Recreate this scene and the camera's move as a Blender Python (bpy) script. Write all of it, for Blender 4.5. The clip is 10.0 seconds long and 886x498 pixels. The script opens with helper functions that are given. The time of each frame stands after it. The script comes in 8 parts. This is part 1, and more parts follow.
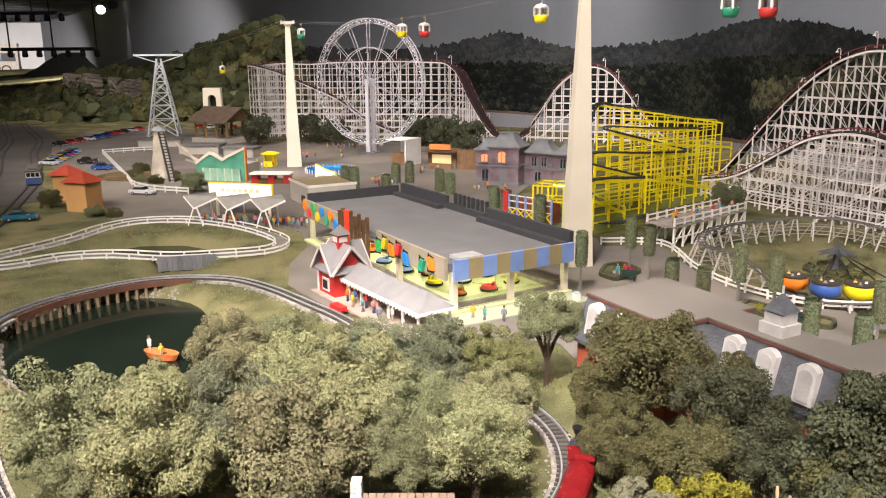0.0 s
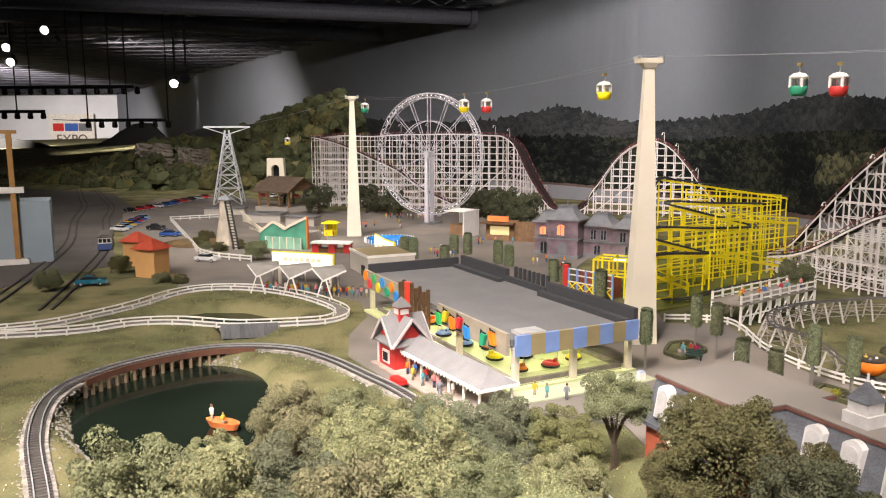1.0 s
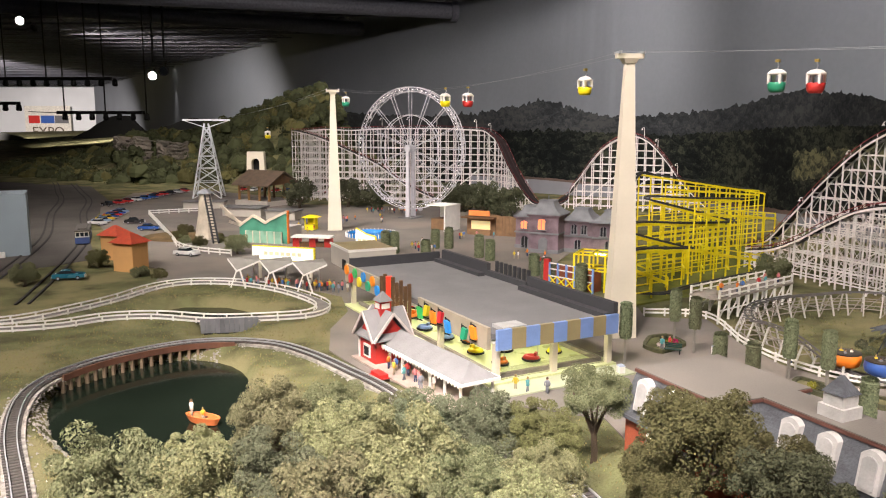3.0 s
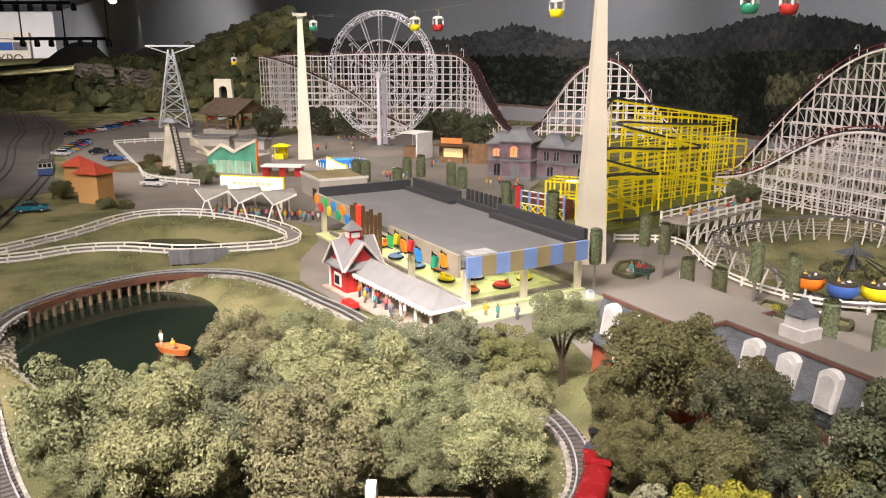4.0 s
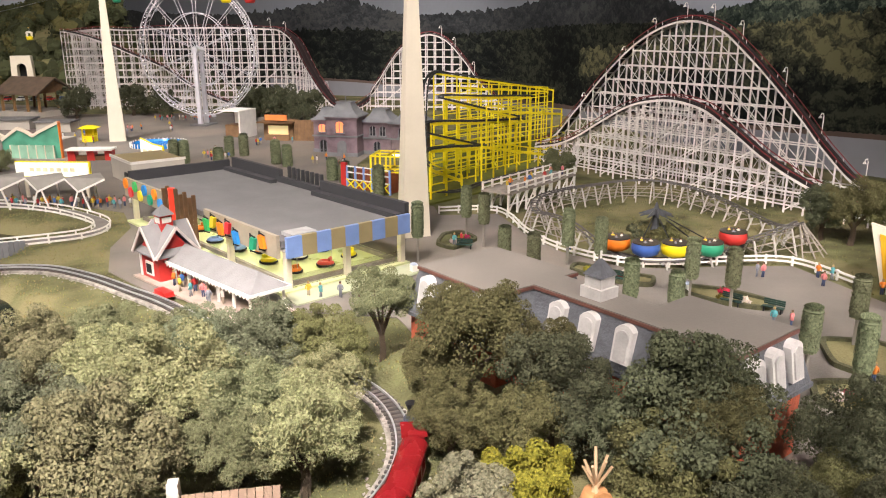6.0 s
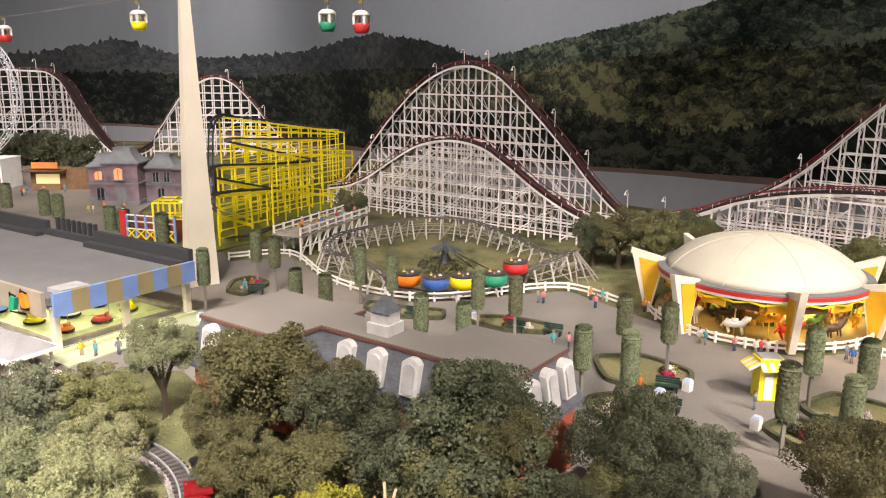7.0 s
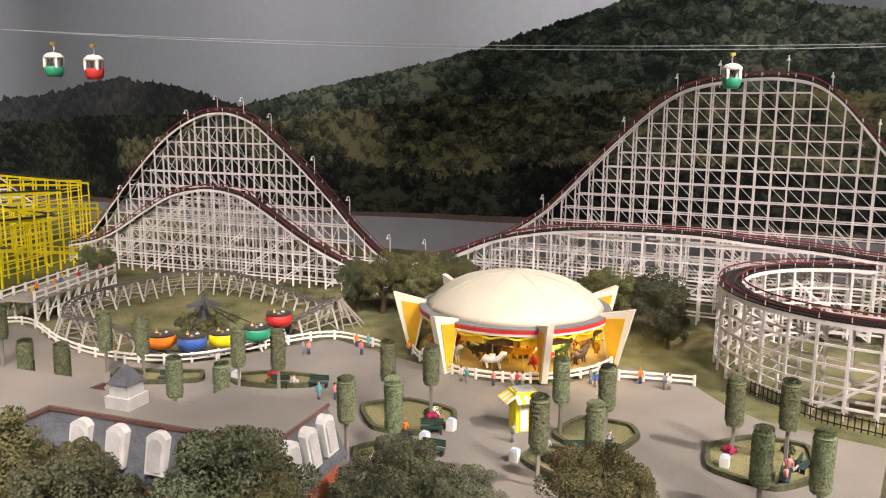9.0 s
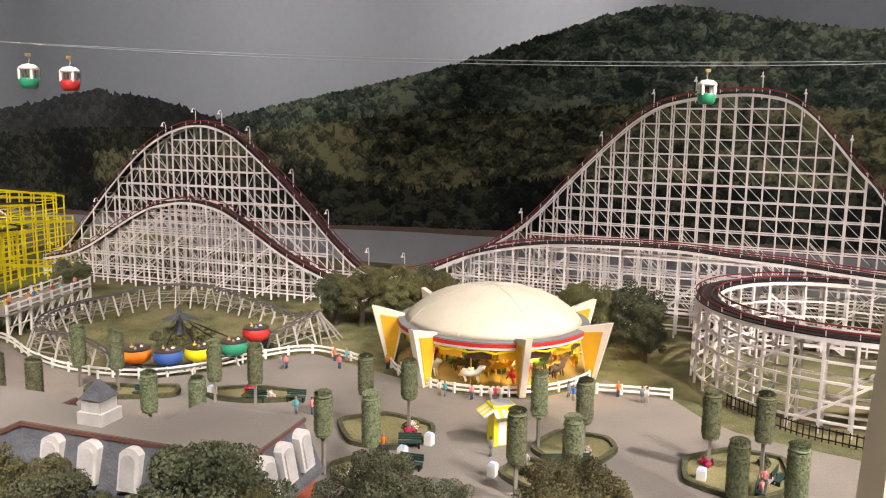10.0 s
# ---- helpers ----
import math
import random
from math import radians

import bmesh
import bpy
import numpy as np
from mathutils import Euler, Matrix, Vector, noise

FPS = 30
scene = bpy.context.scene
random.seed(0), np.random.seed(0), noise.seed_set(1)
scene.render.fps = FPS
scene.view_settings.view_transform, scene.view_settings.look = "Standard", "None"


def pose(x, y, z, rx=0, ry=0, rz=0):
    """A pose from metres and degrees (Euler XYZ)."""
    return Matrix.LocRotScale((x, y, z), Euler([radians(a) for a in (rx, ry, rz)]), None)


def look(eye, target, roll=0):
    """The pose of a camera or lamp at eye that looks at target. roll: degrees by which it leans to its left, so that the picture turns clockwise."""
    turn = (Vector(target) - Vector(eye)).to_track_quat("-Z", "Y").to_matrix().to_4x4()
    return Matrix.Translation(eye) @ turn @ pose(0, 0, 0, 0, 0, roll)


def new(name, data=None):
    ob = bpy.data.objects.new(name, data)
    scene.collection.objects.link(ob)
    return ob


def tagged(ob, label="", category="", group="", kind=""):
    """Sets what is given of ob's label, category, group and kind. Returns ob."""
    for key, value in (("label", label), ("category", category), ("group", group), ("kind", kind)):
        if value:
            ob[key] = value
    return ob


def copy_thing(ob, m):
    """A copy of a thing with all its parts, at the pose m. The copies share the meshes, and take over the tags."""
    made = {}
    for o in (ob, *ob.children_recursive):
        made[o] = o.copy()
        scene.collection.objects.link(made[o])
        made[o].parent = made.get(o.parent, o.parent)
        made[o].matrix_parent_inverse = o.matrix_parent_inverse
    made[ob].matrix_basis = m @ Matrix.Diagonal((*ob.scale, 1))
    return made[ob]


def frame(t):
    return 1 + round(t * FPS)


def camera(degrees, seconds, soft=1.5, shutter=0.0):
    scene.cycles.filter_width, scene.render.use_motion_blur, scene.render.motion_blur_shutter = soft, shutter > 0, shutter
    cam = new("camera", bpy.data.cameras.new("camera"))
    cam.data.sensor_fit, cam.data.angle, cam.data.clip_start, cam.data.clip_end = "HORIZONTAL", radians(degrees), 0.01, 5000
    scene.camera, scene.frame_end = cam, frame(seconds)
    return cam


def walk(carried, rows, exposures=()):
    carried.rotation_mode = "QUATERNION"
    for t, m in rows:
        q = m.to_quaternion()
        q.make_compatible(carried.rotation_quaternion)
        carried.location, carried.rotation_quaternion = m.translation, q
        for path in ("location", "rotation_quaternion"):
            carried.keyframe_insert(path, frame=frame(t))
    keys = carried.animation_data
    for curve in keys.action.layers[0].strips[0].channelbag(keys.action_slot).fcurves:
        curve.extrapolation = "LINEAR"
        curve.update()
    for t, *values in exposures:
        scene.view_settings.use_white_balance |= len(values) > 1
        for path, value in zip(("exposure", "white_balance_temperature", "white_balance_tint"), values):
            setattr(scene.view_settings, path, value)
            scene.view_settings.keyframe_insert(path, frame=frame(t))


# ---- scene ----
cam = camera(59.3, 10.0, 1.1)
METRES, EYE, TILT, LEAN, TURN = 0.14, 0.34, -16.0, 0.0, 0.0
PATH = [
    (0, (0.107, 0.095, 0.267), (0.057, 2.037, -0.207), -0.4),
    (0.5, (0.095, 0.098, 0.271), (-0.004, 2.06, -0.106), -0.9),
    (1, (0.097, 0.097, 0.272), (-0.09, 2.065, -0.028), -0.1),
    (1.5, (0.094, 0.094, 0.273), (-0.134, 2.064, 0.009), 0.6),
    (2, (0.093, 0.092, 0.273), (-0.127, 2.063, 0.013), 0.6),
    (3.5, (0.1, 0.1, 0.271), (0.003, 2.059, -0.119), 0.0),
    (4, (0.102, 0.102, 0.27), (0.03, 2.039, -0.223), 0.0),
    (4.5, (0.1, 0.102, 0.27), (0.057, 2.016, -0.31), 0.2),
    (5, (0.1, 0.102, 0.27), (0.089, 2.004, -0.351), 0.2),
    (5.2, (0.102, 0.104, 0.27), (0.113, 2.004, -0.355), -0.0),
    (6.3, (0.13, 0.108, 0.267), (0.621, 1.979, -0.241), 0.1),
    (6.5, (0.131, 0.106, 0.266), (0.725, 1.954, -0.217), 0.2),
    (7, (0.138, 0.103, 0.267), (0.951, 1.876, -0.18), 0.5),
    (7.5, (0.144, 0.104, 0.268), (1.137, 1.788, -0.152), 0.5),
    (8, (0.149, 0.104, 0.27), (1.27, 1.712, -0.126), 0.4),
    (8.5, (0.152, 0.104, 0.271), (1.381, 1.638, -0.101), 0.5),
    (9, (0.155, 0.104, 0.271), (1.461, 1.582, -0.061), 0.6),
    (9.5, (0.156, 0.102, 0.271), (1.496, 1.556, -0.032), 0.8),
    (10, (0.156, 0.103, 0.271), (1.504, 1.551, -0.026), 0.9),
]
walk(cam, [(t, look(eye, target, roll)) for t, eye, target, roll in PATH])

# ---- world and lights ----
world = bpy.data.worlds.new("hall_air")
scene.world = world
world.use_nodes = True
world.node_tree.nodes["Background"].inputs[0].default_value = (0.80, 0.88, 1.0, 1)
world.node_tree.nodes["Background"].inputs[1].default_value = 0.10


def spot(x, y, z, tx, ty, tz, watts, cone, soft=0.009, colour=(1.0, 0.90, 0.85), blend=0.7):
    data = bpy.data.lights.new("spot", "SPOT")
    data.energy, data.spot_size, data.spot_blend = watts, radians(cone), blend
    data.shadow_soft_size, data.color = soft, colour
    ob = new("spot_beam", data)
    ob.matrix_world = look((x, y, z), (tx, ty, tz))
    return ob


CEIL = 1.30
# the hall's track lights and one added pylon lamp: eye, aim, watts, cone
SPOTS = [
    (-0.55, -0.30, 1.20, -0.18, 0.62, 0, 68, 80),
    (-0.07, -0.32, 1.20, -0.07, 0.43, 0, 255, 37),
    (0.98, -0.62, 1.20, 0.79, 0.40, 0, 158, 41),
    (0.30, -0.80, 1.20, 0.90, 0.36, 0, 106, 42),
    (-0.85, 0.45, 1.20, -0.48, 1.35, 0, 62, 85),
    (-0.02, 0.35, 1.20, 0.24, 1.38, 0, 80, 66),
    (0.70, -0.05, 1.20, 1.05, 0.85, 0.12, 15, 55),
    (-0.65, 1.45, 1.20, -0.62, 2.55, 0.1, 88, 85),
    (0.45, 1.15, 1.20, 0.35, 2.30, 0.1, 40, 66),
    (-0.80, 2.30, 1.20, -1.25, 4.20, 0.25, 120, 68),
    (-0.30, 3.60, 1.22, 0.20, 5.60, 0.7, 110, 120),
    (0.70, 1.90, 1.22, 1.30, 3.80, 0.75, 70, 115),
    (1.00, 0.75, 1.22, 1.60, 2.40, 0.85, 184, 95),
    (1.05, 0.10, 1.22, 2.25, 0.55, 0.65, 42, 110),
    # added lamp with no known source, brightens the pylon at the plaza's edge
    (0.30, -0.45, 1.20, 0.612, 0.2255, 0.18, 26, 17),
    (-7.0, 9.0, 1.12, -11.0, 19.9, -2.2, 5200, 48),
    (-4.4, 7.6, 1.14, -3.5, 10.4, -0.9, 300, 96),
    (-5.36, 12.84, 1.20, -5.26, 12.94, 0.36, 14, 24),
]
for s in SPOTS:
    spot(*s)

# ---- materials ----
MATS = {}


def mat(name, colour, rough=0.7, metal=0.0, vary=0.25, scale=60.0, fine=600.0, bump=0.15, second=None, emit=0.0, rand=0.0, spec=0.4):
    """Colour broken up at two scales, with fine relief; second: a colour that comes in as patches."""
    if name in MATS:
        return MATS[name]
    m = bpy.data.materials.new(name)
    m.use_nodes = True
    n, l = m.node_tree.nodes, m.node_tree.links
    b = n["Principled BSDF"]
    b.inputs["Roughness"].default_value, b.inputs["Metallic"].default_value = rough, metal
    b.inputs["Specular IOR Level"].default_value = spec
    tc = n.new("ShaderNodeTexCoord")

    def noisy(s, detail):
        t = n.new("ShaderNodeTexNoise")
        t.inputs["Scale"].default_value, t.inputs["Detail"].default_value = s, detail
        l.new(tc.outputs["Object"], t.inputs["Vector"])
        return t.outputs["Fac"]

    def mix(kind, fac, a, c):
        x = n.new("ShaderNodeMix")
        x.data_type, x.blend_type = "RGBA", kind
        for sock, val in ((x.inputs[0], fac), (x.inputs[6], a), (x.inputs[7], c)):
            if hasattr(val, "is_output"):
                l.new(val, sock)
            elif isinstance(val, (int, float)):
                sock.default_value = val
            else:
                sock.default_value = (*val, 1)
        return x.outputs[2]

    def ramp(fac, lo, hi, a=0.0, c=1.0):
        x = n.new("ShaderNodeMapRange")
        x.inputs[1].default_value, x.inputs[2].default_value = lo, hi
        x.inputs[3].default_value, x.inputs[4].default_value = a, c
        l.new(fac, x.inputs[0])
        return x.outputs[0]

    big, small = noisy(scale, 5), noisy(fine, 3)
    dark = tuple(c * (1 - vary) for c in colour)
    light = tuple(min(1, c * (1 + 0.5 * vary)) for c in colour)
    col = mix("MIX", ramp(big, 0.3, 0.7), dark, light)
    if second:
        col = mix("MIX", ramp(noisy(scale * 0.35, 4), 0.46, 0.60), col, second)
    col = mix("MULTIPLY", ramp(small, 0.3, 0.7, 0.5 * vary, 0.0), col, (0.35, 0.33, 0.3))
    if rand:
        oi = n.new("ShaderNodeObjectInfo")
        hsv = n.new("ShaderNodeHueSaturation")
        l.new(col, hsv.inputs["Color"])
        l.new(ramp(oi.outputs["Random"], 0, 1, 1 - rand, 1 + rand), hsv.inputs["Value"])
        col = hsv.outputs[0]
    l.new(col, b.inputs["Base Color"])
    l.new(ramp(big, 0.3, 0.7, max(0.05, rough - 0.12), min(1, rough + 0.1)), b.inputs["Roughness"])
    if bump:
        bp = n.new("ShaderNodeBump")
        bp.inputs["Strength"].default_value, bp.inputs["Distance"].default_value = bump, 0.002
        l.new(small, bp.inputs["Height"])
        l.new(bp.outputs[0], b.inputs["Normal"])
    if emit:
        b.inputs["Emission Color"].default_value = (*colour, 1)
        b.inputs["Emission Strength"].default_value = emit
    MATS[name] = m
    return m


def leaf_mat(name, colour, spread=0.35, hue=0.03):
    """Flocked foliage: each flake takes its own shade, each tree its own tint."""
    if name in MATS:
        return MATS[name]
    m = bpy.data.materials.new(name)
    m.use_nodes = True
    n, l = m.node_tree.nodes, m.node_tree.links
    b = n["Principled BSDF"]
    b.inputs["Roughness"].default_value, b.inputs["Specular IOR Level"].default_value = 0.8, 0.15
    g, oi = n.new("ShaderNodeNewGeometry"), n.new("ShaderNodeObjectInfo")
    hsv = n.new("ShaderNodeHueSaturation")
    hsv.inputs["Color"].default_value = (*colour, 1)

    def ramp(fac, a, c):
        x = n.new("ShaderNodeMapRange")
        x.inputs[3].default_value, x.inputs[4].default_value = a, c
        l.new(fac, x.inputs[0])
        return x.outputs[0]

    mul = n.new("ShaderNodeMath")
    mul.operation = "MULTIPLY"
    l.new(ramp(g.outputs["Random Per Island"], 1 - spread, 1 + spread), mul.inputs[0])
    l.new(ramp(oi.outputs["Random"], 0.78, 1.24), mul.inputs[1])
    l.new(mul.outputs[0], hsv.inputs["Value"])
    l.new(ramp(oi.outputs["Random"], 0.5 - hue, 0.5 + hue * 0.6), hsv.inputs["Hue"])
    l.new(hsv.outputs[0], b.inputs["Base Color"])
    MATS[name] = m
    return m


GRASS = mat("static_grass", (0.150, 0.150, 0.072), 0.95, vary=0.5, scale=26, fine=520, bump=1.0, second=(0.245, 0.22, 0.112), spec=0.1)
ASPHALT = mat("grey_paving", (0.205, 0.184, 0.162), 0.9, vary=0.22, scale=12, fine=500, bump=0.25, second=(0.255, 0.22, 0.187), spec=0.2)
TARMAC = mat("dark_tarmac", (0.115, 0.104, 0.094), 0.92, vary=0.35, scale=8, fine=400, bump=0.3, spec=0.2)
DIRT = mat("earth", (0.16, 0.11, 0.055), 0.95, vary=0.4, scale=40, fine=500, bump=0.6, spec=0.1)
BALLAST = mat("pale_ballast", (0.46, 0.42, 0.38), 0.95, vary=0.5, scale=150, fine=700, bump=1.0, spec=0.1)
WATER = mat("dark_water", (0.012, 0.018, 0.012), 0.06, vary=0.3, scale=6, fine=120, bump=0.02, spec=0.5)
WHITE = mat("white_paint", (0.80, 0.77, 0.72), 0.6, vary=0.10, scale=60, fine=500, bump=0.05)
COASTW = mat("white_timber", (0.80, 0.74, 0.72), 0.65, vary=0.14, scale=50, fine=500, bump=0.05)
CREAM = mat("cream_plaster", (0.72, 0.65, 0.52), 0.7, vary=0.08, scale=18, fine=400, bump=0.04)
REDRAIL = mat("dark_red_timber", (0.22, 0.03, 0.035), 0.6, vary=0.25)
TRACKD = mat("dark_track", (0.022, 0.014, 0.014), 0.6, vary=0.3)
YELLOW = mat("yellow_paint", (0.88, 0.72, 0.010), 0.5, vary=0.12)
RED = mat("red_paint", (0.55, 0.035, 0.03), 0.5, vary=0.15)
ORANGE = mat("orange_paint", (0.85, 0.22, 0.02), 0.4, vary=0.1)
BLUE = mat("blue_paint", (0.05, 0.12, 0.40), 0.4, vary=0.15)
SKYBLUE = mat("pale_blue_paint", (0.22, 0.34, 0.68), 0.6, vary=0.12)
TAN = mat("tan_paint", (0.36, 0.29, 0.15), 0.7, vary=0.12)
GREEN = mat("green_paint", (0.03, 0.28, 0.15), 0.4, vary=0.1)
GOLD = mat("golden_panel", (0.70, 0.38, 0.02), 0.5, vary=0.12)
BLACK = mat("black_paint", (0.012, 0.012, 0.013), 0.6, vary=0.3)
ROOFG = mat("grey_roofing", (0.20, 0.195, 0.195), 0.85, vary=0.18, scale=25, fine=600, bump=0.3)
SLATE = mat("slate_shingle", (0.13, 0.135, 0.15), 0.7, vary=0.3, scale=120, fine=500, bump=0.5)
ROOFT = mat("taupe_roof", (0.225, 0.200, 0.175), 0.9, vary=0.14, scale=16, fine=600, bump=0.2)
BRICK = mat("red_brick", (0.42, 0.10, 0.05), 0.85, vary=0.25, scale=200, fine=600, bump=0.4)
BARK = mat("bark", (0.12, 0.085, 0.055), 0.95, vary=0.4, scale=120, fine=500, bump=0.8)
STEEL = mat("galvanised_steel", (0.55, 0.55, 0.57), 0.4, metal=0.5, vary=0.15)
TIMBER = mat("brown_timber", (0.16, 0.085, 0.04), 0.8, vary=0.35, scale=80, fine=500, bump=0.4)
GREYTIM = mat("weathered_timber", (0.33, 0.29, 0.25), 0.85, vary=0.3, scale=90)
LEAF = leaf_mat("leaf_flock", (0.225, 0.223, 0.116), 0.28, 0.022)
LEAFO = leaf_mat("olive_leaf_flock", (0.120, 0.116, 0.050), 0.3, 0.02)
LEAFD = leaf_mat("dark_leaf_flock", (0.082, 0.088, 0.050), 0.3, 0.02)
LEAFY = leaf_mat("yellow_leaf_flock", (0.175, 0.150, 0.022), 0.35)
HEDGE = leaf_mat("hedge_flock", (0.130, 0.144, 0.082), 0.45)
WOODS = leaf_mat("far_wood_flock", (0.046, 0.050, 0.023), 0.35)

# ---- building kit ----


class Geo:
    """Collects vertices and faces for one mesh."""

    def __init__(self):
        self.v, self.f = [], []

    def add(self, verts, faces):
        o = len(self.v)
        self.v += [tuple(p) for p in verts]
        self.f += [tuple(i + o for i in f) for f in faces]
        return self

    def box(self, x, y, z, sx, sy, sz, rz=0.0):
        """A box whose bottom centre is x, y, z."""
        c, s = math.cos(rz), math.sin(rz)
        vs = []
        for dz in (0, sz):
            for dx, dy in ((-1, -1), (1, -1), (1, 1), (-1, 1)):
                a, b = dx * sx / 2, dy * sy / 2
                vs.append((x + a * c - b * s, y + a * s + b * c, z + dz))
        return self.add(vs, [(3, 2, 1, 0), (4, 5, 6, 7), (0, 1, 5, 4), (1, 2, 6, 5), (2, 3, 7, 6), (3, 0, 4, 7)])

    def beam(self, p, q, w, h=None):
        """A straight bar of section w by h from p to q."""
        h = h or w
        p, q = Vector(p), Vector(q)
        d = (q - p)
        if d.length < 1e-6:
            return self
        d.normalize()
        up = Vector((0, 0, 1)) if abs(d.z) < 0.95 else Vector((0, 1, 0))
        a = d.cross(up).normalized() * (w / 2)
        b = a.cross(d).normalized() * (h / 2)
        vs = [e + i * a + j * b for e in (p, q) for i, j in ((-1, -1), (1, -1), (1, 1), (-1, 1))]
        return self.add(vs, [(0, 1, 2, 3), (7, 6, 5, 4), (0, 4, 5, 1), (1, 5, 6, 2), (2, 6, 7, 3), (3, 7, 4, 0)])

    def sweep(self, pts, w, h, closed=False):
        """A bar of section w by h that follows pts, upright."""
        pts = [Vector(p) for p in pts]
        k = len(pts)
        vs = []
        for i, p in enumerate(pts):
            d = pts[(i + 1) % k if closed else min(i + 1, k - 1)] - pts[(i - 1) % k if closed else max(i - 1, 0)]
            a = Vector((d.y, -d.x, 0))
            a = a.normalized() * (w / 2) if a.length > 1e-9 else Vector((w / 2, 0, 0))
            vs += [p - a - Vector((0, 0, h / 2)), p + a - Vector((0, 0, h / 2)), p + a + Vector((0, 0, h / 2)), p - a + Vector((0, 0, h / 2))]
        fs = []
        for i in range(k if closed else k - 1):
            j = (i + 1) % k
            for e in range(4):
                g = (e + 1) % 4
                fs.append((i * 4 + e, i * 4 + g, j * 4 + g, j * 4 + e))
        if not closed:
            fs += [(3, 2, 1, 0), (k * 4 - 4, k * 4 - 3, k * 4 - 2, k * 4 - 1)]
        return self.add(vs, fs)

    def tube(self, pts, r0, r1=None, n=8):
        r1 = r0 if r1 is None else r1
        pts = [Vector(p) for p in pts]
        k = len(pts)
        vs = []
        for i, p in enumerate(pts):
            d = (pts[min(i + 1, k - 1)] - pts[max(i - 1, 0)]).normalized()
            up = Vector((0, 0, 1)) if abs(d.z) < 0.9 else Vector((1, 0, 0))
            a = d.cross(up).normalized()
            b = a.cross(d)
            r = r0 + (r1 - r0) * i / max(1, k - 1)
            vs += [p + r * (math.cos(t) * a + math.sin(t) * b) for t in (2 * math.pi * e / n for e in range(n))]
        fs = [(i * n + e, i * n + (e + 1) % n, (i + 1) * n + (e + 1) % n, (i + 1) * n + e) for i in range(k - 1) for e in range(n)]
        fs += [tuple(range(n - 1, -1, -1)), tuple(range((k - 1) * n, k * n))]
        return self.add(vs, fs)

    def lathe(self, prof, n=24, x=0.0, y=0.0, z=0.0, a0=0.0):
        """Turns the profile of (radius, height) round the upright through x, y."""
        k = len(prof)
        vs = [(x + r * math.cos(a0 + 2 * math.pi * e / n), y + r * math.sin(a0 + 2 * math.pi * e / n), z + h) for r, h in prof for e in range(n)]
        fs = [(i * n + e, i * n + (e + 1) % n, (i + 1) * n + (e + 1) % n, (i + 1) * n + e) for i in range(k - 1) for e in range(n)]
        fs += [tuple(range(n - 1, -1, -1)), tuple(range((k - 1) * n, k * n))]
        return self.add(vs, fs)

    def prism(self, poly, z0, z1):
        k = len(poly)
        if sum(poly[i][0] * poly[(i + 1) % k][1] - poly[(i + 1) % k][0] * poly[i][1] for i in range(k)) < 0:
            poly = poly[::-1]
        vs = [(p[0], p[1], z0) for p in poly] + [(p[0], p[1], z1) for p in poly]
        fs = [tuple(range(k - 1, -1, -1)), tuple(range(k, 2 * k))] + [(i, (i + 1) % k, k + (i + 1) % k, k + i) for i in range(k)]
        return self.add(vs, fs)

    def plate(self, poly, axis, off, thick):
        """A flat plate: poly in (along, up), laid on the plane at off along the axis 'x' or 'y'."""
        k = len(poly)
        vs = []
        for d in (-thick / 2, thick / 2):
            vs += [(off + d, a, b) if axis == "x" else (a, off + d, b) for a, b in poly]
        fs = [tuple(range(k)), tuple(range(2 * k - 1, k - 1, -1))] + [((i + 1) % k, i, k + i, k + (i + 1) % k) for i in range(k)]
        return self.add(vs, fs)

    def hip(self, x, y, z, sx, sy, h, top=0.0, n_over=0.0):
        """A hipped or pyramid roof; top: how much of the plan is left flat."""
        a, b = sx / 2 + n_over, sy / 2 + n_over
        vs = [(x - a, y - b, z), (x + a, y - b, z), (x + a, y + b, z), (x - a, y + b, z)]
        c, d = sx / 2 * top, sy / 2 * top
        vs += [(x - c, y - d, z + h), (x + c, y - d, z + h), (x + c, y + d, z + h), (x - c, y + d, z + h)]
        return self.add(vs, [(3, 2, 1, 0), (4, 5, 6, 7), (0, 1, 5, 4), (1, 2, 6, 5), (2, 3, 7, 6), (3, 0, 4, 7)])

    def gable(self, x, y, z, sx, sy, h, t=0.002):
        """Two sloping slabs over a plan sx by sy, the ridge along y."""
        for s in (-1, 1):
            p = [(x + s * sx / 2, z), (x, z + h), (x, z + h + t), (x + s * sx / 2, z + t)]
            vs = [(a, y + e * sy / 2, b) for e in (-1, 1) for a, b in p]
            self.add(vs, [(0, 1, 2, 3), (7, 6, 5, 4), (0, 4, 5, 1), (1, 5, 6, 2), (2, 6, 7, 3), (3, 7, 4, 0)])
        return self

    def mesh(self, name):
        me = bpy.data.meshes.new(name)
        me.from_pydata(self.v, [], self.f)
        me.update()
        return me


def part(name, geo, material, parent=None, label="", smooth=False):
    me = geo.mesh(name) if isinstance(geo, Geo) else geo
    if not me.materials:
        me.materials.append(material)
    if smooth:
        me.shade_smooth()
    ob = new(name, me)
    ob.parent = parent
    if label:
        ob["label"] = label
    return ob


def thing(name, label, category, m=None, group=""):
    ob = new(name)
    ob.empty_display_size = 0.01
    if m is not None:
        ob.matrix_world = m
    return tagged(ob, label, category, group)


def setting(name, geo, material, label, category, kind="structure", smooth=False):
    ob = part(name, geo, material, None, "", smooth)
    return tagged(ob, label, category, "", kind)


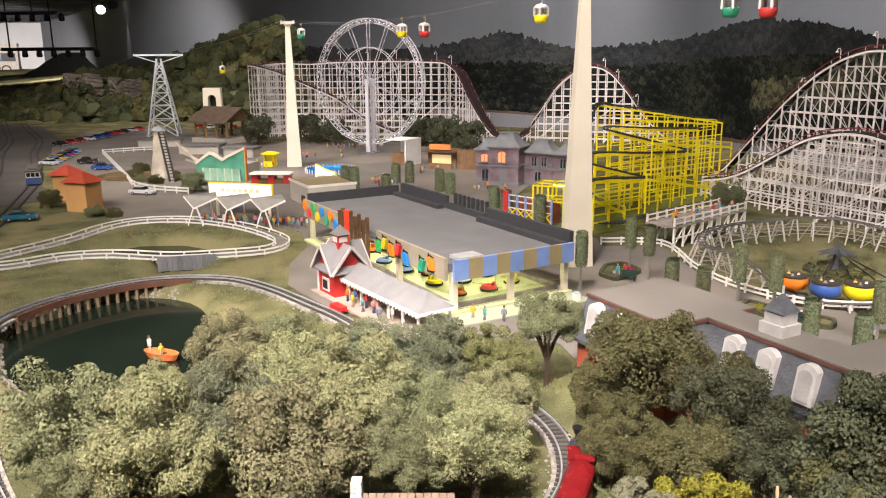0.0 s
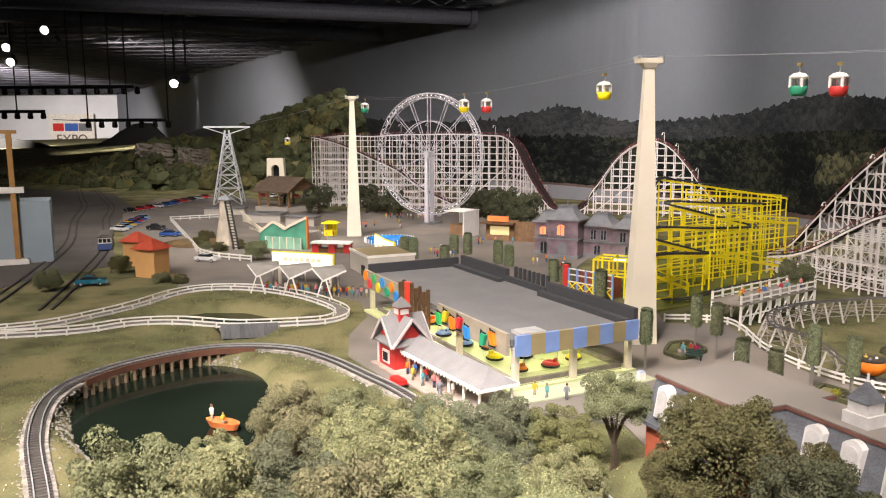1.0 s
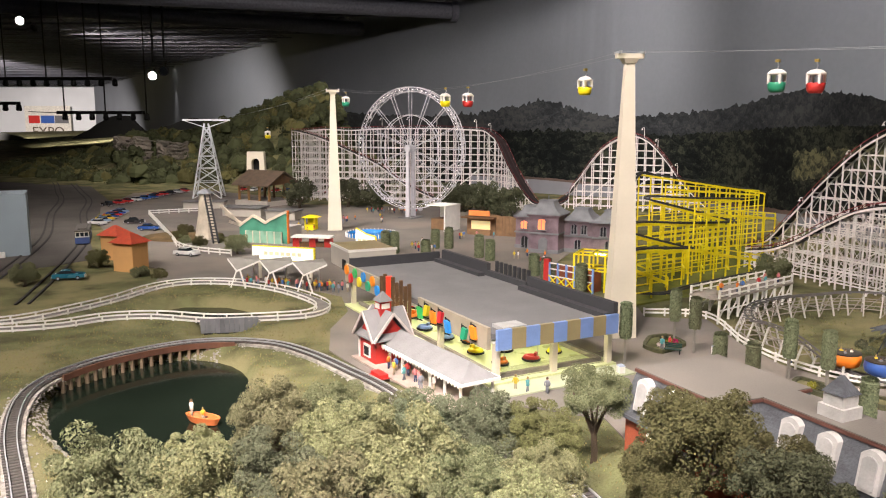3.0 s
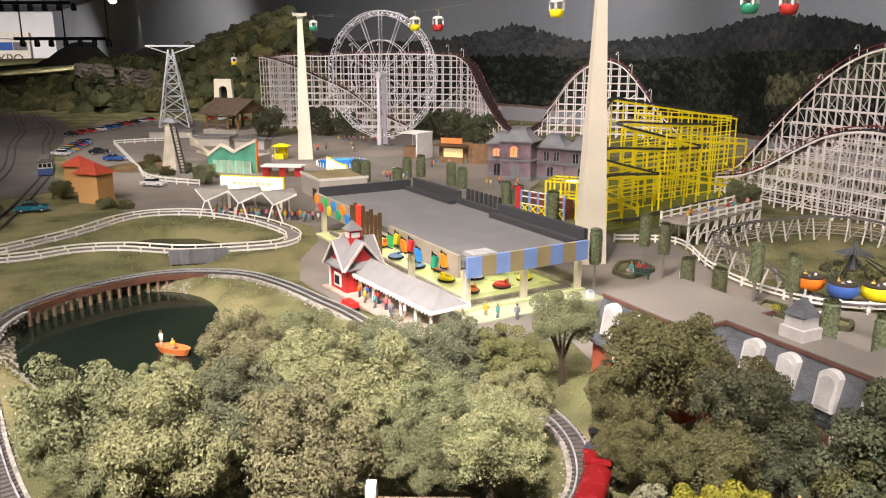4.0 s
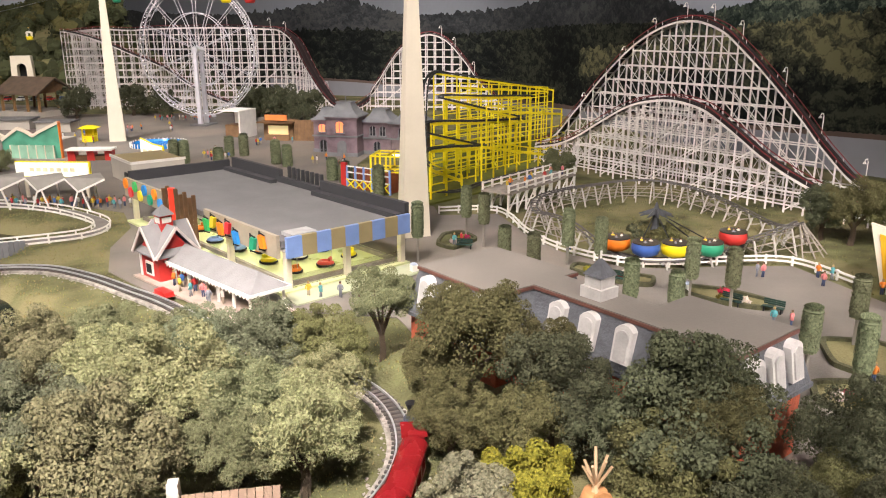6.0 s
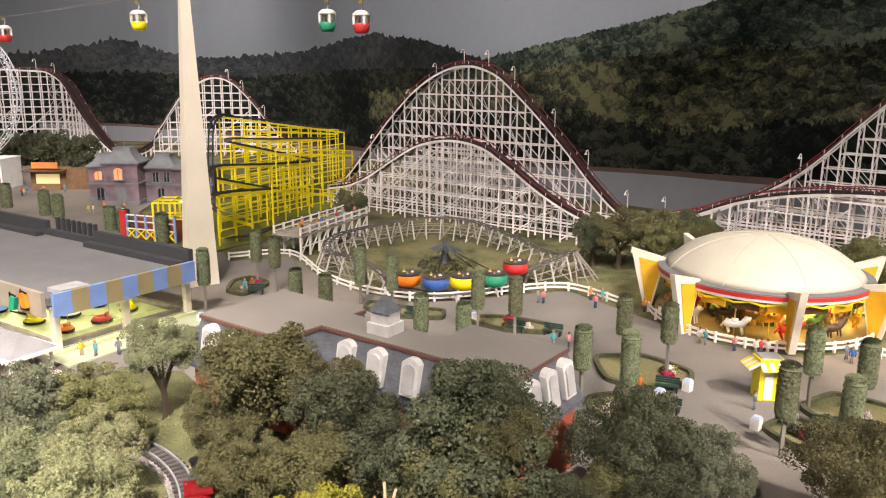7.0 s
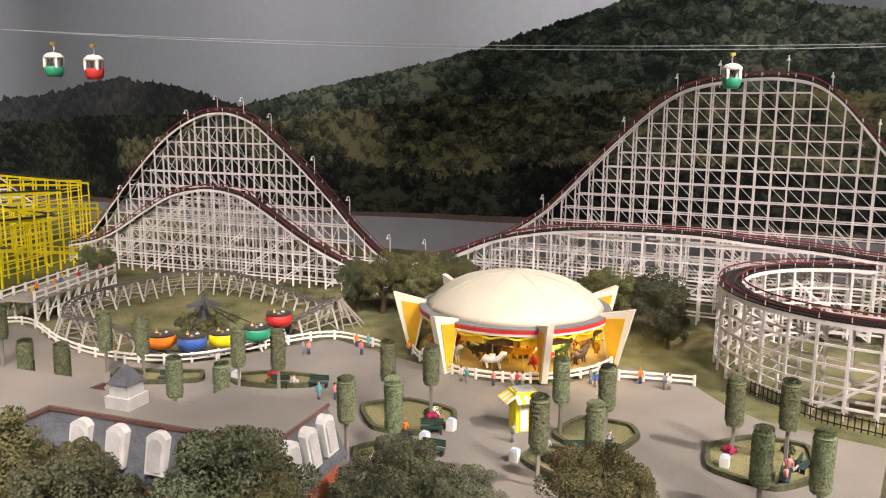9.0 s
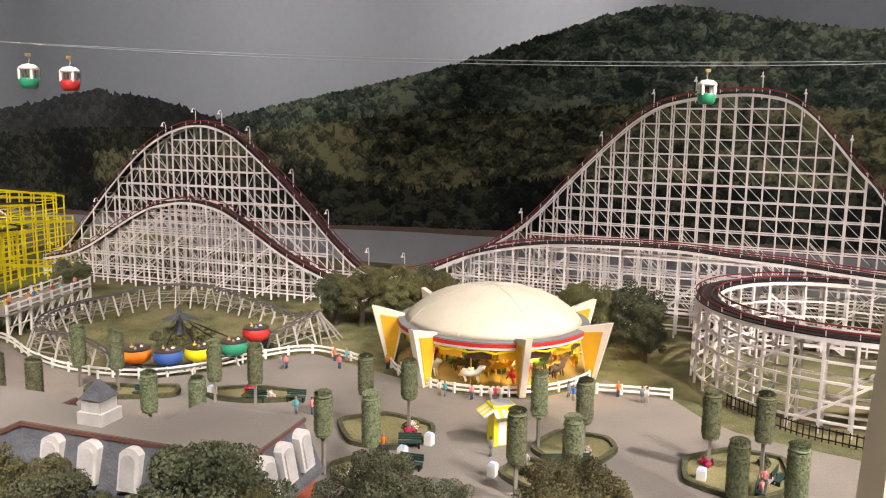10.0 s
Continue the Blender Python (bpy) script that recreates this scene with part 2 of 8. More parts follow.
def curve_pts(keys, step, closed=False):
    """A smooth line through keys, cut into even steps."""
    keys = [Vector(k) for k in keys]
    k = len(keys)
    out = []
    for i in range(k if closed else k - 1):
        p0 = keys[(i - 1) % k if closed else max(i - 1, 0)]
        p1, p2 = keys[i], keys[(i + 1) % k]
        p3 = keys[(i + 2) % k if closed else min(i + 2, k - 1)]
        for j in range(16):
            t = j / 16
            out.append(0.5 * (2 * p1 + (p2 - p0) * t + (2 * p0 - 5 * p1 + 4 * p2 - p3) * t * t + (3 * p1 - p0 - 3 * p2 + p3) * t ** 3))
    out.append(out[0].copy() if closed else keys[-1])
    seg = [0.0]
    for a, b in zip(out, out[1:]):
        seg.append(seg[-1] + (b - a).length)
    count = max(2, round(seg[-1] / step))
    res, e = [], 0
    for i in range(count if closed else count + 1):
        s = seg[-1] * i / count
        while e < len(seg) - 2 and seg[e + 1] < s:
            e += 1
        f = (s - seg[e]) / max(1e-9, seg[e + 1] - seg[e])
        res.append(out[e].lerp(out[e + 1], f))
    return res


def side_pts(pts, off, dz=0.0, closed=False):
    res, k = [], len(pts)
    for i, p in enumerate(pts):
        d = pts[(i + 1) % k if closed else min(i + 1, k - 1)] - pts[(i - 1) % k if closed else max(i - 1, 0)]
        a = Vector((d.y, -d.x, 0)).normalized()
        res.append(p + a * off + Vector((0, 0, dz)))
    return res


UNIT = {}


def unit_post(w, material):
    """A shared upright of height 1."""
    key = (w, material.name)
    if key not in UNIT:
        me = Geo().box(0, 0, 0, w, w, 1).mesh("post")
        me.materials.append(material)
        UNIT[key] = me
    return UNIT[key]


def post(parent, x, y, z0, z1, w, material, rz=0.0, name="post"):
    ob = new(name, unit_post(w, material))
    ob.parent = parent
    ob.location, ob.scale, ob.rotation_euler = (x, y, z0), (1, 1, z1 - z0), (0, 0, rz)
    return ob

# ---- ground ----
CREST = [(-4.6, 0.0), (-3.4, 0.0), (-2.9, 0.005), (-2.66, 0.01), (-2.45, 0.015), (-2.25, 0.04), (-2.07, 0.10), (-1.8, 0.15), (-1.49, 0.17), (-1.3, 0.25), (-1.05, 0.38), (-0.84, 0.40), (-0.76, 0.34), (-0.73, 0.06), (-0.5, 0.03), (0.0, 0.02), (0.5, 0.01), (0.9, 0.0)]
SHORELINE = [((x - 0.107) * 1.045 + 0.107, (y - 0.095) * 1.045 + 0.095) for x, y in ((-0.365, 0.86), (-0.335, 0.78), (-0.275, 0.70), (-0.20, 0.655), (-0.13, 0.70), (-0.145, 0.80), (-0.165, 0.89), (-0.205, 0.945), (-0.26, 0.965), (-0.32, 0.945), (-0.355, 0.91))]
SHORELINE = [(p.x, p.y) for p in curve_pts([(*k, 0) for k in SHORELINE], 0.03, True)][:-1]
INLET = [(-0.45, 1.215), (-0.40, 1.275), (-0.33, 1.28), (-0.235, 1.225), (-0.25, 1.09), (-0.30, 1.07), (-0.32, 1.15), (-0.38, 1.175)]


def rise(x, y):
    """The hills behind the park."""
    h, k = 0.0, 0.1 + (x - 0.1) / max(1.0, y - 0.1) * 4.2
    for (a, p), (b, q) in zip(CREST, CREST[1:]):
        if a <= k < b:
            h = p + (q - p) * (k - a) / (b - a)
    s = max(0.0, min(1.0, (y - 3.35) / 1.25))
    return s * s * (3 - 2 * s) * h * (1 + 0.25 * noise.noise((x * 4, y * 4, 0))) if h else 0.0


def inside(poly, x, y):
    """How deep x, y lies inside the outline; negative outside."""
    near, odd = 9.0, False
    for (a, b), (c, d) in zip(poly, poly[1:] + poly[:1]):
        t = max(0.0, min(1.0, ((x - a) * (c - a) + (y - b) * (d - b)) / ((c - a) ** 2 + (d - b) ** 2)))
        near = min(near, math.hypot(x - a - t * (c - a), y - b - t * (d - b)))
        if (b > y) != (d > y) and x < (c - a) * (y - b) / (d - b) + a:
            odd = not odd
    return near if odd else -near


def land(x, y):
    z = rise(x, y)
    if -0.6 < x < 0.0 and 0.55 < y < 1.4:
        d = max(inside(SHORELINE, x, y), inside(INLET, x, y))
        z -= 0.030 * max(0.0, min(1.0, (d + 0.012) / 0.03))
    if y < 0.92 and x < 0.25 and z > -0.001:
        z += 0.003 * noise.noise((x * 30, y * 30, 2))
    if 0.1 < x < 0.5 and 0.3 < y < 0.8:
        # grass bank against the restaurant's long front
        a, b = (x - 0.206) * 0.49 - (y - 0.684) * 0.872, (x - 0.206) * 0.872 + (y - 0.684) * 0.49
        k = max(0.0, min(1.0, (b + 0.065) / 0.055)) * max(0.0, min(1.0, (0.20 - a) / 0.08)) * max(0.0, min(1.0, (a + 0.03) / 0.025)) * (1.0 if b < 0.02 else 0.0)
        z += 0.020 * k * k * (3 - 2 * k)
    return z


xs = [-19, -14, -10, -8, -6.5, -5.5] + [-4.8 + 0.12 * i for i in range(35)] + [-0.6 + 0.012 * i for i in range(84)] + [0.44 + 0.1 * i for i in range(11)] + [1.8, 2.5, 3.5, 5.0]
ys = [-5, -3, -1.5, -0.5] + [0.0 + 0.06 * i for i in range(8)] + [0.48 + 0.012 * i for i in range(76)] + [1.42 + 0.12 * i for i in range(35)] + [6, 7, 8.5, 10, 13, 20.5]
g = Geo()
for y in ys:
    g.v += [(x, y, land(x, y)) for x in xs]
n = len(xs)
g.f = [(j * n + i, j * n + i + 1, (j + 1) * n + i + 1, (j + 1) * n + i) for j in range(len(ys) - 1) for i in range(n - 1)]
ground = setting("ground", g, GRASS, "model grass scatter over the whole park", "ground", smooth=True)

pave = [(0.224, 0.965), (0.31, 1.20), (0.395, 1.195), (0.405, 1.065), (0.425, 0.985), (0.473, 0.915), (0.53, 0.897), (0.594, 0.897), (0.668, 0.883),
        (0.685, 0.76), (0.70, 0.66), (0.745, 0.60), (0.82, 0.587), (0.858, 0.59), (0.858, 0.506), (0.832, 0.458), (0.822, 0.419), (0.829, 0.37), (0.841, 0.328),
        (0.87, 0.15), (0.85, -0.3), (0.58, -0.3), (0.52, 0.2), (0.44, 0.42), (0.37, 0.50), (0.30, 0.63), (0.215, 0.735), (0.20, 0.80), (0.03, 0.86), (-0.045, 0.915),
        (-0.105, 1.0), (-0.125, 1.10), (-0.12, 1.20), (-0.15, 1.30), (-0.23, 1.36), (-0.30, 1.395), (-0.44, 1.425), (-0.50, 1.40), (-0.53, 1.50),
        (-0.62, 1.56), (-0.76, 1.78), (-0.98, 2.12), (-1.20, 2.55), (-1.35, 3.1), (-1.1, 3.25), (-0.7, 2.95), (-0.6, 2.72), (0.15, 2.65), (0.30, 2.45), (0.36, 2.1), (0.22, 1.66),
        (0.20, 1.36), (0.31, 1.26)]
setting("pavement", Geo().prism(pave[3:50] + [(0.36, 2.1), (0.22, 1.66), (0.20, 1.36), (0.31, 1.26), (0.31, 1.20), (0.395, 1.195)], 0.0, 0.0015), ASPHALT,
        "worn taupe-grey paving of the park plaza", "pavement")
setting("road", Geo().prism([(-0.80, 1.45), (-0.72, 1.60), (-1.0, 2.1), (-1.3, 2.8), (-2.2, 4.2), (-4.5, 5.0), (-4.5, 3.6), (-2.4, 2.7), (-1.8, 1.9), (-1.7, 1.2), (-1.1, 0.95), (-0.80, 1.22)], 0, 0.001), TARMAC,
        "dark tarmac of the tram road", "road")

# pond and its bank
setting("water", Geo().prism([(-0.44, 0.60), (-0.05, 0.60), (-0.05, 1.02), (-0.44, 1.02)], -0.018, -0.0155), WATER, "still dark pond water", "water")
setting("water_inlet", Geo().prism([(-0.48, 1.05), (-0.20, 1.05), (-0.20, 1.30), (-0.48, 1.30)], -0.018, -0.0155), WATER, "narrow dark pond behind the track bridge", "water")

# ---- the hall ----
DARKWALL = mat("black_ceiling", (0.060, 0.063, 0.100), 0.9, vary=0.3, scale=3, fine=60)
CURTAIN = mat("grey_backdrop_cloth", (0.245, 0.262, 0.295), 0.9, vary=0.15, scale=0.8, fine=40, bump=0.1)
HALLWHITE = mat("white_hall_wall", (0.70, 0.71, 0.73), 0.8, vary=0.08, scale=1.5, fine=60)


def polar(az, d, z):
    a = radians(az)
    return Vector((0.1 + d * math.sin(a), 0.1 + d * math.cos(a), z))


ARC = curve_pts([(-27.8, 22.2, 0), (-24.5, 16.0, 0), (-20.7, 12.3, 0), (-15.6, 9.35, 0), (-8.6, 7.3, 0), (2.0, 5.65, 0), (11, 4.55, 0), (20, 3.8, 0), (41, 2.75, 0), (60, 2.25, 0), (80, 2.1, 0), (105, 2.3, 0), (140, 3.0, 0)], 0.6)


FLATS = curve_pts([(-16, 6.5, 0), (-8, 4.2, 0), (0, 3.4, 0), (8, 3.1, 0), (14, 2.9, 0), (20, 2.45, 0), (27, 2.0, 0), (35, 1.76, 0), (45, 1.63, 0), (60, 1.57, 0), (75, 1.57, 0), (90, 1.65, 0), (110, 2.2, 0)], 0.6)


def along(line, az):
    for a, b in zip(line, line[1:]):
        if a.x <= az <= b.x:
            return a.y + (b.y - a.y) * (az - a.x) / max(1e-9, b.x - a.x)
    return line[-1].y if az > line[-1].x else line[0].y


g = Geo()
for i in range(800):
    az = -27.8 + 167.8 * i / 799
    for z in (-0.06, 0.35, 0.6, 0.85, 1.1, CEIL):
        # hanging cloth only from bearing -8 on; left of it a flat wall
        hang = max(0.0, min(1.0, (az + 9) / 5))
        lean = az + 2.2 * (z - 0.7) * noise.noise((az * 0.11, 2, 0))
        fold = 0.010 * noise.noise((lean * 0.35, 0, 0)) + 0.007 * max(0.0, noise.noise((lean * 1.7, 4, z * 0.4))) * max(0.0, 0.25 + noise.noise((az * 0.16, 9, 0)))
        pleat = 0.011 * abs(noise.noise((lean * 1.9, 7, 0))) * max(0.0, 1 - abs(az - 6) / 11)
        g.v.append(tuple(polar(az, along(ARC, az) * (1 + hang * (fold * 0.22 + pleat * 0.6)), z)))
for i in range(799):
    for e in range(5):
        g.f.append((i * 6 + e, i * 6 + 6 + e, i * 6 + 7 + e, i * 6 + 1 + e))
setting("wall_backdrop", g, CURTAIN, "grey cloth backdrop with hanging folds", "backdrop", smooth=True)


def ridge(name, keys, z0, back, material, label, rough, seed):
    """A painted flat of hills; keys: bearing and crest height as a slope from the eye."""
    line = curve_pts([(a, s, 0) for a, s in keys], 0.08)
    g = Geo()
    for p in line:
        d = along(FLATS, p.x) * back
        n1 = 0.5 * noise.noise((p.x * 0.9, seed, 0)) + 0.6 * noise.noise((p.x * 2.7, seed, 3)) + 0.6 * noise.noise((p.x * 6, seed, 5)) + 0.4 * noise.noise((p.x * 15, seed, 8))
        top, low = p.y + rough * n1, z0
        g.v += [tuple(polar(p.x, d, max(-0.05, 0.27 + d * low))), tuple(polar(p.x, d, max(0.27 + d * top, 0.001)))]
    for i in range(len(line) - 1):
        g.f.append((i * 2, i * 2 + 2, i * 2 + 3, i * 2 + 1))
    return setting(name, g, material, label, "backdrop")


def mural(name, dark, mid, light, size):
    """Printed woods: rounded tree crowns at two sizes, their tops lit, in broad patches of tone."""
    m = bpy.data.materials.new(name)
    m.use_nodes = True
    n, l = m.node_tree.nodes, m.node_tree.links
    b = n["Principled BSDF"]
    b.inputs["Roughness"].default_value, b.inputs["Specular IOR Level"].default_value = 0.85, 0.15
    tc, wob, warp = n.new("ShaderNodeTexCoord"), n.new("ShaderNodeTexNoise"), n.new("ShaderNodeVectorMath")
    wob.inputs["Scale"].default_value, wob.inputs["Detail"].default_value = size * 1.3, 5
    warp.operation, warp.inputs[1].default_value = "MULTIPLY_ADD", (1.7 / size,) * 3
    l.new(tc.outputs["Object"], wob.inputs["Vector"])
    l.new(wob.outputs["Color"], warp.inputs[0])
    l.new(tc.outputs["Object"], warp.inputs[2])

    def sums(kind, a, c):
        x = n.new("ShaderNodeMath")
        x.operation = kind
        for sock, val in ((x.inputs[0], a), (x.inputs[1], c)):
            if isinstance(val, float):
                sock.default_value = val
            else:
                l.new(val, sock)
        return x.outputs[0]

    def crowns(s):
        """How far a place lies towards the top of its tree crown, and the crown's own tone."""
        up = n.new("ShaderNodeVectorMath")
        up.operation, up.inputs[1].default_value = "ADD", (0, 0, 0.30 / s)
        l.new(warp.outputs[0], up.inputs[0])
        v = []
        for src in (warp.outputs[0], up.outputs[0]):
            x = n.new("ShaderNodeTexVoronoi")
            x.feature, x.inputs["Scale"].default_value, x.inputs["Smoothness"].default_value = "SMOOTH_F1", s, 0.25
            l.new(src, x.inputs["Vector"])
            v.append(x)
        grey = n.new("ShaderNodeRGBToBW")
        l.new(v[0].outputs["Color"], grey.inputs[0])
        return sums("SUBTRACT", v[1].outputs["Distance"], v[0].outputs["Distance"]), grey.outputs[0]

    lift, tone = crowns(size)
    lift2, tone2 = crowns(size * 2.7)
    patch, grain = n.new("ShaderNodeTexNoise"), n.new("ShaderNodeTexNoise")
    for x, s, d in ((patch, size * 0.16, 9), (grain, size * 7, 3)):
        x.inputs["Scale"].default_value, x.inputs["Detail"].default_value = s, d
        l.new(tc.outputs["Object"], x.inputs["Vector"])
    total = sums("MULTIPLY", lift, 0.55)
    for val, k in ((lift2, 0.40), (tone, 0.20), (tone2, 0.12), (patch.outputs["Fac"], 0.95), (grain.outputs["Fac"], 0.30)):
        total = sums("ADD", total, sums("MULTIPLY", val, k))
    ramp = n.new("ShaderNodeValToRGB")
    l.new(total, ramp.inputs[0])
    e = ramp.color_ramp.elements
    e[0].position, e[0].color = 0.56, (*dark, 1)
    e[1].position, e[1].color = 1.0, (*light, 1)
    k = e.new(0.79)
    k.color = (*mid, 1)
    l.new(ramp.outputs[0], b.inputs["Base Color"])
    return m


HILLFAR = mural("painted_far_hill", (0.018, 0.020, 0.022), (0.032, 0.035, 0.038), (0.055, 0.057, 0.057), 34)
HILLNEAR = mural("painted_wooded_hill", (0.012, 0.019, 0.017), (0.048, 0.064, 0.049), (0.145, 0.165, 0.115), 38)
HILLOLIVE = mural("painted_olive_woods", (0.009, 0.011, 0.009), (0.052, 0.055, 0.035), (0.160, 0.152, 0.080), 32)
HILLDARK = mural("painted_shore_woods", (0.003, 0.004, 0.004), (0.011, 0.013, 0.011), (0.042, 0.046, 0.031), 32)
SHORE = mat("painted_shore", (0.11, 0.075, 0.06), 0.9, vary=0.4, scale=6, fine=40, bump=0)
RIVER = mat("painted_river", (0.215, 0.218, 0.240), 0.85, vary=0.2, scale=3, fine=30, bump=0)
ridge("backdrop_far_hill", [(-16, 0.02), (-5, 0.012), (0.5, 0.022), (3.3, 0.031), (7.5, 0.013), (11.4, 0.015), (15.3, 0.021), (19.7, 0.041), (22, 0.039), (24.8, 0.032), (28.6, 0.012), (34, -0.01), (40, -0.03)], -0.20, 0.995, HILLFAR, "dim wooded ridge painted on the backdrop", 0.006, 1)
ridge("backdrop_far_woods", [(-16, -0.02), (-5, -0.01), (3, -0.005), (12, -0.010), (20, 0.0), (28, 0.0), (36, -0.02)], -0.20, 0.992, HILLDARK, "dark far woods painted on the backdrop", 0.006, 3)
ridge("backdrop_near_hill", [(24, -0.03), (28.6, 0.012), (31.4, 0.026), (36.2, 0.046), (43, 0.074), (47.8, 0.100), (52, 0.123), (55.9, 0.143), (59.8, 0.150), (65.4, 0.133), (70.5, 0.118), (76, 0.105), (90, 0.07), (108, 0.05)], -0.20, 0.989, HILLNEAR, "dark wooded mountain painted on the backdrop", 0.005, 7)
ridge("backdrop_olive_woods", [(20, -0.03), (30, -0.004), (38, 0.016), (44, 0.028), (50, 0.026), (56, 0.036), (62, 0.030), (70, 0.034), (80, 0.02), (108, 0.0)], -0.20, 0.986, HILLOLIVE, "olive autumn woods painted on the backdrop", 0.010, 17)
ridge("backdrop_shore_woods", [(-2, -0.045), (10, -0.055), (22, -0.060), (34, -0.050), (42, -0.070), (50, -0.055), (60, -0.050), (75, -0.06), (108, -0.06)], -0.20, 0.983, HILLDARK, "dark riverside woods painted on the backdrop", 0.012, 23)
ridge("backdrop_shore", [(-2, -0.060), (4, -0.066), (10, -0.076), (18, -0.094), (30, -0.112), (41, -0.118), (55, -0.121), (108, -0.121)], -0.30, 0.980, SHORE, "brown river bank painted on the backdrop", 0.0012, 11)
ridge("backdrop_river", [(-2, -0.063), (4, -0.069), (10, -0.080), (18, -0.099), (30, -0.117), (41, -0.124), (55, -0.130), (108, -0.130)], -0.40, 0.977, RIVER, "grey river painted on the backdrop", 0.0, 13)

setting("ceiling", Geo().box(-4, 7, CEIL, 36, 34, 0.05), DARKWALL, "black hall ceiling", "ceiling")
setting("wall_far", Geo().box(-14.0, 19.95, -0.06, 10, 0.1, CEIL + 0.06), HALLWHITE, "white painted far wall of the hall", "wall")
# side and rear walls are unseen, added to close the room round its light
setting("wall_left", Geo().box(-18.5, 8, -0.06, 0.1, 26, CEIL + 0.06), DARKWALL, "unseen dark side wall closing off the hall", "wall")
setting("wall_behind", Geo().box(-7, -3.0, -0.06, 24, 0.1, CEIL + 0.06), DARKWALL, "unseen dark wall closing off the visitors' side", "wall")
JOIST = mat("grey_painted_steel", (0.13, 0.13, 0.16), 0.6, vary=0.3, scale=4)
g = Geo()
for i in range(44):
    y = 1.2 + 0.42 * i
    edge = next((polar(0.5 * e, along(ARC, 0.5 * e), 0).x for e in range(-55, 60) if polar(0.5 * e, along(ARC, 0.5 * e), 0).y < y), -9.5) - 0.05
    for z in (0.02, 0.085):
        g.beam((-18, y, CEIL - z), (edge, y, CEIL - z), 0.014, 0.012)
    for k in range(72):
        x = -17.75 + 0.25 * k
        if x + 0.25 < edge:
            g.beam((x, y, CEIL - 0.085), (x + 0.125, y, CEIL - 0.02), 0.008)
            g.beam((x + 0.125, y, CEIL - 0.02), (x + 0.25, y, CEIL - 0.085), 0.008)
setting("ceiling_joists", g, JOIST, "dark steel ceiling joists", "joist")
# ---- coaster kit ----


def bar(parent, p, q, w, material, name="ledger"):
    """One straight bar as an object of its own, on a shared mesh."""
    key = ("bar", material.name)
    if key not in UNIT:
        me = Geo().add([(x, y, z) for x in (0, 1) for y, z in ((-0.5, -0.5), (0.5, -0.5), (0.5, 0.5), (-0.5, 0.5))], [(0, 1, 2, 3), (7, 6, 5, 4), (0, 4, 5, 1), (1, 5, 6, 2), (2, 6, 7, 3), (3, 7, 4, 0)]).mesh("bar")
        me.materials.append(material)
        UNIT[key] = me
    p, q = Vector(p), Vector(q)
    ob = new(name, UNIT[key])
    ob.parent = parent
    ob.matrix_basis = Matrix.LocRotScale(p, (q - p).to_track_quat("X", "Z"), ((q - p).length, w, w))
    return ob



def plan_pts(keys, step, closed=False):
    """The smooth line through keys, cut into steps that are even in plan."""
    fine = curve_pts(keys, 0.002, closed) + ([Vector(keys[0])] if closed else [])
    run = [0.0]
    for a, b in zip(fine, fine[1:]):
        run.append(run[-1] + math.hypot(b.x - a.x, b.y - a.y))
    count, out, e = max(2, round(run[-1] / step)), [], 0
    for i in range(count if closed else count + 1):
        while e < len(run) - 2 and run[e + 1] < run[-1] * i / count:
            e += 1
        out.append(fine[e].lerp(fine[e + 1], (run[-1] * i / count - run[e]) / max(1e-9, run[e + 1] - run[e])))
    return out


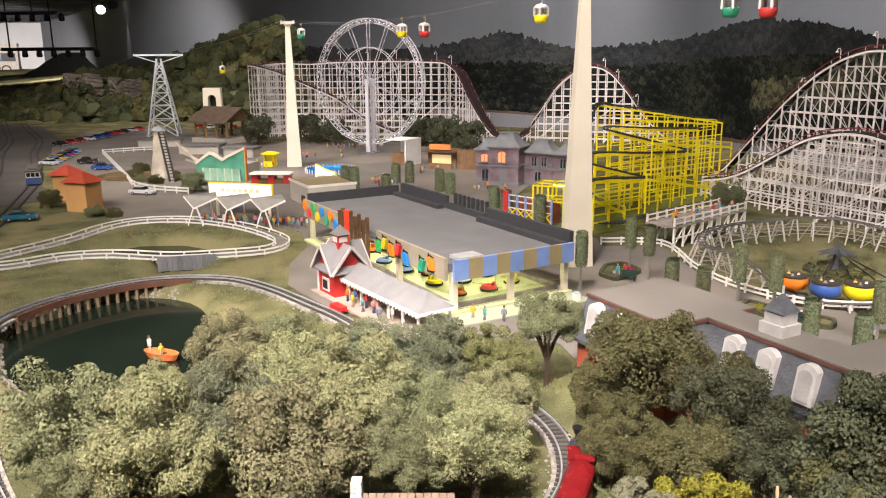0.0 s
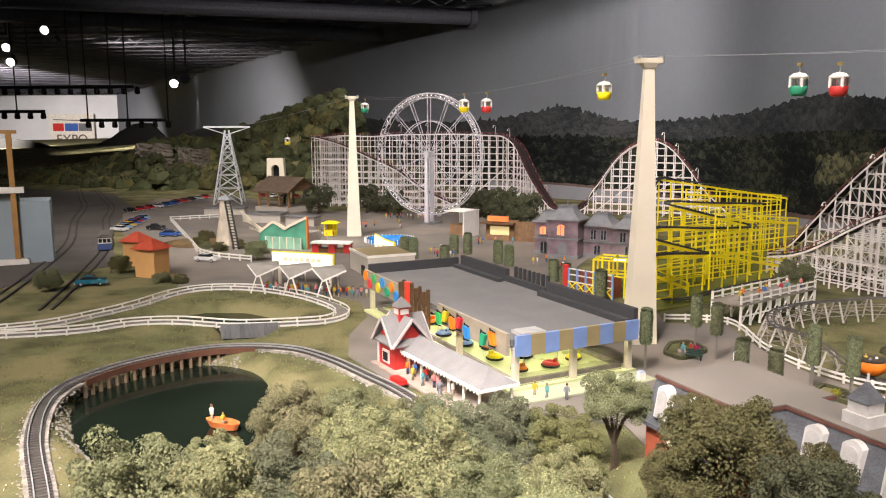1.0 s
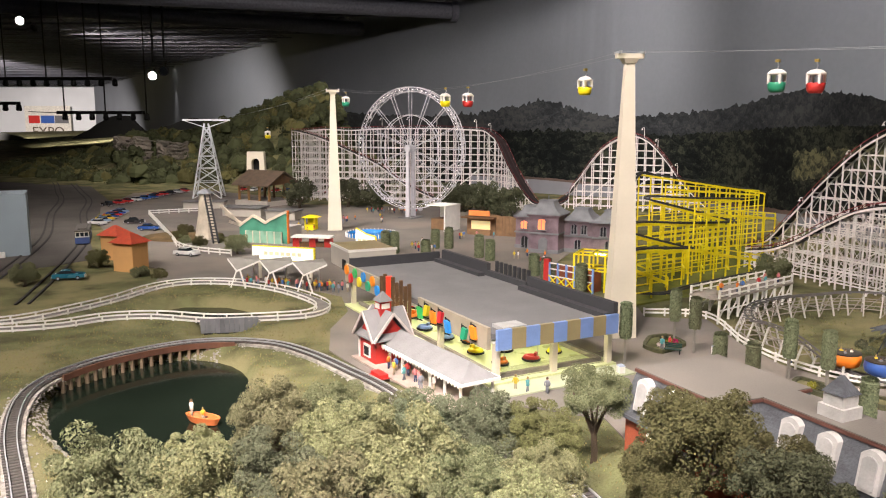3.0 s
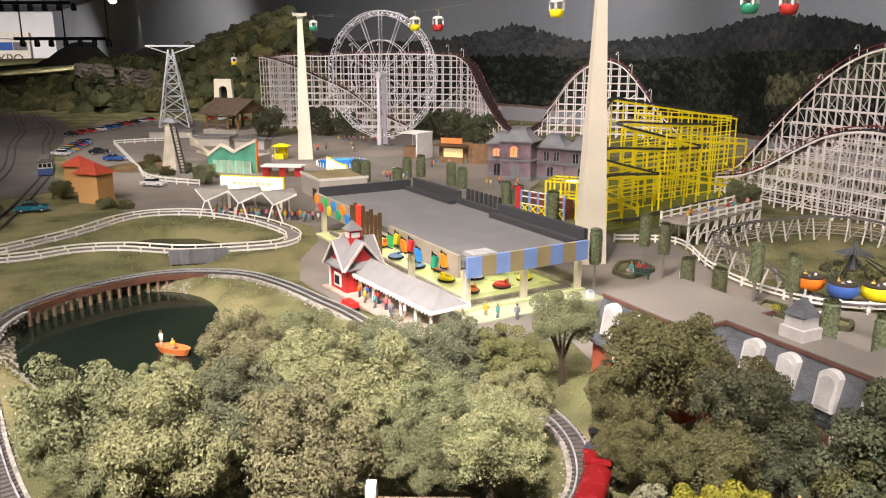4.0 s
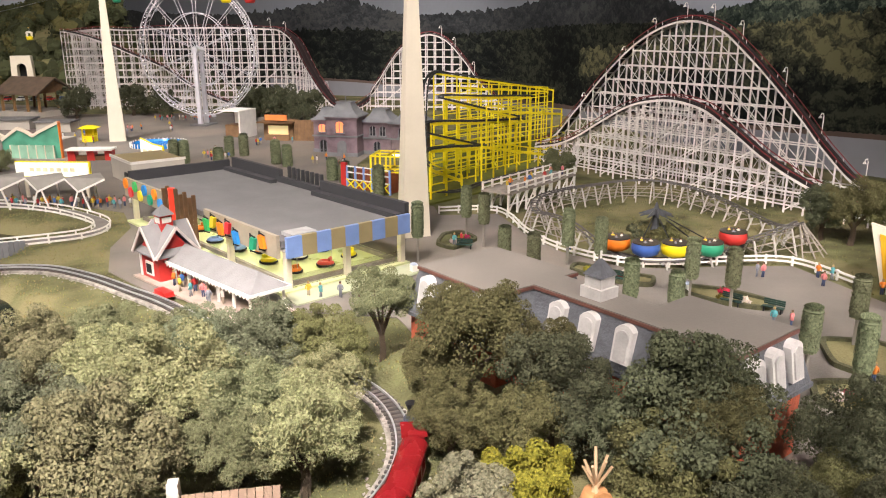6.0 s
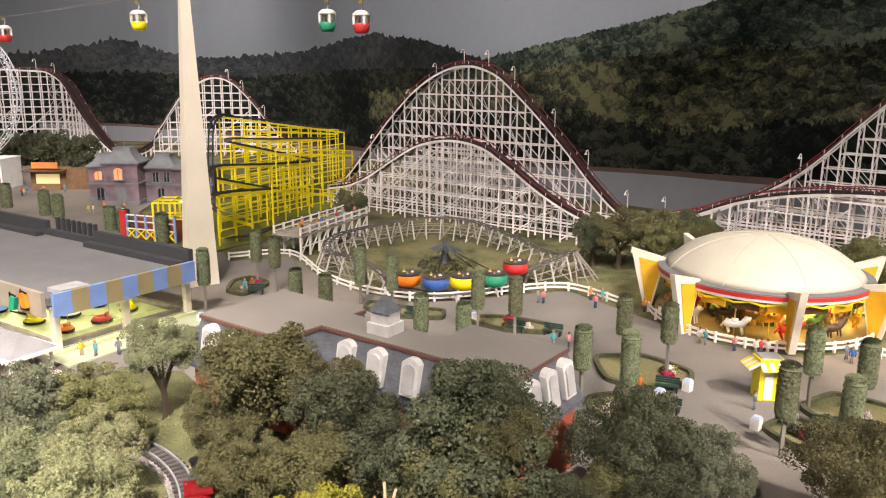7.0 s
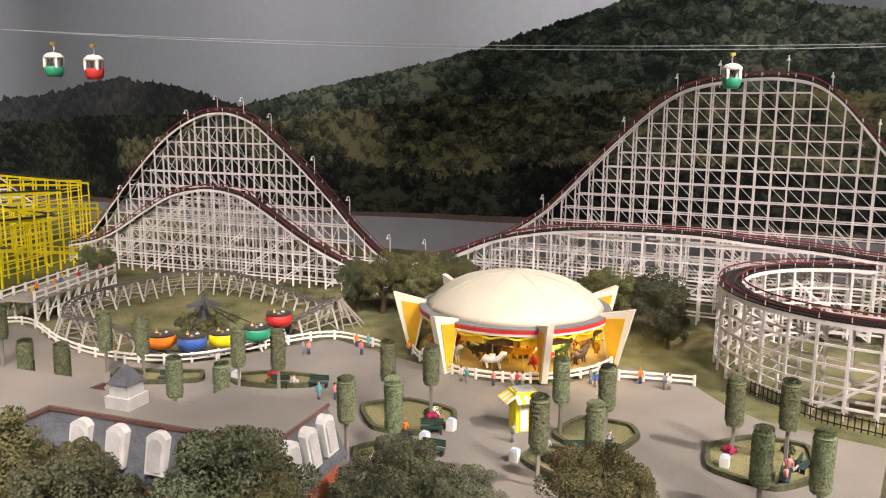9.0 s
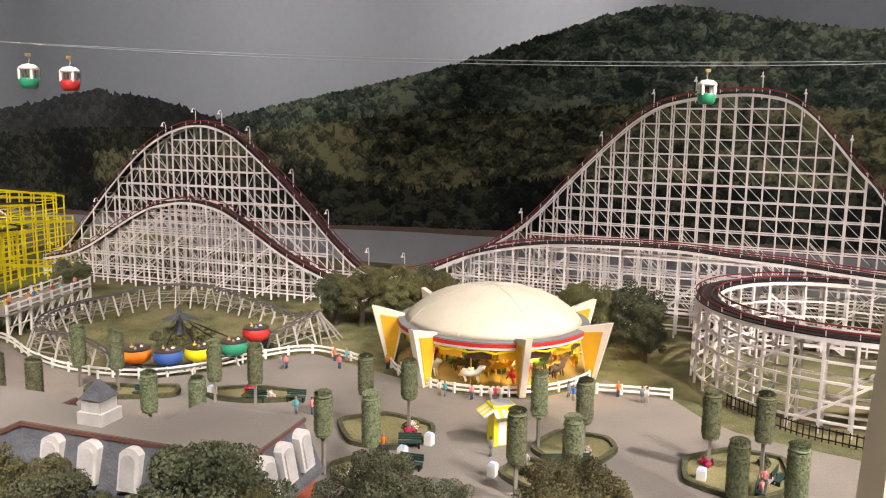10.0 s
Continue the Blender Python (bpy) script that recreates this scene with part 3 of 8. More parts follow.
def coaster(name, label, keys, closed=False, half=0.011, step=0.0232, lev=0.0226, w=0.0022, wood=COASTW, deck=TRACKD, rail=REDRAIL, rails=True, lean=1, long=4, dense=False, dw=0.55):
    """A timber coaster: bents of two posts, ledgers, long diagonals, cross bracing, stringers, deck and hand rails along a smooth line."""
    th = thing(name, label, "roller coaster", pose(*keys[0][:2], 0))
    inv = Matrix.Translation((-keys[0][0], -keys[0][1], 0))
    pts = [inv @ p for p in plan_pts(keys, step, closed)]
    lft, rgt = side_pts(pts, -half, 0, closed), side_pts(pts, half, 0, closed)
    k = len(pts)
    for i in range(k):
        d = pts[(i + 1) % k if closed else min(i + 1, k - 1)] - pts[(i - 1) % k if closed else max(i - 1, 0)]
        rz = math.atan2(d.y, d.x)
        for s in (lft, rgt):
            post(th, s[i].x, s[i].y, 0, max(0.004, s[i].z - 0.001), w, wood, rz)
    pairs = [(i, (i + 1) % k) for i in range(k if closed else k - 1)]
    top = max(p.z for p in pts)
    level, rest, braces, made = 0.012, Geo(), Geo(), 0
    while level < top - 0.008:
        for s in (lft, rgt):
            for i, j in pairs:
                if min(s[i].z, s[j].z) > level + 0.006:
                    a, b = (s[i].x, s[i].y, level), (s[j].x, s[j].y, level)
                    if made < 300:
                        bar(th, a, b, w * 0.88, wood)
                        made += 1
                    else:
                        rest.beam(a, b, w * 0.88)
        level += lev
    # long diagonals climb one level a bay until they meet the track
    for first in range(-12, k, long):
        for s in (lft, rgt):
            n, i = 0, first
            while n < 6:
                a, b = (i, i + 1) if lean > 0 else (k - 1 - i, k - 2 - i)
                z = 0.004 + lev * n
                if 0 <= min(a, b) and max(a, b) < k and min(s[a].z, s[b].z) > z + lev:
                    braces.beam((s[a].x, s[a].y, z), (s[b].x, s[b].y, z + lev), w * dw)
                i, n = i + 1, n + 1
    for i, j in pairs:
        level, n = 0.012, 0
        while level + lev < min(pts[i].z, pts[j].z) + 0.004:
            a, b = (lft[i], rgt[i]) if n % 2 else (rgt[i], lft[i])
            braces.beam((a.x, a.y, level), (b.x, b.y, level + lev), w * 0.32)
            if dense and (i + n) % 4:
                braces.beam((lft[j].x, lft[j].y, level), (lft[i].x, lft[i].y, level + lev), w * 0.45)
            level += lev
            n += 1
        braces.beam((lft[i].x, lft[i].y, lft[i].z - 0.002), (rgt[i].x, rgt[i].y, rgt[i].z - 0.002), w * 0.8)
        if rails:
            for o in (lft[i], rgt[i]):
                braces.beam((o.x, o.y, o.z), (o.x, o.y, o.z + 0.0075), 0.0008)
    for name2, geo in (("ledger_rest", rest), ("bracing", braces)):
        if geo.v:
            part(name2, geo, wood, th)["kind"] = "stuff"
    fine = [inv @ p for p in curve_pts(keys, step / 3, closed)]
    for o in (-half, half):
        part("stringer", Geo().sweep(side_pts(fine, o, -0.002, closed), w * 0.9, w * 1.6, closed), wood, th)
    part("deck", Geo().sweep(side_pts(fine, 0, 0.0010, closed), half * 2.15, 0.0012, closed), deck, th, "dark plank track bed")
    for o in (-half * 0.42, half * 0.42):
        part("rail", Geo().sweep(side_pts(fine, o, 0.0026, closed), 0.0014, 0.0016, closed), mat("dull_steel_rail", (0.045, 0.032, 0.032), 0.5), th)
    if rails:
        for o in (-half, half):
            part("handrail", Geo().sweep(side_pts(fine, o, 0.0075, closed), 0.0012, 0.0014, closed), rail, th, "dark red handrail")
    return th


coaster("wooden_coaster_hill", "low white timber coaster hill with red rails, in front", [(0.585, 1.62, 0.035), (0.609, 1.56, 0.048), (0.633, 1.513, 0.07), (0.663, 1.457, 0.107), (0.691, 1.403, 0.137), (0.723, 1.341, 0.150), (0.754, 1.282, 0.142), (0.778, 1.235, 0.116), (0.807, 1.18, 0.078), (0.835, 1.126, 0.05), (0.87, 1.06, 0.028), (0.90, 1.02, 0.035), (0.952, 0.976, 0.064)], w=0.0023, step=0.0300, lev=0.0205, long=3, dw=0.75)
coaster("wooden_coaster_hill", "tall white timber coaster hill with red rails, behind", [(0.61, 1.70, 0.03), (0.635, 1.655, 0.052), (0.661, 1.604, 0.109), (0.69, 1.549, 0.174), (0.721, 1.49, 0.232), (0.75, 1.435, 0.266), (0.777, 1.382, 0.277), (0.803, 1.332, 0.263), (0.824, 1.293, 0.232), (0.849, 1.245, 0.186), (0.873, 1.198, 0.136), (0.897, 1.152, 0.083), (0.925, 1.10, 0.04), (0.97, 1.05, 0.045), (1.02, 1.0, 0.065), (1.049, 0.95, 0.093)], lean=-1, w=0.0022, step=0.0300, lev=0.0265, dense=True)
coaster("wooden_coaster_hill", "white timber coaster with a long level run", [(0.952, 0.976, 0.064), (0.97, 0.933, 0.085), (0.988, 0.892, 0.099), (1.009, 0.844, 0.11), (1.032, 0.79, 0.117), (1.064, 0.716, 0.12), (1.094, 0.647, 0.12), (1.122, 0.581, 0.115), (1.149, 0.518, 0.111), (1.175, 0.459, 0.105), (1.20, 0.36, 0.10), (1.20, 0.2, 0.10)], step=0.0260, lev=0.0235)
coaster("wooden_coaster_hill", "tallest white timber coaster hill with red rails", [(1.049, 0.95, 0.093), (1.067, 0.907, 0.124), (1.081, 0.874, 0.157), (1.094, 0.843, 0.193), (1.11, 0.805, 0.235), (1.126, 0.768, 0.274), (1.138, 0.739, 0.299), (1.15, 0.711, 0.315), (1.167, 0.669, 0.325), (1.184, 0.628, 0.329), (1.198, 0.595, 0.328), (1.212, 0.563, 0.32), (1.223, 0.536, 0.30), (1.234, 0.509, 0.268), (1.246, 0.482, 0.232), (1.257, 0.455, 0.20), (1.27, 0.40, 0.12), (1.28, 0.33, 0.06)], w=0.0019, lean=-1, step=0.0205, lev=0.0212, dense=True)
helix = [(1.035 + 0.145 * math.cos(a), 0.405 + 0.145 * math.sin(a), 0.094 - 0.004 * i / 16) for i, a in enumerate(radians(20 + 15 * j) for j in range(20))]
coaster("wooden_coaster_helix", "double-width white timber coaster turn with red rails", helix, half=0.012, step=0.0262, lev=0.0190, w=0.0025, long=4, dw=0.85)
coaster("wooden_coaster_run", "distant white timber coaster with a level crest and a steep drop", [(-0.60, 3.12, 0.25), (-0.63, 3.02, 0.248), (-0.534, 2.933, 0.257), (-0.43, 2.915, 0.254), (-0.326, 2.897, 0.26), (-0.124, 2.861, 0.262), (-0.006, 2.841, 0.258), (0.045, 2.836, 0.255), (0.072, 2.82, 0.245), (0.102, 2.79, 0.219), (0.122, 2.75, 0.183), (0.143, 2.70, 0.138), (0.173, 2.65, 0.086), (0.205, 2.605, 0.041), (0.235, 2.59, 0.018), (0.28, 2.66, 0.014), (0.326, 2.715, 0.035), (0.364, 2.702, 0.095), (0.42, 2.684, 0.18), (0.473, 2.666, 0.225), (0.523, 2.649, 0.241), (0.575, 2.632, 0.222), (0.627, 2.614, 0.165), (0.681, 2.596, 0.09), (0.75, 2.573, 0.02)], step=0.028, half=0.016, w=0.0026)
coaster("wooden_coaster_run", "distant white timber coaster descending behind the wheel", [(-0.65, 2.94, 0.25), (-0.614, 2.90, 0.246), (-0.531, 2.885, 0.222), (-0.429, 2.868, 0.179), (-0.327, 2.85, 0.134), (-0.228, 2.83, 0.066), (-0.127, 2.815, 0.02)], step=0.03)

# ---- yellow coaster ----
U1, U2 = Vector((0.79, 0.61, 0)), Vector((0.13, 0.99, 0))
Y0 = Vector((0.312, 1.30, 0))
DA, DB = 0.031, 0.046


def yel(u, b, z=0.0):
    """u bays along the front and b rows behind it."""
    return U1 * (DA * u) + U2 * (DB * b) + Vector((0, 0, z))


th = thing("yellow_coaster", "bright yellow steel coaster, an airy lattice with dark switchback track", "roller coaster", Matrix.Translation(Y0))
RZ = math.atan2(U1.y, U1.x)
# rows: depth, first and last bay, track height at either end, and whether the running rails are dark
YROWS = [(8.6, 0.8, 14.6, 0.174, 0.116, True), (7.2, 3.2, 13.2, 0.146, 0.120, False), (5.6, 1.8, 10.5, 0.136, 0.118, True), (4.6, 1.4, 8.5, 0.134, 0.086, True), (3.2, 0.2, 8.0, 0.104, 0.087, True), (2.7, 5.0, 12.9, 0.116, 0.092, False),
         (2.2, 0.2, 4.2, 0.088, 0.057, True), (1.3, 0.0, 3.8, 0.070, 0.062, True), (0.8, 4.2, 11.8, 0.066, 0.022, False), (0.0, 0.0, 2.4, 0.050, 0.022, False)]
for b, u0, u1, za, zb, dark in YROWS:
    n = max(2, round((u1 - u0) / 1.12))
    us = [u0 + (u1 - u0) * i / n for i in range(n + 1)]
    zs = [za + (zb - za) * i / n for i in range(n + 1)]
    for i, (u, z) in enumerate(zip(us, zs)):
        p = yel(u, b)
        post(th, p.x, p.y, 0.003, z + (0.0 if dark else 0.010), 0.0022, YELLOW, RZ)
        bar(th, yel(u, b - 0.17, z - 0.002), yel(u, b + 0.17, z - 0.002), 0.0022, YELLOW, "cross_arm")
        if i % 2 and b > 0.5:
            bar(th, yel(u, b, z * 0.62), yel(u, b - 0.8, z * 0.62), 0.0019, YELLOW, "tie")
    lvl = 0.014 + 0.006 * (round(b * 2) % 3)
    while lvl < max(zs) - 0.012:
        for i in range(n):
            if min(zs[i], zs[i + 1]) > lvl + 0.008:
                bar(th, yel(us[i], b, lvl), yel(us[i + 1], b, lvl), 0.0018, YELLOW, "girder")
        lvl += 0.021
    top = [yel(u, b, z) for u, z in zip(us, zs)]
    for s in (-0.11, 0.11):
        part("runner", Geo().sweep([p + U2 * (DB * s) for p in top], 0.0024, 0.0034), YELLOW, th)
    if not dark:
        part("handrail", Geo().sweep([p + Vector((0, 0, 0.010)) for p in top], 0.0022, 0.0022), YELLOW, th)
part("lawn", Geo().prism([tuple(yel(-0.5, -0.6))[:2], tuple(yel(12.5, -0.6))[:2], tuple(yel(12.5, 9.2))[:2], tuple(yel(-0.5, 9.2))[:2]], 0.0, 0.003), mat("yellow_green_grass", (0.16, 0.17, 0.03), 0.95, vary=0.3, scale=40), th, "yellow-green turf under the ride")
for keys in (((10.5, 5.6, 0.120), (5, 5.6, 0.130), (1.9, 5.6, 0.138), (1.2, 5.1, 0.138), (1.7, 4.6, 0.134), (5, 4.6, 0.111), (8.3, 4.6, 0.088), (9.0, 3.95, 0.087), (8.0, 3.2, 0.089), (4, 3.2, 0.096), (0.3, 3.2, 0.105), (-0.6, 2.7, 0.099), (0.3, 2.2, 0.089), (4.0, 2.2, 0.060), (4.6, 1.75, 0.059), (3.8, 1.3, 0.064), (0.2, 1.3, 0.072), (-0.6, 0.8, 0.064), (0.1, 0.1, 0.052)),
             ((2.2, 8.6, 0.170), (6, 8.6, 0.155), (14.6, 8.6, 0.118)),
             ((13.0, 1.0, 0.012), (11.8, 0.4, 0.010), (8, 0.3, 0.009), (4, 0.0, 0.008), (2.2, -0.4, 0.008), (0.4, 0.3, 0.008))):
    fine = curve_pts([yel(*k) for k in keys], 0.008)
    for o in (-0.0045, 0.0045):
        part("track", Geo().sweep(side_pts(fine, o, 0.003), 0.0026, 0.003), mat("dark_steel_rail", (0.035, 0.035, 0.04), 0.5), th, "dark steel running rail")
lift = curve_pts([yel(-0.3, 5.0, 0.02), yel(-0.2, 6.6, 0.10), yel(0.1, 7.8, 0.160), yel(1.0, 8.5, 0.178), yel(2.2, 8.6, 0.172)], 0.006)
for o in (-0.004, 0.004):
    part("lift_rail", Geo().sweep(side_pts(lift, o), 0.003, 0.004), BLACK, th, "dark arched lift rail")
th = thing("coaster_annex", "low yellow steel queue frame beside the coaster", "frame", pose(0.225, 1.385, 0, 0, 0, -20))
for i in range(4):
    for j in range(3):
        post(th, 0.026 * i, 0.03 * j, 0, 0.062, 0.0028, YELLOW)
for z in (0.035, 0.061):
    for j in range(3):
        bar(th, (0, 0.03 * j, z), (0.078, 0.03 * j, z), 0.0024, YELLOW, "girder")
    for i in range(4):
        bar(th, (0.026 * i, 0, z), (0.026 * i, 0.06, z), 0.0024, YELLOW, "girder")

# ---- pylons and ferris wheel ----


def pylon(x, y, h, rz, label):
    th = thing("cable_pylon", label, "pylon", pose(x, y, 0, 0, 0, rz))
    s, t = 0.0185, 0.0055
    part("shaft", Geo().hip(0, 0, 0, 2 * s, 2 * s * 0.8, h - 0.006, t / s), CREAM, th)
    part("crossarm", Geo().box(0, 0, h - 0.006, 0.034, 0.010, 0.006).hip(0, 0, h - 0.012, 0.013, 0.012, 0.006, 1.5), CREAM, th)
    for s in (-1, 1):
        part("sheave", Geo().beam((s * 0.015, -0.012, h + 0.001), (s * 0.015, 0.012, h + 0.001), 0.003, 0.003), STEEL, th)
    return th


pylon(-0.325, 2.085, 0.36, 10, "slender cream concrete cableway pylon beside the fountain pool")
pylon(0.257, 1.097, 0.36, 10, "tapered cream concrete cableway pylon beside the pavilion")

pylon(0.612, 0.2255, 0.36, -43, "cream concrete cableway pylon at the edge of the plaza")

# cableway ropes
P1, P2, P3 = Vector((-0.325, 2.085, 0.362)), Vector((0.257, 1.097, 0.362)), Vector((1.30, 0.130, 0.366))
P0 = Vector((-0.98, 3.00, 0.292))


def rope(a, b, sag, off):
    pts = [a.lerp(b, i / 24) - Vector((0, 0, sag * 4 * (i / 24) * (1 - i / 24))) for i in range(25)]
    return side_pts(pts, off)


ROPE = mat("rope_steel", (0.35, 0.36, 0.38), 0.5, metal=0.4, vary=0.1)
for a, b, sag in ((P0, P1, 0.008), (P1, P2, 0.022), (P2, P3, 0.020)):
    for off in (-0.013, 0.013):
        g = Geo().tube(rope(a, b, sag + (0.006 if off > 0 else 0), off), 0.00028, n=5)
        tagged(part("cableway_rope", g, ROPE), "thin steel cableway rope strung between pylons", "cable")


def gondola(x, y, z, colour, rz, cname):
    """A round cableway cabin: white roof and window posts over a coloured tub, on a hanger."""
    th = thing("cable_car_cabin", "small cableway cabin with a white roof and a %s tub" % cname, "cable car", pose(x, y, z - 0.033, 0, 0, rz), "cableway cabins")
    part("tub", Geo().lathe([(0.0065, 0), (0.0085, 0.003), (0.0095, 0.010), (0.0088, 0.0105), (0.0075, 0.004)], 16), colour, th, "%s moulded tub" % cname, True)
    for i in range(4):
        a = radians(45 + 90 * i)
        part("window_post", Geo().beam((0.0085 * math.cos(a), 0.0085 * math.sin(a), 0.009), (0.0085 * math.cos(a), 0.0085 * math.sin(a), 0.0195), 0.0026), WHITE, th)
    part("roof", Geo().lathe([(0.0098, 0.0185), (0.0094, 0.0205), (0.006, 0.0235), (0.001, 0.0245)], 16), WHITE, th, "white domed roof", True)
    part("hanger", Geo().tube([(0, 0, 0.024), (0, 0.002, 0.028), (0, 0, 0.033)], 0.0008, n=6), STEEL, th)
    part("grip", Geo().box(0, 0, 0.0315, 0.004, 0.004, 0.003), mat("brass", (0.6, 0.42, 0.12), 0.4, metal=0.7), th, "brass rope grip")


gondola(-0.275, 2.000, 0.349, GREEN, -60, "green")
gondola(-0.001, 1.535, 0.338, YELLOW, -60, "yellow")
gondola(0.043, 1.461, 0.336, RED, -60, "red")
gondola(0.210, 1.160, 0.345, YELLOW, -60, "yellow")
gondola(0.393, 0.971, 0.341, GREEN, -43, "green")
gondola(0.423, 0.943, 0.339, RED, -43, "red")
gondola(0.892, 0.508, 0.336, GREEN, -43, "green")
gondola(-0.62, 2.50, 0.262, YELLOW, -60, "yellow")

# ferris wheel
th = thing("ferris_wheel", "tall white steel ferris wheel with double rim and twin legs", "ferris wheel", pose(-0.159, 2.371, 0, 0, 0, -25))
R, HUB = 0.176, 0.204
WHEELW = mat("white_steel", (0.60, 0.58, 0.62), 0.5, vary=0.12)


def ring(r, y, n=48, z=HUB):
    return [(r * math.cos(2 * math.pi * i / n), y, z + r * math.sin(2 * math.pi * i / n)) for i in range(n + 1)]


for y in (-0.009, 0.009):
    for r, t in ((R, 0.0012), (R * 0.93, 0.0009), (R * 0.55, 0.0011)):
        part("rim", Geo().tube(ring(r, y), t, n=6), WHEELW, th)
    for i in range(16):
        a = 2 * math.pi * i / 16
        part("spoke", Geo().beam((0.008 * math.cos(a), y * 0.6, HUB + 0.008 * math.sin(a)), (R * math.cos(a), y, HUB + R * math.sin(a)), 0.0012), WHEELW, th)
    g = Geo()
    for i in range(48):
        a, b = 2 * math.pi * i / 48, 2 * math.pi * (i + 1) / 48
        ra, rb = (R, R * 0.93) if i % 2 else (R * 0.93, R)
        g.beam((ra * math.cos(a), y, HUB + ra * math.sin(a)), (rb * math.cos(b), y, HUB + rb * math.sin(b)), 0.001)
    part("rim_lattice", g, WHEELW, th)
    part("leg", Geo().hip(0.0, y * 1.7, 0, 0.012, 0.009, HUB + 0.006, 0.75), WHEELW, th)
g = Geo()
for i in range(72):
    a = 2 * math.pi * i / 72
    g.box(R * 0.965 * math.cos(a), -0.0105, HUB + R * 0.965 * math.sin(a) - 0.001, 0.002, 0.002, 0.002)
part("rim_bulb", g, mat("small_white_bulb", (0.95, 0.93, 0.88), 0.4, emit=0.8, bump=0), th, "small white rim bulbs")["kind"] = "stuff"
part("hub", Geo().tube([(0, -0.018, HUB), (0, 0.018, HUB)], 0.010, n=16), STEEL, th)
for i in range(16):
    a = 2 * math.pi * (i + 0.5) / 16
    part("cabin", Geo().lathe([(0.002, -0.010), (0.006, -0.009), (0.0065, -0.004), (0.006, -0.0035)], 10, R * 0.985 * math.cos(a), 0, HUB + R * 0.985 * math.sin(a)), STEEL, th)
part("plinth", Geo().box(0, 0, 0, 0.05, 0.06, 0.006), ROOFG, th)

# ---- bumper car pavilion ----
PAV = Matrix(((0.829, -0.496, 0, 0.098), (0.559, 0.868, 0, 0.886), (0, 0, 1, 0), (0, 0, 0, 1)))
W, L, ZF, ZR = 0.152, 0.415, 0.043, 0.060
th = thing("bumper_car_pavilion", "flat-roofed bumper car pavilion with a striped fascia and lit floor", "pavilion", PAV)
FLOORLIT = mat("pale_green_floor", (0.62, 0.66, 0.34), 0.35, vary=0.12, scale=30)
part("floor_slab", Geo().box(W / 2 - 0.002, L / 2, 0.0016, W + 0.018, L + 0.006, 0.003), FLOORLIT, th, "pale green smooth driving floor")
part("apron", Geo().box(W / 2 - 0.004, -0.022, 0.0016, W + 0.020, 0.034, 0.0016), mat("pale_green_concrete", (0.42, 0.44, 0.30), 0.8, vary=0.15, scale=30), th, "pale green concrete apron")
part("roof", Geo().box(W / 2, L / 2 + 0.005, ZF + 0.008, W + 0.01, L + 0.01, 0.007), ROOFG, th, "grey felt roof")
part("soffit", Geo().box(W / 2, L / 2 + 0.005, ZF + 0.003, W + 0.006, L + 0.006, 0.003), WHITE, th)
for y in (0.004, 0.13, 0.27, L):
    for x in (0.002, W / 2 if y < 0.01 else W, W):
        post(th, x, y, 0.001, ZF + 0.005, 0.0065, CREAM)
for i in range(9):
    part("stripe", Geo().box(-0.004 + (W + 0.008) * (i + 0.5) / 9, -0.006, ZF - 0.002, (W + 0.008) / 9, 0.004, 0.022), SKYBLUE if i % 2 == 0 else TAN, th)
FASC = mat("tan_board", (0.42, 0.36, 0.27), 0.8, vary=0.15)
part("fascia", Geo().box(-0.008, 0.085, ZF - 0.003, 0.004, 0.165, 0.024), FASC, th, "tan signboard")
part("fascia", Geo().box(-0.008, 0.352, ZF - 0.003, 0.004, 0.130, 0.026), FASC, th, "tan signboard")
for i in range(8):
    if i == 2:
        part("pillar_sign", Geo().tube([(-0.012, 0.175 + 0.0125 * (8 - i), 0.012), (-0.012, 0.175 + 0.0125 * (8 - i), 0.076)], 0.0045, n=12), mat("red_lit_pillar", (0.80, 0.06, 0.03), 0.4, emit=0.25), th, "red glowing pillar")
    else:
        part("fin", Geo().box(-0.012, 0.175 + 0.0125 * (8 - i), 0.014 + 0.005 * (i % 2), 0.004, 0.0032, 0.058), TIMBER, th)
# colours carry a faint added glow, so the signs brighten without a lamp
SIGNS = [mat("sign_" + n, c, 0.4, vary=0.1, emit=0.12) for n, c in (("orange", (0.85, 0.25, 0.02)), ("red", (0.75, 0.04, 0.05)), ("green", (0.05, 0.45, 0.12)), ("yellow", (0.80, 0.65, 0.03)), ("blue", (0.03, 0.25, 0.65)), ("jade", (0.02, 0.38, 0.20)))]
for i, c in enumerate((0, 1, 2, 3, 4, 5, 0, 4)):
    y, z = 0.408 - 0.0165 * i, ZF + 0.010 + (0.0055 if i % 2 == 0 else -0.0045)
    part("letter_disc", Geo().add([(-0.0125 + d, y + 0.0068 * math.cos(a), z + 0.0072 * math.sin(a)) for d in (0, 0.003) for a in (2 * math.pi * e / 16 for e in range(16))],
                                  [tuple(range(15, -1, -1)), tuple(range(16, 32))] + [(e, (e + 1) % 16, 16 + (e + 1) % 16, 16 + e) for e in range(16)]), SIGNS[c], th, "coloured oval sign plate")
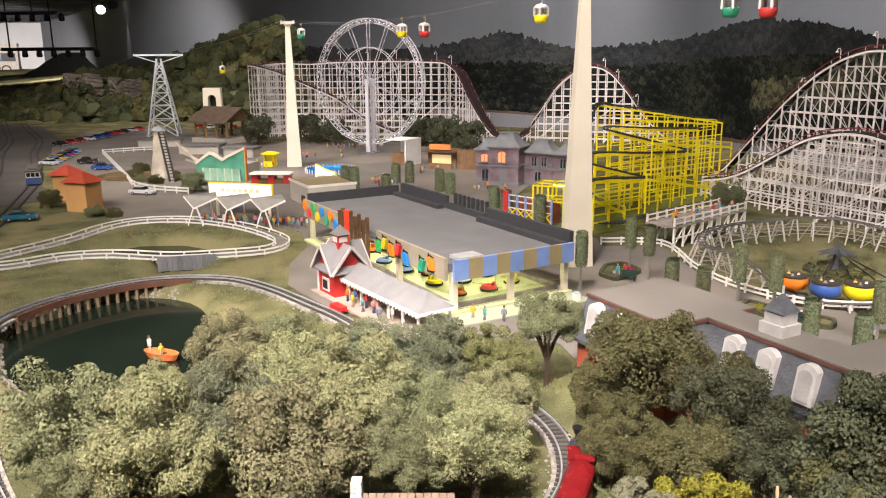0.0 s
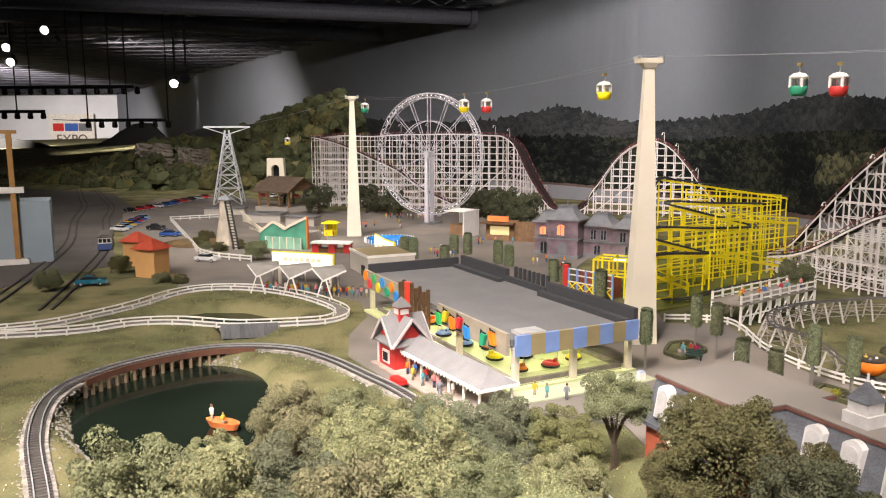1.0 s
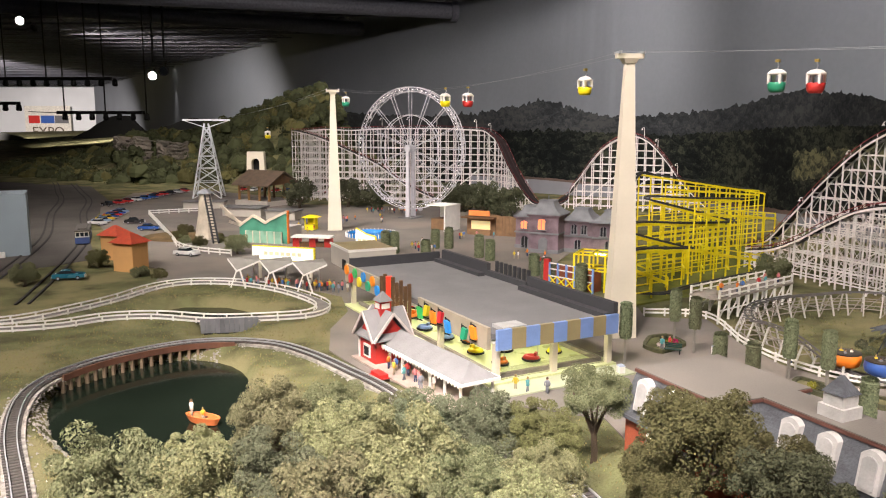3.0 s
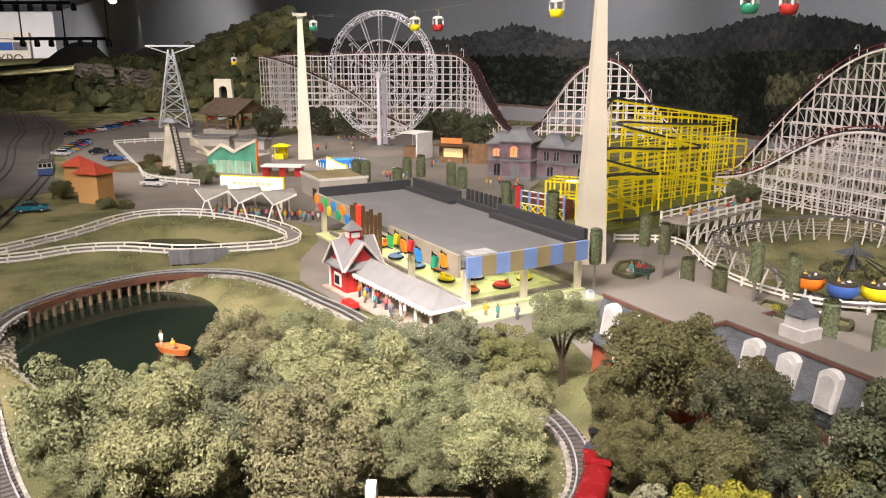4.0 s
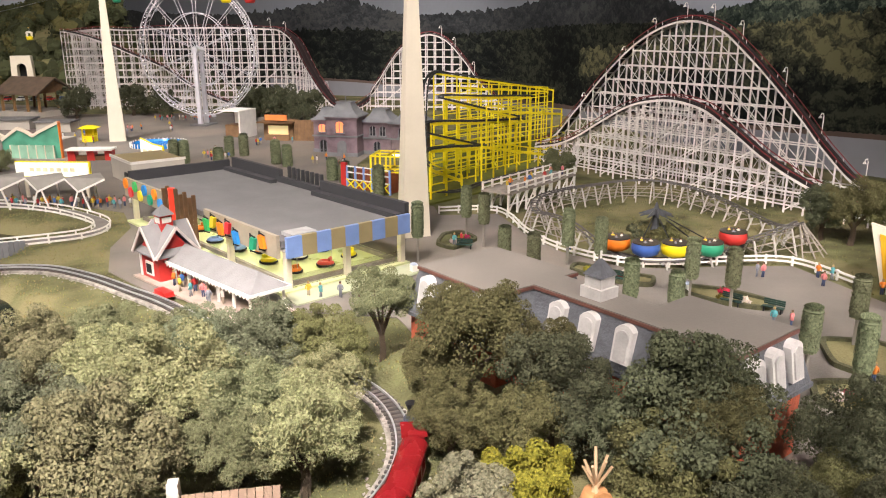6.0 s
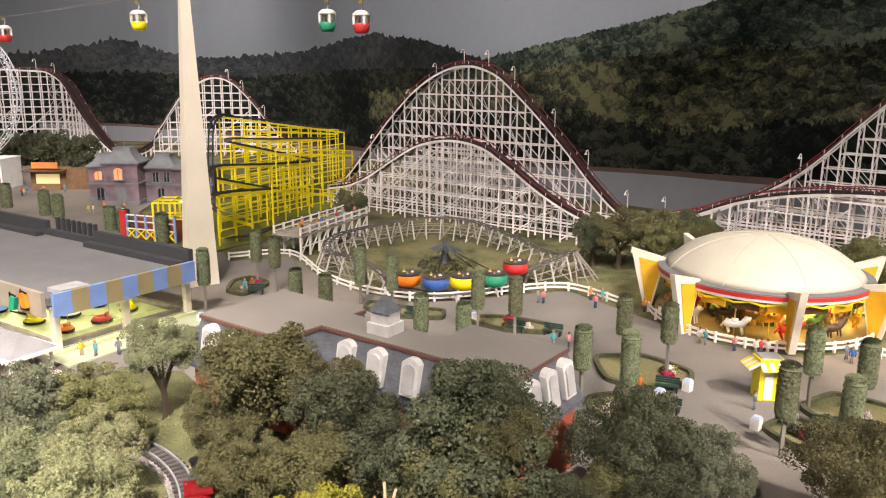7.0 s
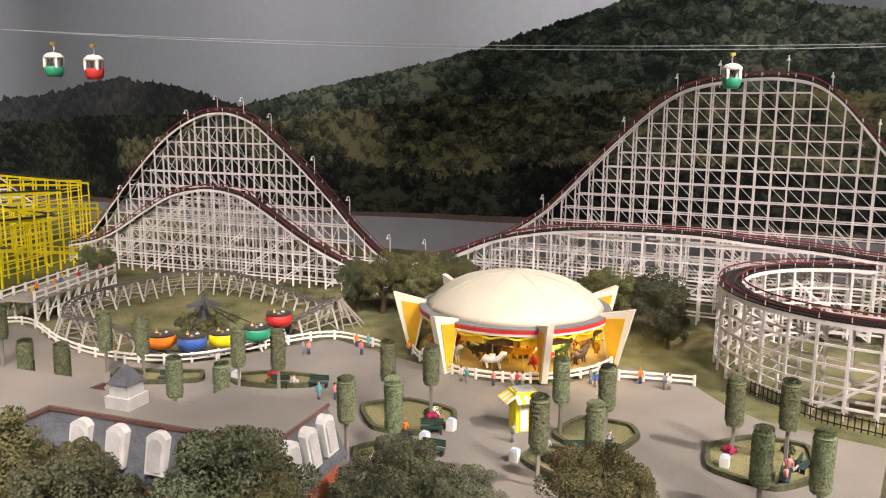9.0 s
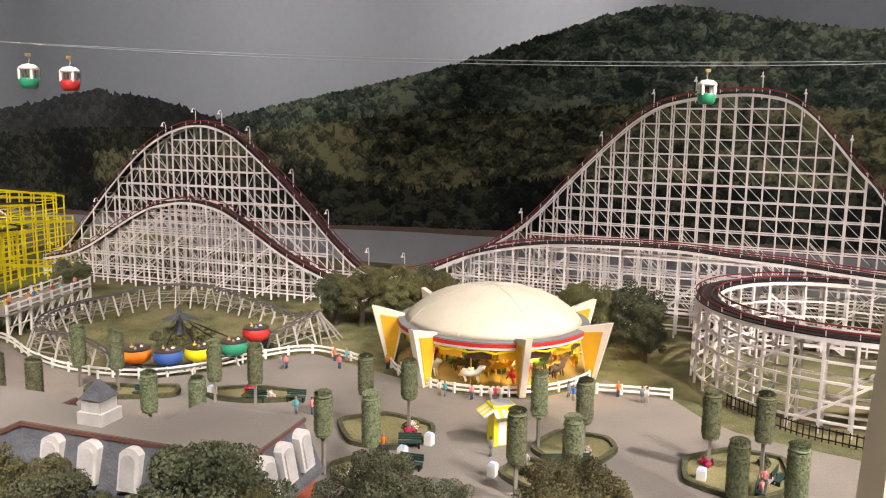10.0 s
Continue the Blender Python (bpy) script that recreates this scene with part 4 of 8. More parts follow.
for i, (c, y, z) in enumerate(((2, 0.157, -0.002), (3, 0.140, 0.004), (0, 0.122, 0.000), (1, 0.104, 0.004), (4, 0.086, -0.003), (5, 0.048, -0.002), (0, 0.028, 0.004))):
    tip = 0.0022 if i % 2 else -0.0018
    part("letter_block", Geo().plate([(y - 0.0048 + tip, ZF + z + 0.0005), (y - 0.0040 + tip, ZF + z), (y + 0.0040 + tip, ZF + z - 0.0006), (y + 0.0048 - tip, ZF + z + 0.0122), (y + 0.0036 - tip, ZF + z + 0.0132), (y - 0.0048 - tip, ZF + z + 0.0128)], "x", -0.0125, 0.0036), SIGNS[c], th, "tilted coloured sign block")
    part("sign_bracket", Geo().beam((-0.0118, y + 0.0075, ZF + z - 0.004), (-0.0118, y + 0.0058, ZF + z + 0.0165), 0.0011).beam((-0.0118, y + 0.0075, ZF + z - 0.003), (-0.0118, y - 0.0050, ZF + z - 0.0022), 0.0011).beam((-0.0118, y + 0.0060, ZF + z + 0.0150), (-0.0118, y - 0.0045, ZF + z + 0.0138), 0.0011), BLACK, th)
BACKP = mat("charcoal_parapet", (0.055, 0.055, 0.06), 0.8, vary=0.2)
part("parapet", Geo().box(W + 0.004, 0.085, ZR - 0.002, 0.006, 0.175, 0.017).box(W - 0.008, 0.085, ZR - 0.002, 0.010, 0.175, 0.006), BACKP, th, "charcoal parapet wall")
part("parapet", Geo().box(W + 0.004, 0.345, ZR - 0.002, 0.006, 0.14, 0.018).box(W - 0.008, 0.345, ZR - 0.002, 0.010, 0.14, 0.005), BACKP, th, "charcoal parapet wall")
part("parapet", Geo().box(W / 2, L + 0.008, ZR - 0.002, W, 0.006, 0.014), BACKP, th, "charcoal parapet wall")
part("parapet", Geo().box(W + 0.004, 0.225, ZR - 0.006, 0.006, 0.10, 0.012), BACKP, th)
for i in range(8):
    part("louvre", Geo().box(W + 0.012, 0.185 + 0.0115 * i, ZR - 0.012, 0.004, 0.004, 0.032), BACKP, th)
part("roof_hatch", Geo().box(0.022, 0.010, ZR - 0.001, 0.030, 0.022, 0.004), mat("pale_hatch", (0.46, 0.45, 0.44), 0.7), th, "pale grey roof hatch")
part("kerb", Geo().box(W / 2, 0.012, 0.0045, W - 0.01, 0.004, 0.005).box(W - 0.006, L / 2, 0.0045, 0.004, L - 0.02, 0.005).box(0.008, L / 2, 0.0045, 0.004, L - 0.02, 0.005), GREYTIM, th)
GLASS = bpy.data.materials.new("clear_glass")
GLASS.use_nodes = True
GLASS.node_tree.nodes["Principled BSDF"].inputs["Transmission Weight"].default_value = 1.0
GLASS.node_tree.nodes["Principled BSDF"].inputs["Roughness"].default_value = 0.02
GLASS.node_tree.nodes["Principled BSDF"].inputs["IOR"].default_value = 1.1
for a, b in ((0.008, 0.072), (0.082, 0.148)):
    p = part("glass_panel", Geo().box((a + b) / 2, 0.005, 0.005, b - a, 0.0008, 0.013), GLASS, th, "clear low glass barrier")
    p.visible_shadow = False
for i in range(5):
    tube_lamp = part("tube_lamp", Geo().box(W / 2, 0.045 + 0.08 * i, ZF, 0.11, 0.006, 0.0025), mat("lamp_tube", (1.0, 0.98, 0.72), 0.4, emit=13.0, bump=0), th, "glowing ceiling tube lamp")


def bumper_car(x, y, rz, colour, cname):
    c = thing("bumper_car", "small rounded %s bumper car" % cname, "bumper car", PAV @ pose(x, y, 0.0047, 0, 0, rz) @ Matrix.Diagonal((0.75, 0.9, 0.85, 1)), "bumper cars")
    part("body", Geo().lathe([(0.0085, 0.001), (0.0115, 0.002), (0.0115, 0.005), (0.009, 0.0075), (0.006, 0.008), (0.0055, 0.005)], 16), colour, c, "", True)
    part("bumper", Geo().lathe([(0.0112, 0.0005), (0.0128, 0.0015), (0.0128, 0.003), (0.0112, 0.004)], 16), BLACK, c, "black rubber bumper")
    part("seat", Geo().box(0, -0.006, 0.004, 0.009, 0.003, 0.008), colour, c)
    part("pole", Geo().beam((0, -0.009, 0.006), (0, -0.009, ZF - 0.006), 0.0007), STEEL, c)


CARCOL = [(YELLOW, "yellow"), (ORANGE, "orange"), (RED, "red"), (WHITE, "white"), (SKYBLUE, "pale blue")]
for i, (x, y, c) in enumerate(((0.035, 0.05, 1), (0.075, 0.045, 2), (0.065, 0.09, 3), (0.115, 0.055, 0), (0.105, 0.10, 0), (0.03, 0.10, 0), (0.045, 0.14, 1), (0.025, 0.17, 4), (0.05, 0.20, 1), (0.09, 0.15, 2), (0.02, 0.225, 4), (0.07, 0.25, 0), (0.03, 0.29, 1), (0.10, 0.22, 3), (0.06, 0.34, 2))):
    bumper_car(x, y, 40 * i, *CARCOL[c])

# ---- red railway depot ----
DEP = Matrix.Translation((-0.0395, 0.974, 0)) @ pose(0, 0, 0, 0, 0, -54) @ Matrix.Translation((0.008, 0.001, 0))
th = thing("depot", "small red railway depot with grey gabled roof, white trim and cupola", "station", DEP)
ROOFD = mat("grey_shingle_roof", (0.26, 0.25, 0.252), 0.8, vary=0.15, scale=60, fine=700, bump=0.4)
part("wall", Geo().box(0, 0, 0.0016, 0.040, 0.040, 0.031), RED, th, "red board walls")
for s in (-1, 1):
    part("gable_wall", Geo().plate([(-0.0195, 0.0326), (0.0195, 0.0326), (0, 0.056)], "x", s * 0.019, 0.002), RED, th)
    part("gable_wall", Geo().plate([(-0.0195, 0.0326), (0.0195, 0.0326), (0, 0.056)], "y", s * 0.019, 0.002), RED, th)
part("roof", Geo().gable(0, 0, 0.0300, 0.050, 0.052, 0.031), ROOFD, th, "grey gabled roof")
g = Geo()
for s in (-1, 1):
    p = [(s * 0.025, 0.0305), (0, 0.0605), (0, 0.0625), (s * 0.025, 0.0325)]
    vs = [(e * 0.0262, a, b) for e in (-1, 1) for a, b in p]
    g.add(vs, [(0, 1, 2, 3), (7, 6, 5, 4), (0, 4, 5, 1), (1, 5, 6, 2), (2, 6, 7, 3), (3, 7, 4, 0)])
part("roof", g, ROOFD, th, "grey cross gable")
for s in (-1, 1):
    for k in (-1, 1):
        part("bargeboard", Geo().beam((k * 0.0258, s * 0.0268, 0.0306), (0, s * 0.0268, 0.0615), 0.0014, 0.0030), mat("pinkish_white_trim", (0.66, 0.58, 0.56), 0.7), th, "pinkish-white scalloped bargeboard")
        part("bargeboard", Geo().beam((s * 0.0268, k * 0.0258, 0.0306), (s * 0.0268, 0, 0.0615), 0.0014, 0.0030), mat("pinkish_white_trim", (0.66, 0.58, 0.56), 0.7), th, "pinkish-white scalloped bargeboard")
cup = part("cupola", Geo().box(0, 0, 0.052, 0.014, 0.014, 0.020), RED, th, "red square cupola")
part("cupola_panel", Geo().box(0, 0, 0.0635, 0.0148, 0.0105, 0.006).box(0, 0, 0.0635, 0.0105, 0.0148, 0.006), WHITE, cup, "white window panels")
part("cupola_roof", Geo().hip(0, 0, 0.072, 0.015, 0.014, 0.011, 0.05, 0.002), ROOFG, cup, "grey pyramid roof")
win = part("window", Geo().box(-0.0205, 0, 0.008, 0.002, 0.018, 0.015), WHITE, th, "white framed window")
part("pane", Geo().box(-0.0216, 0, 0.0105, 0.001, 0.013, 0.010), BLACK, win)
win = part("window", Geo().box(0, -0.0205, 0.008, 0.016, 0.002, 0.015), WHITE, th, "white framed window")
part("pane", Geo().box(0, -0.0216, 0.0105, 0.011, 0.001, 0.010), BLACK, win)
for s in (-1, 1):
    part("corner_board", Geo().box(-0.0202, s * 0.0202, 0.0016, 0.0025, 0.0025, 0.031), WHITE, th)
part("canopy_roof", Geo().add([(0.018, 0.012, 0.0405), (0.164, 0.012, 0.0405), (0.184, -0.012, 0.0255), (0.018, -0.012, 0.0255), (0.184, 0.034, 0.0255), (0.018, 0.034, 0.0255)], [(0, 3, 2, 1), (0, 1, 4, 5), (1, 2, 4), (3, 5, 4, 2)]), ROOFD, th, "long grey platform canopy roof")
for s in (-1, 1):
    part("canopy_trim", Geo().beam((0.02, 0.011 + s * 0.0232, 0.0250), (0.184, 0.011 + s * 0.0232, 0.0250), 0.0015, 0.003), WHITE, th, "white scalloped trim")
part("canopy_trim", Geo().beam((0.1845, -0.0122, 0.0250), (0.1845, 0.0342, 0.0250), 0.0015, 0.003), WHITE, th, "white scalloped trim")
for i in range(6):
    for s in (-1, 1):
        post(th, 0.032 + 0.029 * i, 0.011 + s * 0.019, 0.001, 0.0255, 0.0022, WHITE)
for i in range(26):
    part("scallop", Geo().plate([(0.0215 + 0.00625 * i, 0.0240), (0.0270 + 0.00625 * i, 0.0240), (0.0243 + 0.00625 * i, 0.0210)], "y", -0.0128, 0.0010), WHITE, th)
part("luggage_cart", Geo().box(0.060, -0.036, 0.0045, 0.022, 0.010, 0.004).box(0.060, -0.036, 0.0036, 0.024, 0.012, 0.001), RED, th, "red luggage cart")
part("platform", Geo().box(0.085, 0.002, 0.0016, 0.225, 0.060, 0.002), mat("pinkish_platform", (0.42, 0.33, 0.28), 0.9), th, "pinkish platform slab")

# ---- restaurant with mansard roof ----
RX, RY = Vector((0.49, -0.872, 0)), Vector((0.872, 0.49, 0))
RES = Matrix(((RX.x, RY.x, 0, 0.206), (RX.y, RY.y, 0, 0.684), (0, 0, 1, 0), (0, 0, 0, 1)))
th = thing("restaurant", "brick restaurant with slate mansard roof, white dormers and flat taupe top", "building", RES)
ZT, ZM = 0.087, 0.051
blocks = [(0.0, 0.089, 0.0, 0.082), (0.090, 0.174, 0.036, 0.068), (0.175, 0.252, 0.036, 0.102)]
OUT = 0.005


def frustum(x0, x1, y0, y1, z0, z1, o0, o1):
    vs = []
    for z, o in ((z0, o0), (z1, o1)):
        vs += [(x0 - o, y0 - o, z), (x1 + o, y0 - o, z), (x1 + o, y1 + o, z), (x0 - o, y1 + o, z)]
    return Geo().add(vs, [(3, 2, 1, 0), (4, 5, 6, 7), (0, 1, 5, 4), (1, 2, 6, 5), (2, 3, 7, 6), (3, 0, 4, 7)])


DORMW = mat("weathered_white_paint", (0.60, 0.575, 0.55), 0.7, vary=0.16, scale=120, fine=700, bump=0.15)


def dormer(par, x, y, ang, w=0.0142):
    """A white arched dormer that stands out of the mansard slope, facing ang."""
    c, s = math.cos(ang), math.sin(ang)

    def tr(a, b, z):
        b = b + 0.006 * (z - 0.046) / 0.034
        return (x + a * c - b * s, y + a * s + b * c, z)
    prof = [(-w / 2, 0.0590), (w / 2, 0.0590), (w / 2, 0.0805), (w * 0.36, 0.0825), (w * 0.18, 0.0838), (0, 0.0842), (-w * 0.18, 0.0838), (-w * 0.36, 0.0825), (-w / 2, 0.0805)]
    k = len(prof)
    vs = [tr(a, b, z) for b in (-0.0125, 0.004) for a, z in prof]
    d = part("dormer", Geo().add(vs, [tuple(range(k)), tuple(range(2 * k - 1, k - 1, -1))] + [((i + 1) % k, i, k + i, k + (i + 1) % k) for i in range(k)]), DORMW, par, "white arched dormer")
    q = [(a * 0.68, 0.0710 + (z - 0.0716) * 0.78) for a, z in prof]
    vs = [tr(a, b, z) for b in (-0.0137, -0.0115) for a, z in q]
    part("pane", Geo().add(vs, [tuple(range(k)), tuple(range(2 * k - 1, k - 1, -1))] + [((i + 1) % k, i, k + i, k + (i + 1) % k) for i in range(k)]), mat("pale_shutter", (0.50, 0.48, 0.46), 0.6), d)


for x0, x1, y0, y1 in blocks:
    part("brick_wall", Geo().box((x0 + x1) / 2, (y0 + y1) / 2, 0.0, x1 - x0 + 0.010, y1 - y0 + 0.010, ZM), BRICK, th, "orange-red brick wall")
    part("mansard", frustum(x0, x1, y0, y1, ZM, ZT - 0.002, OUT + 0.004, 0.0), SLATE, th, "slate-grey mansard slope")
    part("eave_board", frustum(x0, x1, y0, y1, ZM - 0.002, ZM + 0.001, OUT + 0.005, OUT + 0.005), SLATE, th)
    part("roof_edge", frustum(x0, x1, y0, y1, ZT - 0.002, ZT + 0.0002, 0.0012, 0.0012), mat("red_coping", (0.17, 0.075, 0.058), 0.8), th, "brick-red coping")
    part("flat_roof", frustum(x0, x1, y0, y1, ZT + 0.0005, ZT + 0.0012, 0.0005, 0.0005), ROOFT, th, "flat taupe roof")
for x in (0.016, 0.045, 0.074):
    dormer(th, x, 0.0, 0.0)
for x in (0.118, 0.146, 0.176, 0.206, 0.236):
    dormer(th, x, 0.036, 0.0)
for y in (0.047, 0.069, 0.091):
    dormer(th, 0.252, y, math.pi / 2)
for y in (0.024, 0.058):
    dormer(th, 0.0, y, -math.pi / 2)
for x, y in ((0.03, -0.0055), (0.06, -0.0055), (0.12, 0.0305), (0.15, 0.0305), (0.19, 0.0305), (0.225, 0.0305)):
    win = part("window", Geo().box(x, y, 0.022, 0.018, 0.002, 0.022), WHITE, th, "white framed window")
    part("pane", Geo().box(x, y - 0.0013, 0.0245, 0.014, 0.001, 0.017), mat("warm_pane", (0.45, 0.38, 0.18), 0.3), win)
cup = part("roof_cupola", Geo().box(0.136, 0.052, ZT + 0.001, 0.0185, 0.0185, 0.008).box(0.136, 0.052, ZT + 0.009, 0.0145, 0.0145, 0.008), DORMW, th, "white square roof cupola")
part("cupola_roof", Geo().hip(0.136, 0.052, ZT + 0.017, 0.0145, 0.0145, 0.012, 0.06, 0.0012), SLATE, cup, "grey pyramid roof")
part("finial", Geo().tube([(0.136, 0.052, ZT + 0.028), (0.136, 0.052, ZT + 0.034)], 0.0008, n=6), WHITE, cup)

# ---- carousel ----
CAR = pose(0.81, 0.717, 0) @ Matrix.Diagonal((1, 1, 0.94, 1))
DOME = [(0.1040, 0.0592), (0.0995, 0.0655), (0.0905, 0.0745), (0.078, 0.0835), (0.061, 0.0918), (0.040, 0.0978), (0.020, 0.1008)]
th = thing("carousel", "round carousel with a cream dome and golden fin legs", "carousel", CAR)
part("dome", Geo().lathe(DOME + [(0.001, 0.1016)], 48), mat("dome_fabric", (0.60, 0.545, 0.43), 0.75, vary=0.10, scale=22, fine=300, bump=0.1), th, "cream dome roof", True)
for i in range(8):
    a = radians(22.5 + 45 * i)
    part("dome_seam", Geo().tube([(r * math.cos(a), r * math.sin(a), z + 0.0002) for r, z in DOME + [(0.002, 0.1016)]], 0.0004, n=6), mat("dome_fabric", (0.60, 0.545, 0.43)), th, "raised seam")
part("gutter", Geo().lathe([(0.099, 0.058), (0.112, 0.058), (0.112, 0.0590), (0.099, 0.0605)], 48), ROOFG, th, "grey roof edge")
part("red_band", Geo().lathe([(0.100, 0.0535), (0.1125, 0.0535), (0.1125, 0.0578), (0.100, 0.0578)], 48), RED, th, "red fascia band")
part("white_band", Geo().lathe([(0.100, 0.0505), (0.1118, 0.0505), (0.1118, 0.0533), (0.100, 0.0533)], 48), WHITE, th, "white fascia band")
part("ceiling_disc", Geo().lathe([(0.001, 0.049), (0.108, 0.049), (0.108, 0.0502), (0.001, 0.0502)], 48), CREAM, th)
part("floor_disc", Geo().lathe([(0.112, 0.0018), (0.112, 0.006), (0.001, 0.006)], 48), mat("golden_floor", (0.22, 0.15, 0.05), 0.6, vary=0.25), th, "round wooden platform")
part("drum", Geo().lathe([(0.052, 0.006), (0.053, 0.020), (0.055, 0.046), (0.058, 0.049)], 24), mat("gilded_drum", (0.50, 0.32, 0.05), 0.45, vary=0.5, scale=90), th, "gilded central drum")
for i in range(7):
    a = radians(-70.5 - 51.43 * i)
    c, s = math.cos(a), math.sin(a)

    def fin(prof, t, off=0.0):
        k = len(prof)
        vs = [(r * c - d * s, r * s + d * c, z) for d in (off - t / 2, off + t / 2) for r, z in prof]
        return Geo().add(vs, [tuple(range(k)), tuple(range(2 * k - 1, k - 1, -1))] + [((e + 1) % k, e, k + e, k + (e + 1) % k) for e in range(k)])
    f = part("fin_leg", fin([(0.116, 0.0016), (0.126, 0.0016), (0.143, 0.072), (0.104, 0.062)], 0.007), CREAM, th, "cream tapering fin leg")
    for d in (-1, 1):
        part("fin_panel", fin([(0.1172, 0.004), (0.1230, 0.004), (0.1335, 0.0610), (0.1075, 0.0570)], 0.0012, d * 0.0038), GOLD, f, "golden yellow panel")
g = Geo()
for i in range(48):
    a, b = 2 * math.pi * i / 48, 2 * math.pi * (i + 1) / 48
    za, zb = 0.046 + 0.003 * (i % 2), 0.046 + 0.003 * ((i + 1) % 2)
    g.beam((0.109 * math.cos(a), 0.109 * math.sin(a), za), (0.109 * math.cos(b), 0.109 * math.sin(b), zb), 0.0016, 0.002)
part("garland", g, YELLOW, th, "yellow scalloped garland")
for i in range(36):
    a, r = 2 * math.pi * i / 36, (0.098, 0.072, 0.086)[i % 3]
    x, y = r * math.cos(a), r * math.sin(a)
    part("pole", Geo().beam((x, y, 0.006), (x, y, 0.049), 0.0011), mat("brass", (0.6, 0.42, 0.12)), th, "brass pole")
    h = 0.016 + 0.007 * ((i * 7) % 3) / 2
    tx, ty = -math.sin(a), math.cos(a)
    horse = Geo().tube([(x - 0.009 * tx, y - 0.009 * ty, h + 0.003), (x, y, h + 0.0025), (x + 0.008 * tx, y + 0.008 * ty, h + 0.004), (x + 0.012 * tx, y + 0.012 * ty, h + 0.011), (x + 0.0155 * tx, y + 0.0155 * ty, h + 0.0105)], 0.0050, 0.0026, n=8)
    horse.tube([(x - 0.009 * tx, y - 0.009 * ty, h + 0.004), (x - 0.0135 * tx, y - 0.0135 * ty, h - 0.002)], 0.0016, 0.0008, n=5)
    horse.box(x, y, h + 0.0055, 0.006, 0.006, 0.003, a)
    for e in (-0.007, 0.007):
        for w in (-0.0018, 0.0018):
            horse.tube([(x + e * tx + w * ty, y + e * ty - w * tx, h + 0.001), (x + (e + 0.002) * tx + w * ty, y + (e + 0.002) * ty - w * tx, h - 0.008)], 0.0012, 0.0008, n=5)
    part("carousel_horse", horse, (WHITE, mat("horse_tan", (0.42, 0.24, 0.10), 0.5), GOLD, RED, CREAM, mat("horse_green", (0.12, 0.22, 0.06), 0.5), mat("horse_dark", (0.08, 0.05, 0.03), 0.5))[i % 7], th, "painted carousel horse", True)
for i in range(6):
    a = 2 * math.pi * i / 6
    part("lamp_bulb", Geo().lathe([(0.0005, -0.002), (0.002, -0.001), (0.002, 0.001), (0.0005, 0.002)], 8, 0.075 * math.cos(a), 0.075 * math.sin(a), 0.0465), mat("warm_bulb", (1.0, 0.78, 0.30), 0.4, emit=190.0, bump=0), th, "glowing warm bulb")


for i in range(20):
    a = 2 * math.pi * i / 20
    part("rounding_board", Geo().box(0.104 * math.cos(a), 0.104 * math.sin(a), 0.0385, 0.003, 0.026, 0.010, a), (mat("dark_panel", (0.10, 0.05, 0.03), 0.5, vary=0.5, scale=150), GOLD)[i % 2], th, "painted rounding board")
    part("drum_panel", Geo().box(0.0565 * math.cos(a), 0.0565 * math.sin(a), 0.008, 0.003, 0.011, 0.030, a), (GOLD, mat("dark_green_panel", (0.04, 0.06, 0.02), 0.5, vary=0.4, scale=150))[i % 2], th, "gilded drum panel")
for i in range(3):
    a = radians(-110 + 60 * i)
    data = bpy.data.lights.new("carousel_bulb", "POINT")
    data.energy, data.color, data.shadow_soft_size = 0.17, (1.0, 0.76, 0.26), 0.004
    ob = new("carousel_glow", data)
    ob.location = (0.81 + 0.083 * math.cos(a), 0.717 + 0.083 * math.sin(a), 0.043)


def fence(keys, label, closed=False, h=0.013, step=0.03, two=True, w=0.0022, material=WHITE):
    th = thing("fence", label, "fence", pose(*keys[0][:2], 0))
    inv = Matrix.Translation((-keys[0][0], -keys[0][1], 0))
    pts = [inv @ p for p in curve_pts([(*k, 0) for k in keys], step, closed)]
    for p in pts:
        post(th, p.x, p.y, 0.001, h, w, material)
    fine = [inv @ p for p in curve_pts([(*k, 0) for k in keys], step / 3, closed)]
    for z in ((h * 0.85, h * 0.45) if two else (h * 0.85,)):
        part("fence_rail", Geo().sweep([p + Vector((0, 0, z)) for p in fine], 0.0014, h * 0.17, closed), material, th)
    return th


fence([(0.31, 1.21), (0.395, 1.195), (0.405, 1.065), (0.425, 0.985), (0.473, 0.92), (0.53, 0.902), (0.594, 0.902), (0.668, 0.885), (0.69, 0.80)], "white two-rail fence along the tub ride")
fence([(0.81 + 0.121 * math.cos(radians(a)), 0.717 + 0.121 * math.sin(radians(a))) for a in range(150, 306, 10)], "white two-rail fence round the carousel")
fence([(0.813, 0.568), (0.836, 0.540), (0.858, 0.507)], "short white fence at the edge of the lawn")

# ---- plants ----


